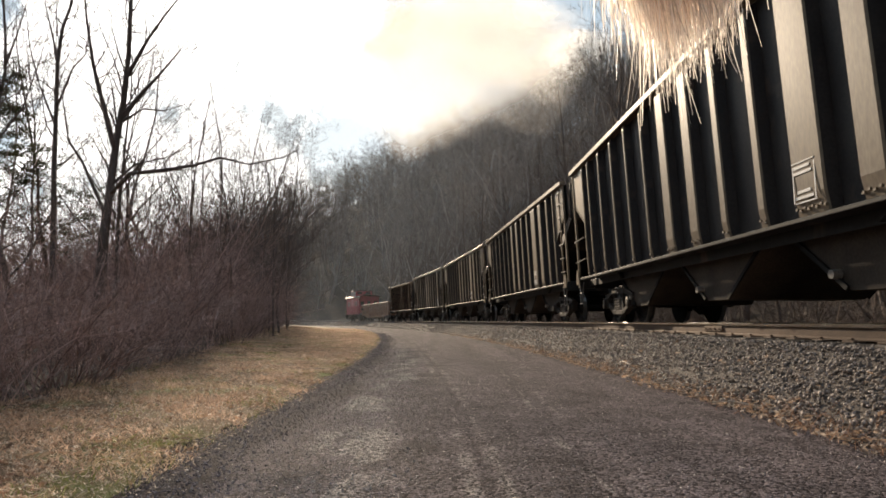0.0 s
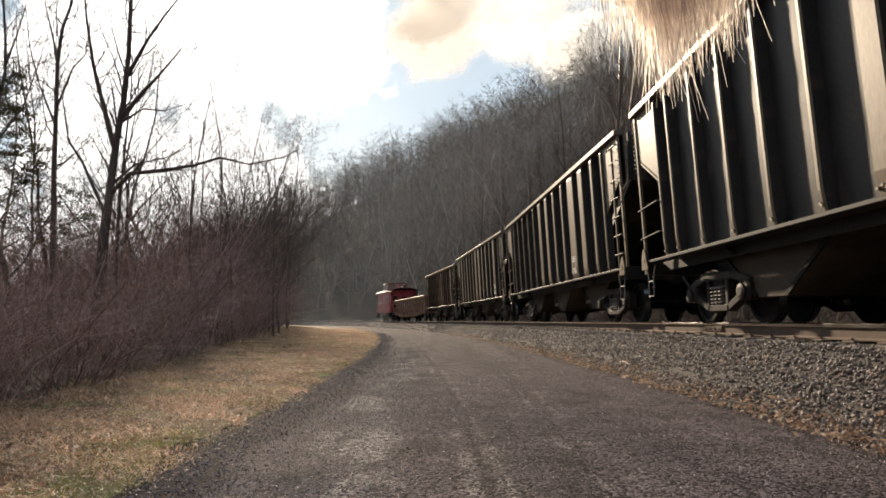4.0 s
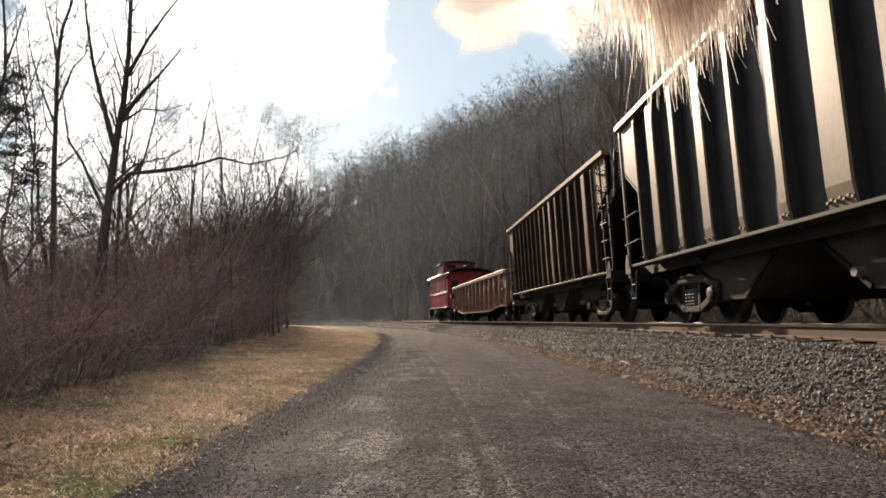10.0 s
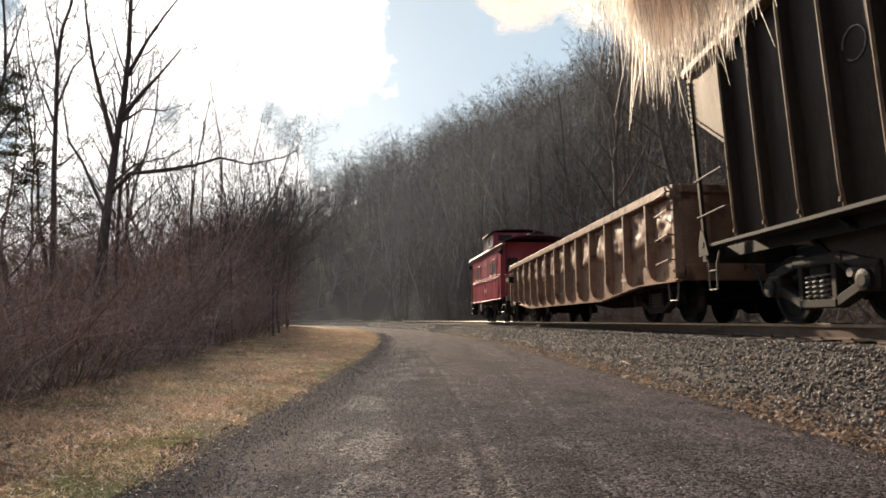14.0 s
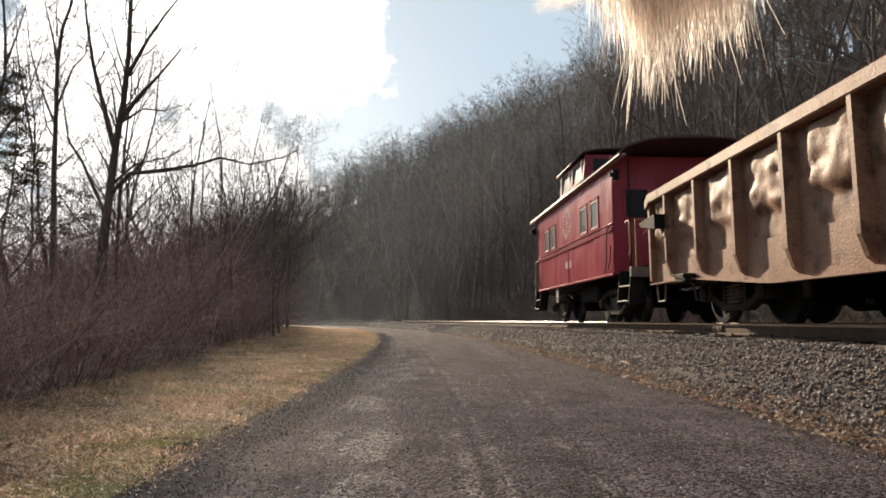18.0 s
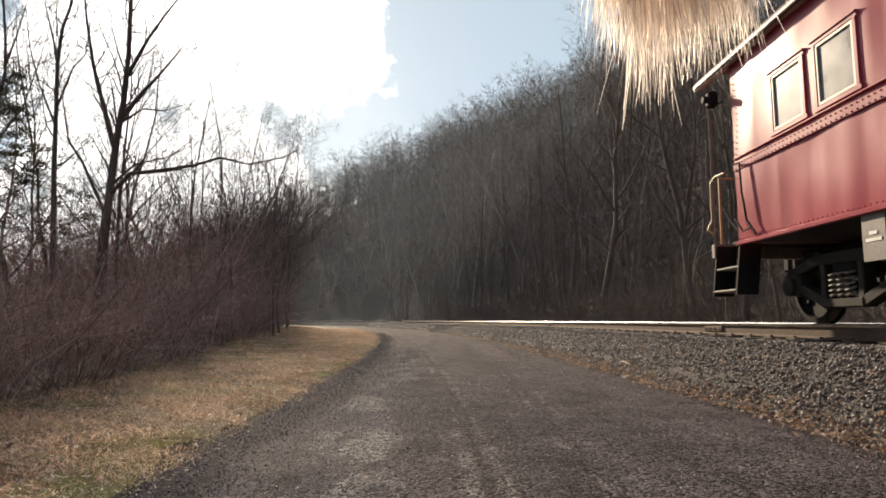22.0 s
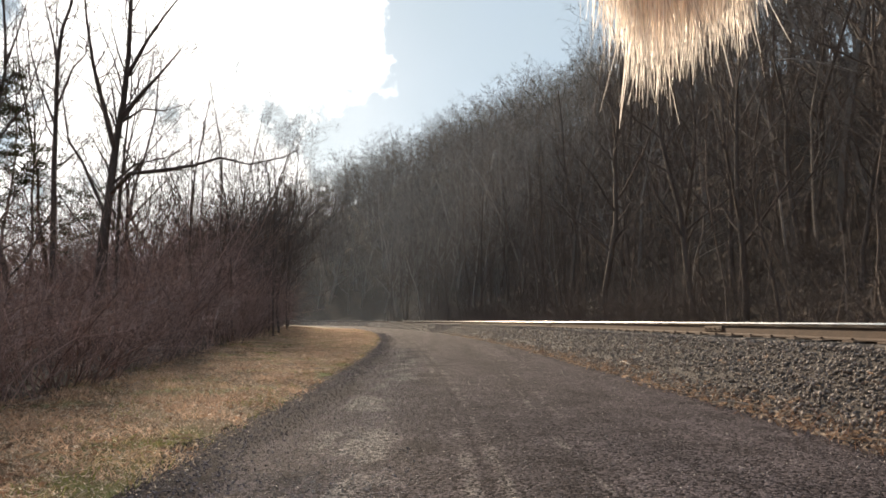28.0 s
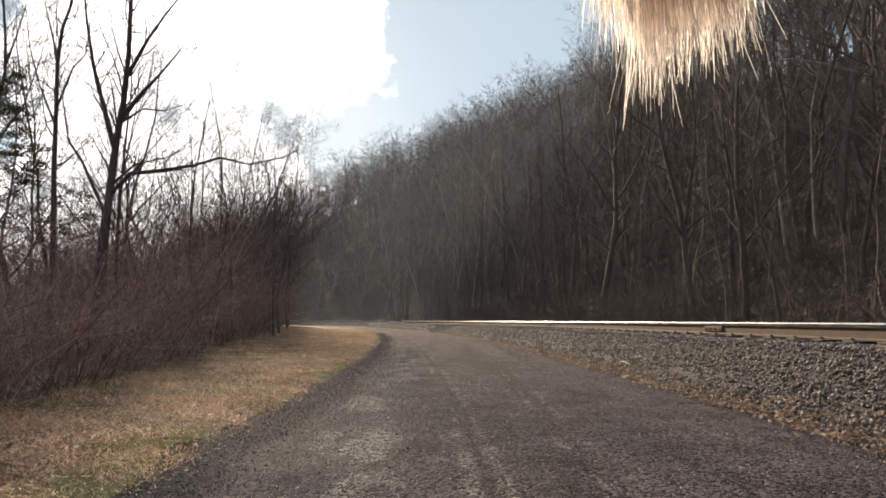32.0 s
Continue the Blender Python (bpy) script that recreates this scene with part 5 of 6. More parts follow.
    for w in sorted({w for _, w in rib_rows}):
        sh = Shape()
        z0, z1 = sill + 0.02, top - 0.11
        h2, fl = w / 2, 0.012 if rib_paint else 0.03
        pts = []
        for z in (z0, z0 + 0.22, z1 - 0.10, z1):
            d = rib_d * (1.0 if z0 + 0.1 < z < z1 - 0.05 else 0.82)
            x1 = -wall(z) + rib_d - d
            x2 = -wall(z) + rib_d
            pts += [(x2, -h2 - fl, z), (x2 - 0.008, -h2 - fl, z), (x1 + 0.02, -h2, z), (x1, -h2 + 0.02, z), (x1, h2 - 0.02, z), (x1 + 0.02, h2, z), (x2 - 0.008, h2 + fl, z), (x2, h2 + fl, z)]
        sh.v = pts
        for r in range(3):
            for j in range(7):
                a = r * 8 + j
                sh.f.append((a, a + 8, a + 9, a + 1))
        sh.f += [tuple(range(8)), tuple(24 + j for j in range(8))[::-1]]
        for j in range(max(2, int(w / 0.06))):
            y = -h2 + 0.03 + (w - 0.06) * j / max(1, int(w / 0.06) - 1)
            sh.box((-wall(z0 + 0.12) + 0.012, y, z0 + 0.07 + 0.02 * (j % 2)), (0.03, 0.034, 0.026))
        # one rib, two colours: shade is put into the sides, the front stays pale
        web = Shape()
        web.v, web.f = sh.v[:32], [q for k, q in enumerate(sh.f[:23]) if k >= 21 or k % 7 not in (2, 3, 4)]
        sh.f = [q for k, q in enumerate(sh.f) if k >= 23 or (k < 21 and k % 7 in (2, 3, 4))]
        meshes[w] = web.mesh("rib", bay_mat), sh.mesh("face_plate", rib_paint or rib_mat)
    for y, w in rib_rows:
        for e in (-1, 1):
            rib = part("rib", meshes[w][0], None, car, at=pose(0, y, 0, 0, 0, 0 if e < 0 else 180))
            part("face_plate", meshes[w][1], None, rib, "rib front, paler than the shade-toned sides")
    # bent hooks and faint chalk loops on the old wagon
    if rib_paint:
        for z in (3.32, 2.92, 2.52):
            x = -wall(z) - 0.02
            y = -half + 0.28
            hk = Shape().tube([(x + 0.06, y + 0.22, z), (x - 0.05, y + 0.20, z + 0.02), (x - 0.06, y + 0.05, z + 0.10), (x - 0.05, y - 0.04, z + 0.02), (x - 0.05, y + 0.04, z - 0.09),
                               (x - 0.05, y - 0.10, z - 0.12), (x + 0.06, y - 0.14, z - 0.10)], 0.014, 6)
            part("hook", hk, M_GEAR, car, "bent black hook")
        for k, z, r in ((3, 2.6, 0.16), (4, 2.1, 0.13), (5, 2.9, 0.18), (12, 2.4, 0.16)):
            y = half - first - step * (k + 0.5)
            ring = Shape().tube([(-wall(z + r * math.sin(a * 0.42)) + rib_d - 0.012, y + r * math.cos(a * 0.42), z + r * math.sin(a * 0.42)) for a in range(14)], 0.009, 4)
            part("chalk_mark", ring, M_OLDTAN if k == 12 else M_SPRING, car, "faint chalk loop")
    # reporting marks: plain bars on the middle plate
    if mid_w > 0.3:
        xo = lambda z: -wall(z) - 0.004
        ym = -3.02 if not plates else -4.58
        for z, ln in ((1.62, 0.26), (1.56, 0.30), (1.36, 0.22), (1.30, 0.3)):
            part("stencil_bar", Shape().box((xo(z), ym + 0.02, z), (0.006, ln, 0.03), 0, None), M_WHITE, car, "faded stencilled bar")
        edge = Shape()
        for y in (-0.18, 0.18):
            edge.box((xo(1.5), y + ym, 1.46), (0.006, 0.015, 0.42))
        edge.box((xo(1.66), ym, 1.67), (0.006, 0.37, 0.015)).box((xo(1.25), ym, 1.25), (0.006, 0.37, 0.015))
        part("stencil_border", edge, M_WHITE, car, "faded stencilled border")
    # sloped end sheets, end walls, bays
    for f in (-1, 1):
        sl = Shape()
        a, b = (f * (half - 0.05), 2.90), (f * (half - 2.9), 0.95)
        ww = wb - rib_d - 0.03
        sl.v = [(-ww, a[0], a[1]), (ww, a[0], a[1]), (ww, b[0], b[1]), (-ww, b[0], b[1]), (-ww, a[0], a[1] - 0.03), (ww, a[0], a[1] - 0.03), (ww, b[0], b[1] - 0.03), (-ww, b[0], b[1] - 0.03)]
        sl.f = [(0, 1, 2, 3), (7, 6, 5, 4), (0, 4, 5, 1), (1, 5, 6, 2), (2, 6, 7, 3), (3, 7, 4, 0)]
        part("slope_sheet", sl, M_BLACK, car)
        part("end_wall", Shape().box((0, f * (half - 0.04), (2.86 + top) / 2), (2 * ww + 0.1, 0.03, top - 2.9), 0.004), M_BLACK, car)
        part("end_sill", Shape().box((0, f * (half - 0.06), 0.98), (2.9, 0.14, 0.26), 0.015), M_BLACK, car)
        for e in (-1, 1):
            post = Shape().box((e * (wb + 0.02), f * (half - 0.03), (sill + top) / 2), (0.05, 0.075, top - sill), 0.006, Matrix.Rotation(math.atan2(e * (wt - wb), top - sill), 3, "Y"))
            for k in range(12):
                z = 2.75 + k * 0.085
                if z < top - 0.1:
                    post.box((e * (wall(z) - 0.01), f * (half + 0.008), z), (0.03, 0.02, 0.02))
            part("corner_post", post, rib_mat, car)
            pk = Shape().prism([(f * (half - 0.30), sill - 0.14), (f * half, sill - 0.14), (f * half, sill + 0.05), (f * (half - 0.08), sill + 0.24), (f * (half - 0.16), sill + 0.2)][::(1 if f > 0 else -1)],
                               0, e * (wb + 0.03) - 0.012, e * (wb + 0.03) + 0.012)
            pk.lathe([(e * (wb + 0.032), 0.05), (e * (wb + 0.05), 0.045)], (0, f * (half - 0.13), sill + 0.02), 0, 12)
            part("corner_bracket", pk, rib_mat, car)
            xs = e * (wb - 0.02)
            st = grab([(xs, f * (half - 0.10), sill - 0.1), (xs, f * (half - 0.17), 0.78), (xs, f * (half - 0.17), 0.46), (xs, f * (half - 0.40), 0.46), (xs, f * (half - 0.40), 0.78), (xs, f * (half - 0.50), sill - 0.1)], 0.014)
            st.tube([(xs, f * (half - 0.17), 0.72), (xs, f * (half - 0.40), 0.72)], 0.012, 6)
            part("stirrup_step", st, M_SPRING, car)
            y1, y2 = f * (half - 0.04), f * (half - first + 0.1)
            ladder_end = (f < 0) == (e < 0)
            zs = [1.38, 1.76, 2.14, 2.52, 2.9, 3.28, 3.6] if ladder_end else [1.5, 2.02]
            for z in zs:
                if z > top - 0.2:
                    continue
                ye = f * (half - 0.46) if ladder_end else y2
                rz = 0.0 if ladder_end else 0.03
                x = e * (wall(z) + 0.03)
                part("grab_iron", grab([(x - e * 0.05, y1, z), (x, y1, z), (x, ye, z + rz), (x - e * 0.07, ye, z + rz)], 0.012), M_SPRING, car)
            if ladder_end:
                la = Shape().box((e * (wb + 0.02), f * (half - 0.47), (sill + top) / 2), (0.04, 0.05, top - sill - 0.1), 0.006, Matrix.Rotation(math.atan2(e * (wt - wb), top - sill), 3, "Y"))
                part("ladder_stile", la, rib_mat, car)
    for k in range(3):
        y = (k - 1) * L * 0.245
        bay = Shape().prism([(y - 1.45, 1.06), (y - 0.34, 0.34), (y + 0.34, 0.34), (y + 1.45, 1.06)], 0, -1.0, 1.0)
        bay = part("hopper_bay", bay, M_BAY, car, "dusty discharge bay")
        for e in (-1, 1):
            part("door_rail", beam(Shape(), (e * 1.02, y - 1.3, 1.02), (e * 1.02, y - 0.36, 0.36), 0.03, 0.06, 0.006), M_GEAR, bay)
            part("door_rail", beam(Shape(), (e * 1.02, y + 0.36, 0.36), (e * 1.02, y + 1.3, 1.02), 0.03, 0.06, 0.006), M_GEAR, bay)
            part("door_latch", Shape().lathe([(e * 1.0, 0.06), (e * 1.10, 0.05)], (0, y + 0.5, 0.52), 0, 10), M_SPRING, bay)
    part("floor_sheet", Shape().box((0, 0, 1.07), (2 * wb - 0.3, L - 1.9, 0.02)), M_BLACK, car)
    part("centre_sill", Shape().box((0, 0, 0.93), (0.34, L - 0.2, 0.26), 0.02), M_GEAR, car)
    bw = Shape().lathe([(half + 0.10, 0.25), (half + 0.13, 0.27), (half + 0.16, 0.25)], (0.75, 0, 2.3), 1, 20)
    bw.box((0.75, half + 0.05, 2.3), (0.08, 0.14, 0.08), 0.01)
    part("brake_wheel", bw, M_BLACK, car)
    couplers(car, half, 0.5)
    running_gear(car, (-half + 1.95, half - 1.95))
    return car


def dented_panel(sh, x, y0, y1, z0, z1, bulge, seed, n=9):
    """A pressed panel that bulges to -x and is dented."""
    pts = []
    for i in range(n + 1):
        for j in range(n + 1):
            a, b = i / n, j / n
            y, z = y0 + (y1 - y0) * a, z0 + (z1 - z0) * b
            # pressed out over its upper part, flat below
            low = 0.26 + 0.10 * noise.noise((seed, 2.2 * a, 1.0))
            up = max(0.0, min(1.0, (b - low) / 0.14))
            side = min(1.0, a / 0.07) * min(1.0, 0.15 + max(0.0, 0.94 - a) / 0.3)
            d = bulge * up * up * (3 - 2 * up) * side if 0 < j < n else 0
            d += (0.036 * noise.noise((y * 3.6, z * 3.6, seed)) + 0.024 * noise.noise((y * 8, z * 7, seed)) + 0.008 * noise.noise((y * 17, z * 15, seed))) * (0.35 + 0.65 * up) * (1 if 0 < i < n and 0 < j < n else 0)
            pts.append((x - d, y, z))
    m = n + 1
    return sh.add(pts, [(i * m + j, i * m + j + 1, (i + 1) * m + j + 1, (i + 1) * m + j) for i in range(n) for j in range(n)])


def gondola():
    L = 15.45
    half, top, xs = L / 2, 2.22, 1.42
    car = thing("gondola_wagon", "rusty brown low-sided gondola wagon with dented panels", "railway wagon")
    ribs = [half - 0.92 - 1.124 * k for k in range(13)]

    def low(y):
        a = half - abs(y)
        return 0.66 - 0.20 * min(1, max(0, (a - 1.6) / 2.2))

    for e in (-1, 1):
        # side: lower girder, pressed panels, ribs, thick top chord
        ys = [-half + L * i / 40 for i in range(41)]
        gd = Shape()
        n = len(ys)
        for t in (0, 0.03):
            gd.v += [(e * (xs + 0.02 - t), y, low(y)) for y in ys] + [(e * (xs + 0.02 - t), y, 0.98) for y in ys]
        o = 2 * n
        for i in range(n - 1):
            gd.f += [(i, i + 1, n + i + 1, n + i), (o + i, o + n + i, o + n + i + 1, o + i + 1), (i, o + i, o + i + 1, i + 1), (n + i, n + i + 1, o + n + i + 1, o + n + i)]
        part("side_girder", gd, M_RUST, car)
        fl = Shape()
        for y in ys:
            fl.v += [(e * (xs - 0.01), y, low(y) - 0.011), (e * (xs + 0.11), y, low(y) - 0.011), (e * (xs + 0.11), y, low(y) + 0.011), (e * (xs - 0.01), y, low(y) + 0.011)]
        for i in range(n - 1):
            for j in range(4):
                f4 = (4 * i + j, 4 * i + 4 + j, 4 * i + 4 + (j + 1) % 4, 4 * i + (j + 1) % 4)
                fl.f.append(f4 if e > 0 else f4[::-1])
        fl.f += [(0, 1, 2, 3), (4 * n - 1, 4 * n - 2, 4 * n - 3, 4 * n - 4)]
        part("bottom_flange", fl, M_RUST, car)
        part("top_chord", Shape().box((e * (xs + 0.08), 0, top - 0.085), (0.19, L - 0.3, 0.17), 0.02), M_RUST, car, "thick faded brown top chord")
        bounds = [half - 0.06] + ribs + [-half + 0.06]
        for k in range(len(bounds) - 1):
            sh = Shape()
            dented_panel(sh, -xs, bounds[k + 1], bounds[k], 0.97, top - 0.17, 0.068, k * 3.7 + e, 22)
            p = part("panel", sh, M_RUST, car, "bulged dented side panel", True, at=pose(0, 0, 0) if e < 0 else Matrix.Diagonal((-1, 1, 1, 1)))
        for k, y in enumerate(ribs):
            rb = Shape()
            zb = low(y) + 0.03
            prof = [(0.0, zb + 0.02), (-0.10, zb + 0.10), (-0.165, zb + 0.30), (-0.165, top - 0.17), (0.0, top - 0.17)]
            rb.prism([(z, -a) for a, z in prof][::-1] if e > 0 else [(z, a) for a, z in prof], 1, y - 0.03, y + 0.03)
            rb.v = [(x + e * xs, yy, z) for x, yy, z in rb.v]
            part("rib", rb, M_RUST, car)
        for f in (-1, 1):
            cp = Shape().box((e * (xs + 0.03), f * (half - 0.05), (0.7 + top) / 2), (0.16, 0.10, top - 0.7), 0.012)
            part("corner_post", cp, M_RUST, car)
            cap = Shape().prism([(f * (half - 0.16), top - 0.17), (f * half, top - 0.24), (f * half, top - 0.10), (f * (half - 0.16), top)][::(1 if f > 0 else -1)], 0, e * xs, e * xs + e * 0.16)
            part("chord_end", cap, M_RUST, car)
            if (f < 0) == (e < 0):
                for z in (1.0, 1.4, 1.8, 2.1):
                    x = e * (xs + 0.2)
                    part("grab_iron", grab([(x - e * 0.1, f * (half - 0.04), z), (x, f * (half - 0.04), z), (x, f * (half - 0.52), z - 0.05), (x - e * 0.1, f * (half - 0.52), z - 0.05)], 0.014), M_RUST, car)
            else:
                part("grab_iron", grab([(e * (xs + 0.2), f * (half - 0.04), 1.55), (e * (xs + 0.2), f * (half - 0.5), 1.65)], 0.014), M_RUST, car)
            x = e * (xs + 0.02)
            st = grab([(x, f * (half - 0.10), 0.7), (x, f * (half - 0.16), 0.36), (x, f * (half - 0.45), 0.36), (x, f * (half - 0.5), 0.66)], 0.016)
            part("stirrup_step", st, M_SPRING, car)
    for f in (-1, 1):
        ew = Shape().box((0, f * (half - 0.05), 1.45), (2 * xs, 0.06, 1.3), 0.01)
        for x in (-1.0, -0.5, 0, 0.5, 1.0):
            part("end_post", Shape().box((x, f * (half + 0.025), 1.42), (0.09, 0.10, 1.2), 0.012), M_RUST, car)
        ew.box((0, f * (half - 0.02), top - 0.08), (2 * xs, 0.16, 0.14), 0.015)
        part("end_wall", ew, M_RUST, car)
        part("end_sill", Shape().box((0, f * (half - 0.06), 0.80), (2.7, 0.14, 0.26), 0.015), M_RUST, car)
    part("brake_step", Shape().prism([(half - 0.95, 1.50), (half - 0.30, 1.62), (half - 0.22, 1.70), (half - 0.95, 1.74)], 0, -xs - 0.34, -xs - 0.12), M_GEAR, car, "dark folded brake step")
    part("lever_box", Shape().box((-xs - 0.12, half - 1.55, 0.66), (0.2, 0.34, 0.14), 0.02).tube([(-xs - 0.2, half - 1.75, 0.62), (-xs - 0.24, half - 1.3, 0.74)], 0.02, 6), M_GEAR, car)
    part("floor", Shape().box((0, 0, 0.97), (2 * xs - 0.02, L - 0.1, 0.06)), M_RUST, car)
    part("centre_sill", Shape().box((0, 0, 0.78), (0.36, L - 0.2, 0.30), 0.02), M_GEAR, car)
    # faded chalk loops and a stencil bar
    ck = Shape()
    for k, (y, z, r) in enumerate(((ribs[5] + 0.55, 1.50, 0.26), (ribs[5] + 0.48, 1.62, 0.07), (ribs[5] + 0.64, 1.60, 0.07))):
        ck.tube([(-xs - 0.085, y + r * math.cos(a * 0.45), z + r * 0.9 * math.sin(a * 0.45)) for a in range(15)], 0.006, 4)
    part("chalk_mark", ck, M_WHITE, car, "faded chalk loops")
    for y, z, ln in ((ribs[6], 0.78, 0.5), (ribs[11] + 0.4, 0.83, 0.4)):
        part("stencil_bar", Shape().box((-xs - 0.022, y, z), (0.006, ln, 0.06)), M_TRIM, car, "faded lettering bar")
    couplers(car, half, 0.42)
    running_gear(car, (-half + 2.0, half - 2.0))
    return car


def caboose():
    L, W = 7.38, 1.47
    half, bot, eave = L / 2, 1.0, 3.33
    car = thing("caboose", "weathered red caboose with cupola, round emblem and white number", "caboose")
    belt = 2.02
    win = [half - 1.23, half - 2.04, half - 5.22, half - 6.12]       # window centres
    wz0, wz1, ww = 2.14, 2.80, 0.60

    def wave(y, z):
        flat = min(1.0, max(0.0, abs(y - 0.04) - 0.5) / 0.35)
        for c in win:
            flat = min(flat, max(abs(y - c) - ww / 2, abs(z - 0.5 * (wz0 + wz1)) - 0.4, 0.0) / 0.3)
        return flat * (0.026 * noise.noise((y * 1.3, z * 0.7, 3.3)) + 0.014 * noise.noise((y * 3.1, z * 1.3, 8.1)) + 0.008 * noise.noise((y * 5.5, z * 0.5, 1.7)))

    for e in (-1, 1):
        # side sheet with window openings cut out
        ycuts = sorted({-half, half, *[c + s * ww / 2 for c in win for s in (-1, 1)], *[-half + L * i / 84 for i in range(85)]})
        zcuts = sorted({bot, eave, wz0, wz1, belt, *[bot + (eave - bot) * i / 16 for i in range(17)]})
        sh = Shape()
        for i in range(len(ycuts) - 1):
            for j in range(len(zcuts) - 1):
                ym, zm = (ycuts[i] + ycuts[i + 1]) / 2, (zcuts[j] + zcuts[j + 1]) / 2
                if wz0 < zm < wz1 and any(abs(ym - c) < ww / 2 for c in win):
                    continue
                q = [(ycuts[a], zcuts[b]) for a, b in ((i, j), (i + 1, j), (i + 1, j + 1), (i, j + 1))]
                outer = [(e * (W + wave(y, z)), y, z) for y, z in q]
                inner = [(e * (W - 0.05), y, z) for y, z in q]
                sh.add(outer if e > 0 else outer[::-1], [(0, 1, 2, 3)])
                sh.add(inner[::-1] if e > 0 else inner, [(0, 1, 2, 3)])
        me = sh.mesh("side_wall", M_RED, True)
        bm = bmesh.new()
        bm.from_mesh(me)
        bmesh.ops.remove_doubles(bm, verts=bm.verts, dist=0.0005)
        bm.to_mesh(me)
        bm.free()
        part("side_wall", me, None, car, "rippled red steel side")
        x = e * (W + 0.012)
        bl = Shape().box((x, 0, belt + 0.055), (0.03, L, 0.022), 0.006).box((x, 0, belt - 0.055), (0.022, L, 0.10), 0.004)
        part("belt_rail", bl, M_RED, car)
        rv = Shape()
        for i in range(int(L / 0.075)):
            y = -half + 0.04 + i * 0.075
            for z in (belt - 0.025, belt - 0.085, bot + 0.045):
                rv.box((e * (W + 0.024), y, z), (0.014, 0.017, 0.017), 0.005)
        for i in range(30):
            z = bot + 0.06 + i * 0.077
            for y in (-half + 0.03, half - 0.03, 0.0):
                if not belt - 0.12 < z < belt + 0.08 and not (y == 0.0 and (1.38 < z < 1.66 or z > 2.1)):
                    rv.box((e * (W + 0.016), y, z), (0.014, 0.017, 0.017), 0.005)
        tagged(part("rivets", rv, M_RED, car), kind="stuff")
        seam = Shape().box((e * (W + 0.003), 0, (bot + belt) / 2), (0.02, 0.10, belt - bot - 0.1), 0.003)
        part("seam_strip", seam, M_RED, car)
        part("side_sill", Shape().box((e * (W + 0.012), 0, bot - 0.005), (0.05, L + 0.02, 0.05), 0.008), M_RED, car)
        # the trim colour here carries the sun's glint along the eave
        part("eave_strip", Shape().box((e * (W + 0.05), 0, eave + 0.01), (0.14, L + 1.7, 0.05), 0.012), M_TRIM, car, "eave strip, sun glint put in its pale colour")
        for c in win:
            fr = Shape()
            for y, z, a, b in ((c, wz1 + 0.012, ww + 0.10, 0.05), (c, wz0 - 0.012, ww + 0.10, 0.05), (c - ww / 2 - 0.005, (wz0 + wz1) / 2, 0.05, wz1 - wz0), (c + ww / 2 + 0.005, (wz0 + wz1) / 2, 0.05, wz1 - wz0)):
                fr.box((e * (W + 0.004), y, z), (0.03, a, b), 0.006)
            fr.box((e * (W + 0.012), c, wz1 + 0.04), (0.04, ww + 0.10, 0.02), 0.006)
            w = part("window", fr, M_RED, car, "window in a red frame")
            inn = Shape()
            for y, z, a, b in ((c, wz1 - 0.03, ww - 0.06, 0.035), (c, wz0 + 0.03, ww - 0.06, 0.035), (c - ww / 2 + 0.035, (wz0 + wz1) / 2, 0.035, wz1 - wz0 - 0.02), (c + ww / 2 - 0.035, (wz0 + wz1) / 2, 0.035, wz1 - wz0 - 0.02)):
                inn.box((e * (W + 0.002), y, z), (0.024, a, b), 0.005)
            part("sash", inn, M_TRIM, w, "pale sash")
            part("pane", Shape().box((e * (W - 0.006), c, (wz0 + wz1) / 2), (0.008, ww - 0.06, wz1 - wz0 - 0.05)), M_GLASS, w, "grimy pale pane")
        # round emblem: rings and plain bars
        if e < 0:
            em = Shape()
            cy, cz = 0.08, 2.66
            for r, t in ((0.42, 0.016), (0.27, 0.012)):
                em.tube([(-W - 0.016, cy + r * math.cos(a * math.pi / 24), cz + r * math.sin(a * math.pi / 24)) for a in range(49)], t * 0.6, 5)
            for k in range(16):
                if k in (0, 8):
                    continue
                a = k * math.pi / 8
                em.box((-W - 0.014, cy + 0.345 * math.cos(a), cz + 0.345 * math.sin(a)), (0.008, 0.075, 0.085), 0, Matrix.Rotation(a, 3, "X"))
            for k in range(5):
                em.box((-W - 0.014, cy + 0.015 * (-1) ** k, cz - 0.18 + 0.09 * k), (0.008, 0.24 - 0.05 * abs(k - 2), 0.045))
            em.v = [(-W - 0.003 + (x + W + 0.016) * 0.12, y, z) for x, y, z in em.v]
            part("emblem", em, M_FADED, car, "faded white round emblem of plain shapes")
            for word, y in (("18", 0.20), ("13", -0.20)):
                txt = bpy.data.curves.new("number", "FONT")
                txt.body, txt.size, txt.extrude, txt.space_character = word, 0.27, 0.001, 1.02
                txt.align_x = "CENTER"
                tob = new("number_curve", txt)
                dg = bpy.context.evaluated_depsgraph_get()
                me = bpy.data.meshes.new_from_object(tob.evaluated_get(dg))
                bpy.data.objects.remove(tob)
                me.materials.clear()
                me.materials.append(M_WHITE)
                part("number", me, None, car, "white painted number " + word, at=Matrix.Translation((-W - 0.004, y, 1.43)) @ pose(0, 0, 0, 90, 0, -90))
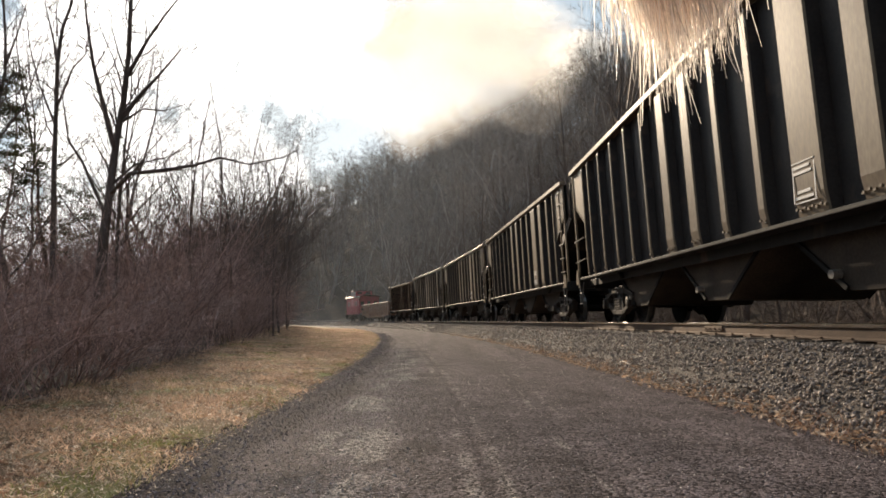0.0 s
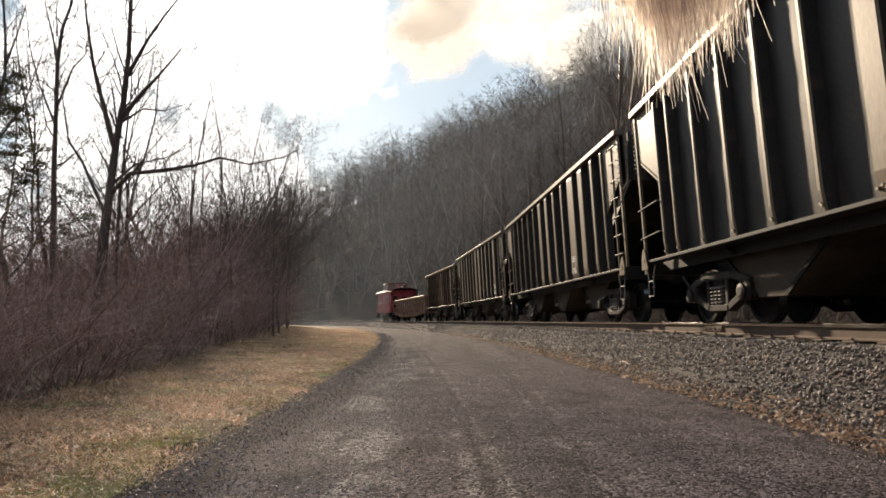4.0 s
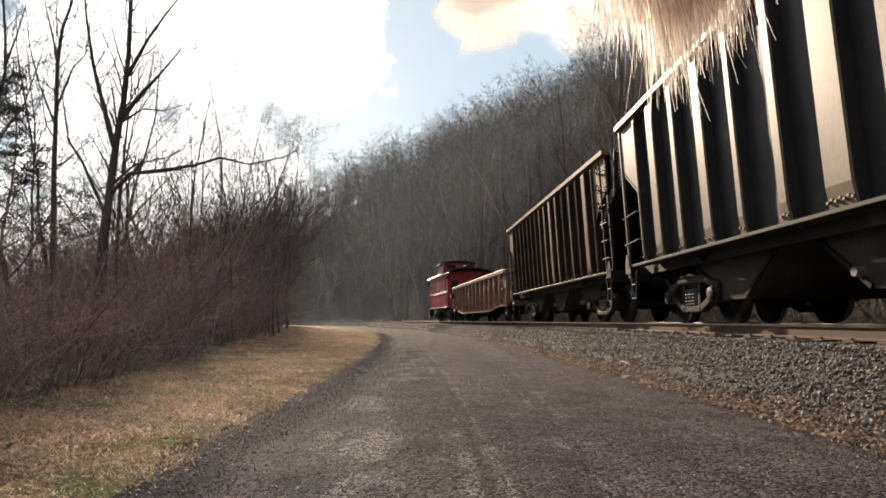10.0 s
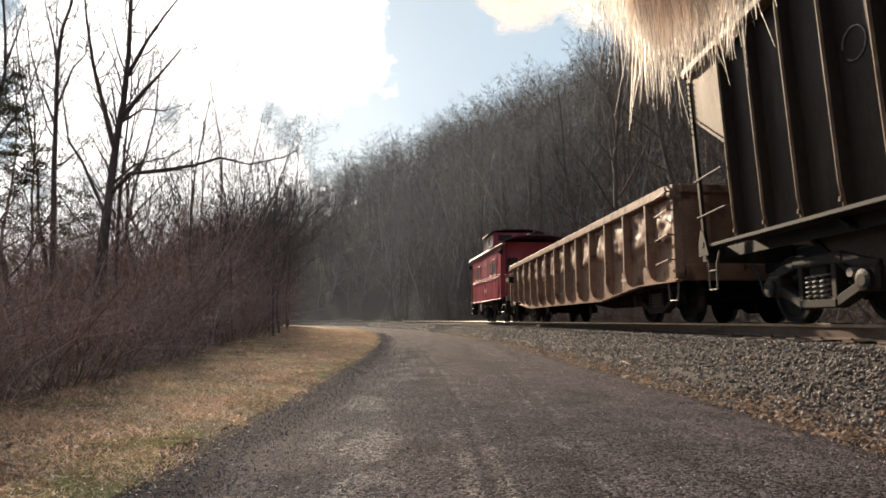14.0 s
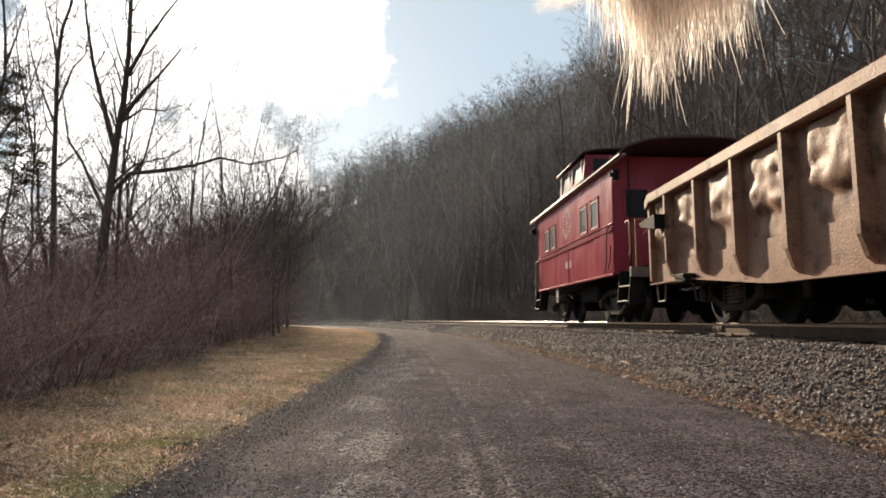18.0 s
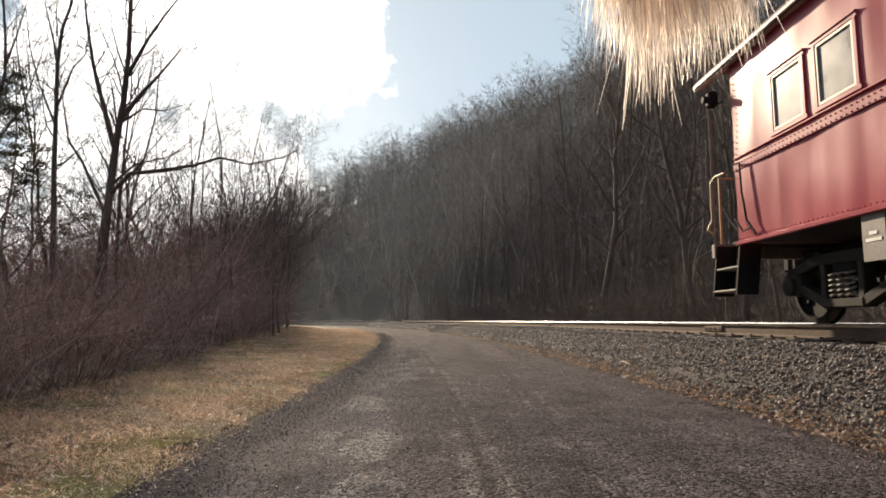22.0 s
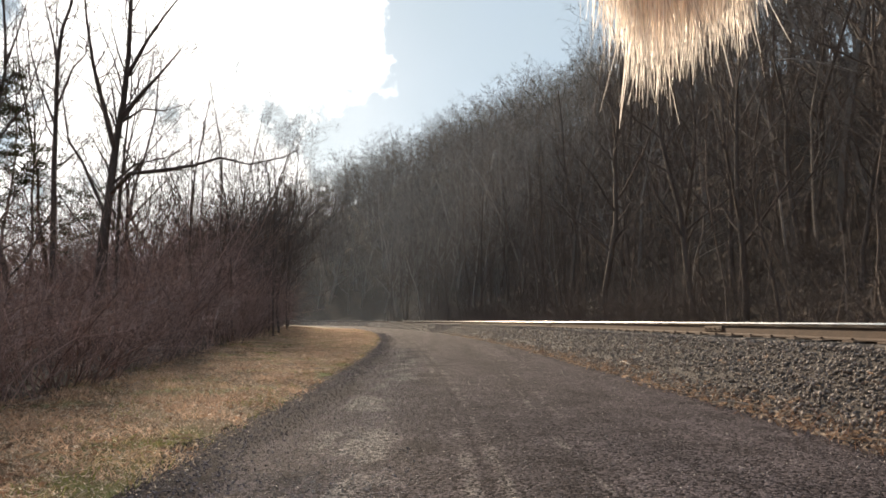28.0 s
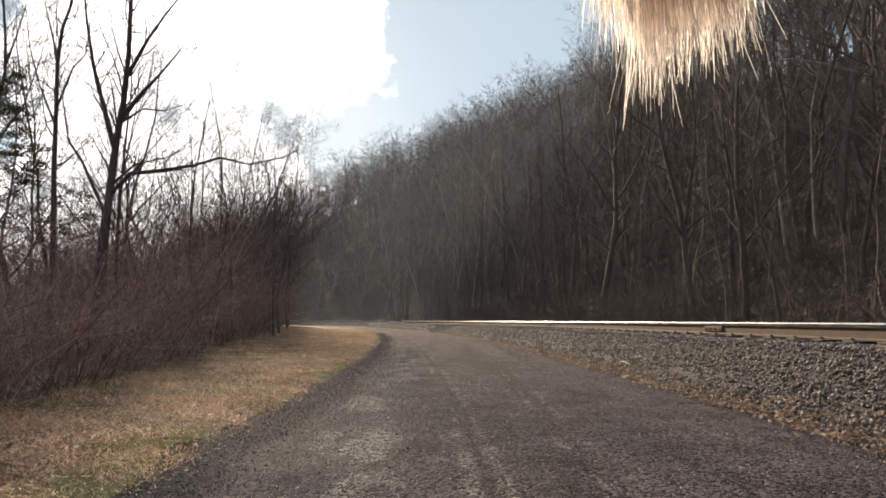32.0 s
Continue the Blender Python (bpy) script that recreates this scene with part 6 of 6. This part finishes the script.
        # corner hand rails with a sagging curve at their foot
        for f in (-1, 1):
            yy = f * half
            hr = grab([(e * (W + 0.05), yy - f * 0.06, 2.0), (e * (W + 0.06), yy - f * 0.22, 1.98), (e * (W + 0.07), yy - f * 0.26, 1.6), (e * (W + 0.06), yy - f * 0.32, 1.25),
                       (e * (W + 0.05), yy - f * 0.5, 1.06)], 0.013)
            part("hand_rail", hr, M_GEAR, car)
            hr = grab([(e * (W + 0.05), yy - f * 0.05, 1.6), (e * (W + 0.06), yy - f * 0.06, 1.3), (e * (W + 0.06), yy - f * 0.22, 1.12), (e * (W + 0.05), yy - f * 0.40, 1.14)], 0.012)
            part("hand_rail", hr, M_GEAR, car)
    # ends: wall, door, window, platform, rails, steps
    for f in (-1, 1):
        yw = f * half
        ew = Shape().box((0, yw - f * 0.03, (bot + eave) / 2 + 0.1), (2 * W - 0.02, 0.05, eave - bot + 0.2), 0.006)
        part("end_wall", ew, M_RED, car)
        dr = Shape().box((0.0, yw + f * 0.012, 2.05), (0.72, 0.035, 1.95), 0.008)
        door = part("door", dr, M_RED, car)
        part("pane", Shape().box((0.0, yw + f * 0.036, 2.5), (0.44, 0.012, 0.6)), M_DARKGLASS, door)
        part("handle", Shape().tube([(0.27, yw + f * 0.05, 1.95), (0.27, yw + f * 0.05, 2.1)], 0.012, 6), M_SPRING, door)
        for x in (-0.95, 0.95):
            w = part("window", Shape().box((x, yw + f * 0.008, 2.5), (0.60, 0.03, 0.72), 0.008), M_RED, car)
            part("pane", Shape().box((x, yw + f * 0.026, 2.5), (0.48, 0.012, 0.6)), M_DARKGLASS, w, "dark pane")
        yp = f * (half + 0.82)
        part("platform", Shape().box((0, f * (half + 0.42), 1.08), (2.3, 0.84, 0.07), 0.01), M_GEAR, car)
        part("end_beam", Shape().box((0, yp, 0.98), (2.86, 0.10, 0.20), 0.012), M_SPRING, car, "dusty end beam")
        for x in (-1, 1):
            rl = Shape().tube([(x * 1.30, yp, 1.08), (x * 1.30, yp, 2.02), (x * 0.40, yp, 2.02), (x * 0.40, yp, 1.08)], 0.018, 7)
            rl.tube([(x * 0.85, yp, 1.08), (x * 0.85, yp, 2.02)], 0.014, 6)
            part("end_railing", rl, M_YELLOW, car, "worn ochre end railing")
            gr = Shape().tube([(x * 1.40, yp - f * 0.05, 1.30), (x * 1.42, yp - f * 0.02, 1.22), (x * 1.46, yp + f * 0.06, 1.30), (x * 1.42, yp, 1.42), (x * 1.42, yp, 1.95), (x * 1.40, yp - f * 0.1, 2.02), (x * 1.38, yw + f * 0.5, 2.02)], 0.016, 7)
            part("hand_rail", gr, M_YELLOW, car, "curled ochre hand rail")
            po = Shape().tube([(x * 1.40, yp - f * 0.02, 1.05), (x * 1.40, yp - f * 0.02, 3.38)], 0.019, 8)
            part("roof_post", po, M_SPRING if f > 0 else M_GEAR, car, "upright roof post")
            for k, (z, dy) in enumerate(((0.72, 0.0), (0.42, 0.04))):
                part("step", Shape().box((x * (1.28 + 0.05 * k), f * (half + 0.45), z), (0.30, 0.62, 0.03), 0.008), M_SPRING, car, "worn bright-edged step")
            for dy in (0.13, 0.77):
                part("step_side", Shape().prism([(1.05, x * 1.12), (1.05, x * 1.40), (0.36, x * 1.48), (0.36, x * 1.20)][::(1 if x > 0 else -1)], 1, f * (half + dy) - 0.012, f * (half + dy) + 0.012), M_GEAR, car)
            ml = Shape().box((x * (W + 0.06), yw + f * 0.42, 3.02), (0.14, 0.14, 0.22), 0.03).lathe([(0, 0.05), (x * 0.10, 0.045)], (x * (W + 0.09), yw + f * 0.42, 3.02), 0, 12)
            ml.tube([(x * (W + 0.02), yw + f * 0.2, 2.92), (x * (W + 0.05), yw + f * 0.42, 2.92)], 0.012, 6)
            part("marker_lamp", ml, M_GEAR, car, "unlit black marker lamp")
        bs = Shape().tube([(0.62, yp + f * 0.03, 1.0), (0.62, yp + f * 0.03, 2.15)], 0.02, 7).lathe([(2.14, 0.2), (2.165, 0.215), (2.19, 0.2)], (0.62, yp + f * 0.03, 0), 2, 20)
        part("brake_stand", bs, M_GEAR, car)
        ld = Shape()
        for x in (0.98, 1.30):
            ld.tube([(x, yp - f * 0.03, 2.02), (x, yp - f * 0.03, 3.5), (x, yw + f * 0.3, 3.72)], 0.016, 6)
        for k in range(5):
            ld.tube([(0.98, yp - f * 0.03, 2.2 + 0.3 * k), (1.30, yp - f * 0.03, 2.2 + 0.3 * k)], 0.012, 6)
        part("end_ladder", ld, M_GEAR, car)
    # arched roof and cupola

    def arch(hw, z0, rise, y0, y1, thick):
        prof = [(hw * math.sin(a * math.pi / 24), z0 + rise * math.cos(a * math.pi / 24)) for a in range(-12, 13)]
        outline = [(z, x) for x, z in prof] + [(z - thick, x) for x, z in prof[::-1]]
        return Shape().prism(outline[::-1], 1, y0, y1)

    part("roof", arch(W + 0.10, eave + 0.02, 0.40, -half - 0.88, half + 0.88, 0.06), M_ROOF, car, "dark red arched roof", True)
    cy0, cy1, cw, ct = half - 4.5, half - 2.0, 1.27, 4.36
    for e in (-1, 1):
        cs = Shape()
        xb, xt = e * cw, e * (cw - 0.10)
        for y, b in ((cy0 + 0.10, 0.20), (0.5 * (cy0 + cy1), 0.16), (cy1 - 0.10, 0.20)):
            cs.add([(xb, y - b / 2, 3.36), (xb, y + b / 2, 3.36), (xt, y + b / 2, ct), (xt, y - b / 2, ct), (xb - e * 0.05, y - b / 2, 3.36), (xb - e * 0.05, y + b / 2, 3.36), (xt - e * 0.05, y + b / 2, ct), (xt - e * 0.05, y - b / 2, ct)],
                   [(0, 1, 2, 3), (7, 6, 5, 4), (0, 4, 5, 1), (1, 5, 6, 2), (2, 6, 7, 3), (3, 7, 4, 0)])
        for z0, z1 in ((3.40, 3.70), (4.26, 4.37)):
            k0, k1 = (z0 - 3.36) / (ct - 3.36) * 0.10, (z1 - 3.36) / (ct - 3.36) * 0.10
            cs.add([(xb - e * k0, cy0, z0), (xb - e * k0, cy1, z0), (xb - e * k1, cy1, z1), (xb - e * k1, cy0, z1), (xb - e * (k0 + 0.05), cy0, z0), (xb - e * (k0 + 0.05), cy1, z0), (xb - e * (k1 + 0.05), cy1, z1), (xb - e * (k1 + 0.05), cy0, z1)],
                   [(0, 1, 2, 3), (7, 6, 5, 4), (0, 4, 5, 1), (1, 5, 6, 2), (2, 6, 7, 3), (3, 7, 4, 0)])
        cup = part("cupola_side", cs, M_RED, car)
        for y in (0.25 * cy1 + 0.75 * cy0 + 0.02, 0.75 * cy1 + 0.25 * cy0 - 0.02):
            part("pane", Shape().box((e * (cw - 0.09), y, 3.98), (0.01, 0.92, 0.56), 0, Matrix.Rotation(-e * 0.10, 3, "Y")), M_GLASS, cup, "grimy cupola pane")
            fr = Shape()
            for dy, z, a, b in ((0, 3.70, 1.0, 0.045), (0, 4.26, 1.0, 0.045), (-0.46, 3.98, 0.045, 0.58), (0.46, 3.98, 0.045, 0.58)):
                fr.box((e * (cw - 0.048 - (z - 3.8) * 0.10), y + dy, z), (0.05, a, b), 0.006)
            part("sash", fr, M_TRIM, cup)
    for y, f in ((cy0, -1), (cy1, 1)):
        part("cupola_end", Shape().box((0, y, 3.86), (2 * cw - 0.16, 0.05, 0.98), 0.006), M_RED, car)
        for x in (-0.62, 0.62):
            part("cupola_window", Shape().box((x, y + f * 0.03, 4.08), (0.7, 0.02, 0.32), 0.006), M_DARKGLASS, car)
    part("cupola_roof", arch(cw + 0.02, ct, 0.16, cy0 - 0.16, cy1 + 0.16, 0.05), M_ROOF, car, "dark red cupola roof", True)
    for y, ln in ((half - 0.4, 2.4), (-half + 0.9, 2.6)):
        part("running_board", Shape().box((0, y, 3.86), (0.5, ln, 0.04), 0.008).box((0, y, 3.80), (0.08, ln - 0.2, 0.14)), M_ROOF, car)
    part("stove_pipe", Shape().tube([(0.55, -half + 1.6, 3.5), (0.55, -half + 1.6, 4.15)], 0.075, 12).lathe([(4.15, 0.13), (4.20, 0.14), (4.27, 0.03)], (0.55, -half + 1.6, 0), 2, 14), M_GEAR, car)
    # underframe
    part("floor", Shape().box((0, 0, 1.03), (2 * W - 0.12, L - 0.08, 0.05)), M_GEAR, car)
    part("centre_sill", Shape().box((0, 0, 0.86), (0.4, L + 1.6, 0.26), 0.02), M_GEAR, car)
    ub = Shape().box((-0.75, -0.6, 0.72), (0.7, 1.5, 0.42), 0.04).box((0.75, 0.4, 0.72), (0.6, 1.2, 0.42), 0.04).tube([(0.3, -1.5, 0.7), (0.3, 1.2, 0.7)], 0.18, 14)
    part("underfloor_box", ub, M_GEAR, car)
    part("hanging_plate", Shape().box((-W + 0.02, half - 2.35, 0.78), (0.02, 0.30, 0.46), 0.004), M_SPRING, car, "pale hanging sheet below the sill")
    part("lettering_bars", Shape().box((-W + 0.008, half - 2.35, 0.80), (0.006, 0.10, 0.03)).box((-W + 0.008, half - 2.35, 0.74), (0.006, 0.2, 0.03)), M_WHITE, car)
    couplers(car, half + 0.86, 0.34)
    running_gear(car, (-half + 1.25, half - 1.25))
    return car


HOPPER_A = "grimy dust-coated open hopper wagon with deep side ribs"
cars = []          # thing, offset of its middle from the caboose's trailing body corner, half its truck spacing
cars.append((caboose(), -3.69, 2.44))
cars.append((gondola(), -17.28, 5.7))
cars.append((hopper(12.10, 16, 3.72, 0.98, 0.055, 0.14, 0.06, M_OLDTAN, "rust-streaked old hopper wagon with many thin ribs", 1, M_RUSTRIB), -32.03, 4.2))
WIDTHS = (0.30, 0.18, 0.27, 0.15, 0.18, 0.42, 0.42, 0.22, 0.24, 0.14, 0.38)
cars.append((hopper(12.97, 13, 3.92, 0.95, 0.085, 0.15, 0.50, M_DUST, "grimy hopper wagon with broad dust-coated plates between the bays", 2,
                    plates=[(4.74 - 0.93 * k, w) for k, w in enumerate(WIDTHS)]), -45.62, 4.5))
ha = hopper(13.30, 13, 3.90, 1.05, 0.085, 0.15, 0.52, M_DUST, HOPPER_A, 3)
cars.append((ha, -59.88, 4.7))
for off in (-74.30, -88.74):
    hb = copy_thing(ha, Matrix.Identity(4))
    cars.append((hb, off, 4.7))
    AXLES += [o for o in hb.children if o.name.startswith("wheelset")]


# ---- furry windscreen of the microphone, hanging in over the lens ----
M_FUR = mat("tan_fur", (0.88, 0.80, 0.73), (0.95, 0.91, 0.87), rough=0.3, scale=300, fine=0, bump=0, island=0.4, trans=0.78, spec=0.9)
M_FOAM = mat("grey_foam", (0.10, 0.09, 0.085), (0.14, 0.13, 0.12), rough=0.95, scale=200, fine=900, bump=0.5, bdist=0.001)
FD = 0.16


def lens_point(hx, hy, d):
    """The place d metres ahead of the lens, hx and hy half-widths off its axis."""
    a = radians(PITCH)
    k = math.tan(radians(35.6)) * d
    x, h = hx * k, hy * k
    return Vector((x, d * math.cos(a) - h * math.sin(a), EYE + d * math.sin(a) + h * math.cos(a)))


windscreen = thing("microphone_windscreen", "tan furry microphone windscreen hanging over the lens", "windscreen", m=Matrix.Translation(lens_point(0.52, 0.72, FD)))
foam = Shape().lathe([(-0.030, 0.004), (-0.028, 0.009), (-0.02, 0.013), (0.0, 0.014), (0.02, 0.013), (0.028, 0.009), (0.03, 0.004)], (0, 0, 0.004), 1, 16)
part("foam_core", foam, M_FOAM, windscreen, "", True)
TUFTS = []
for k in range(13):
    g = random.Random(900 + k)
    c = (k + 0.5) / 13
    sh = Shape()
    root = Vector(((c - 0.52) * 0.038, 0, 0.006))
    long = 0.033 + 0.017 * math.exp(-((c - 0.34) / 0.13) ** 2) + 0.009 * math.exp(-((c - 0.62) / 0.22) ** 2) + 0.002 * math.sin(k * 2.3)
    for j in range(190):
        p = Vector((g.gauss(0, 0.0024), g.gauss(0, 0.0012), g.uniform(-0.008, 0.008)))
        ln = long * g.uniform(0.5, 1.0) * (1.0 if g.random() < 0.985 else g.uniform(1.05, 1.2))
        sx, sy = g.gauss((0.45 - c) * 0.12, 0.05), g.gauss(0, 0.12)
        bend = g.gauss(0, 0.05)
        pts = [p + Vector((sx * a * ln + bend * a * a * ln, sy * a * ln, -a * ln)) for a in (0, 0.35, 0.7, 1.0)]
        r = g.uniform(0.00008, 0.00018)
        a = g.uniform(0, math.pi)
        w = Vector((math.cos(a), math.sin(a), 0))
        sh.add([q + w * (e * r * k2) for q, k2 in zip(pts, (1, 1, 0.8, 0.3)) for e in (-1, 1)], [(2 * i, 2 * i + 1, 2 * i + 3, 2 * i + 2) for i in range(3)])
    TUFTS.append((part("tuft", sh, M_FUR, windscreen, at=Matrix.Translation(root)), root, k))


# ---- smoke and broken cloud drifting over the hill ----
def smoke_material(name, col, dens, scale, edge=0.0):
    m = bpy.data.materials.new(name)
    m.use_nodes = True
    n, l = m.node_tree.nodes, m.node_tree.links
    n.remove(n["Principled BSDF"])
    co = n.new("ShaderNodeTexCoord")
    ln = n.new("ShaderNodeVectorMath")
    ln.operation = "LENGTH"
    l.new(co.outputs["Object"], ln.inputs[0])
    nz = n.new("ShaderNodeTexNoise")
    nz.inputs["Scale"].default_value, nz.inputs["Detail"].default_value = scale, 7
    l.new(co.outputs["Object"], nz.inputs["Vector"])
    ma = n.new("ShaderNodeMath")
    ma.operation = "MULTIPLY_ADD"
    l.new(nz.outputs["Fac"], ma.inputs[0])
    ma.inputs[1].default_value, ma.inputs[2].default_value = 1.5, 0.25
    sb = n.new("ShaderNodeMath")
    sb.operation = "SUBTRACT"
    l.new(ma.outputs[0], sb.inputs[0])
    fall = n.new("ShaderNodeMath")
    fall.operation = "MULTIPLY_ADD"
    l.new(ln.outputs["Value"], fall.inputs[0])
    fall.inputs[1].default_value, fall.inputs[2].default_value = 1.0 + edge, -0.25 * edge
    l.new(fall.outputs[0], sb.inputs[1])
    mr = n.new("ShaderNodeMapRange")
    mr.interpolation_type = "SMOOTHSTEP"
    mr.inputs["From Min"].default_value, mr.inputs["From Max"].default_value = 0.05, 0.55
    mr.inputs["To Max"].default_value = dens
    l.new(sb.outputs[0], mr.inputs["Value"])
    d, t, tr = n.new("ShaderNodeBsdfDiffuse"), n.new("ShaderNodeBsdfTranslucent"), n.new("ShaderNodeBsdfTransparent")
    d.inputs["Color"].default_value = t.inputs["Color"].default_value = (*col, 1)
    m1, m2 = n.new("ShaderNodeMixShader"), n.new("ShaderNodeMixShader")
    m1.inputs["Fac"].default_value = 0.6
    l.new(d.outputs[0], m1.inputs[1])
    l.new(t.outputs[0], m1.inputs[2])
    l.new(mr.outputs["Result"], m2.inputs["Fac"])
    l.new(tr.outputs[0], m2.inputs[1])
    l.new(m1.outputs[0], m2.inputs[2])
    l.new(m2.outputs[0], n["Material Output"].inputs["Surface"])
    return m


M_SMOKE = smoke_material("brown_smoke", (0.80, 0.73, 0.66), 0.75, 1.7, 0.12)
M_STEAM = smoke_material("pale_steam", (0.96, 0.94, 0.91), 0.72, 1.3, 0.15)
PUFFS = []


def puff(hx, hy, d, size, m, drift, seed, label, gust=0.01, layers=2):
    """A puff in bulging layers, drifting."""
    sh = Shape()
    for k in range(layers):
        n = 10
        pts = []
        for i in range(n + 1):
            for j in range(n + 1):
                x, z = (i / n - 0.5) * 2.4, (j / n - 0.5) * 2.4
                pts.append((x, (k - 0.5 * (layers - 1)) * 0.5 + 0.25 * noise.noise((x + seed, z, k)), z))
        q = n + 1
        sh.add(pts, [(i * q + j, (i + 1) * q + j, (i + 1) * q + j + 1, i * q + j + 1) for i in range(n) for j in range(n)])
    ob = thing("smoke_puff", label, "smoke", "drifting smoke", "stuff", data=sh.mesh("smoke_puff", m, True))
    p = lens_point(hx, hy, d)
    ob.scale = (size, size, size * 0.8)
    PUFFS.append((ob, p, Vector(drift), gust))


puff(-0.08, 0.47, 210, 25, M_SMOKE, (2.6, 0.0, 1.5), 1.0, "brown-grey engine smoke puff thinning out")
puff(0.14, 0.50, 225, 26, M_STEAM, (1.4, 0.0, 1.8), 5.0, "pale sunlit steam drifting over the hill")
puff(0.27, 0.42, 240, 24, M_STEAM, (1.2, 0.0, 2.0), 9.0, "pale sunlit steam drifting over the hill")


M_VEIL = smoke_material("thin_steam", (0.96, 0.94, 0.91), 0.5, 1.5, 0.5)
for hx, hy, d, size, k in ((0.02, 0.45, 26, 7.5, 13.0), (0.08, 0.47, 36, 9.0, 19.0)):
    puff(hx, hy, d, size, M_VEIL, (0.7, -0.3, 0.75), k, "thin steam torn off over the wagons", 0.12, 1)
# added sheet, not smoke: lifts the valley's tones as lens haze does
M_HAZE = smoke_material("lens_veil_haze", (0.80, 0.89, 1.0), 0.024, 0.8, 0.4)
puff(0.16, 0.08, 72, 72, M_HAZE, (0.12, 0.0, 0.0), 21.0, "thin blue sheet added for the lens veil over the valley", 0.0, 1)


# ---- motion ----
KT = [0, 6, 9, 12, 14.4, 17, 20, 22.4, 32]
KV = [4.8, 4.75, 4.4, 4.15, 3.8, 3.5, 3.2, 2.75, 2.5]      # speed, m/s


def run(t):
    """How far the train has rolled at t seconds."""
    s = 0.0
    for i in range(len(KT) - 1):
        if t <= KT[i]:
            break
        h = min(t, KT[i + 1]) - KT[i]
        s += h * KV[i] + (KV[i + 1] - KV[i]) * h * h / (2 * (KT[i + 1] - KT[i]))
    return s


START = 6.55 + run(22.4)       # where the caboose's trailing corner is at the start


def car_pose(mid, gap):
    x1, y1, _ = track(mid - gap)
    x2, y2, _ = track(mid + gap)
    return pose((x1 + x2) / 2, (y1 + y2) / 2, RAIL_Z, 0, 0, -math.degrees(math.atan2(x2 - x1, y2 - y1)))


def motions():
    for car, off, gap in cars:
        walk(car, [(t, car_pose(START - run(t) + off, gap)) for t in [0.5 * k for k in range(65)]])
    turn_times = [0.1 * k for k in range(321)]
    rolled = [run(t) for t in turn_times]
    for ax in AXLES:
        c = Matrix.Translation(ax.matrix_basis.translation)
        walk(ax, [(t, c @ Matrix.Rotation(d / WHEEL_R, 4, "X")) for t, d in zip(turn_times, rolled)])
    for ob, root, k in TUFTS:
        rows = []
        for j in range(65):
            t = 0.5 * j
            a = 3.2 * math.sin(t * 1.9 + k * 0.35) + 1.6 * math.sin(t * 4.1 + k) - 2.5 * max(0, 1 - t / 14) * (k - 6) / 6
            rows.append((t, Matrix.Translation(root) @ pose(0, 0, 0, 2.0 * math.sin(t * 2.3 + k * 0.6), -a, 0)))
        walk(ob, rows)
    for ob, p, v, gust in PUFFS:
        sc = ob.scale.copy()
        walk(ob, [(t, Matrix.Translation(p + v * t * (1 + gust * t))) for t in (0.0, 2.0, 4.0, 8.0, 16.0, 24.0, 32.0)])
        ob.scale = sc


motions()
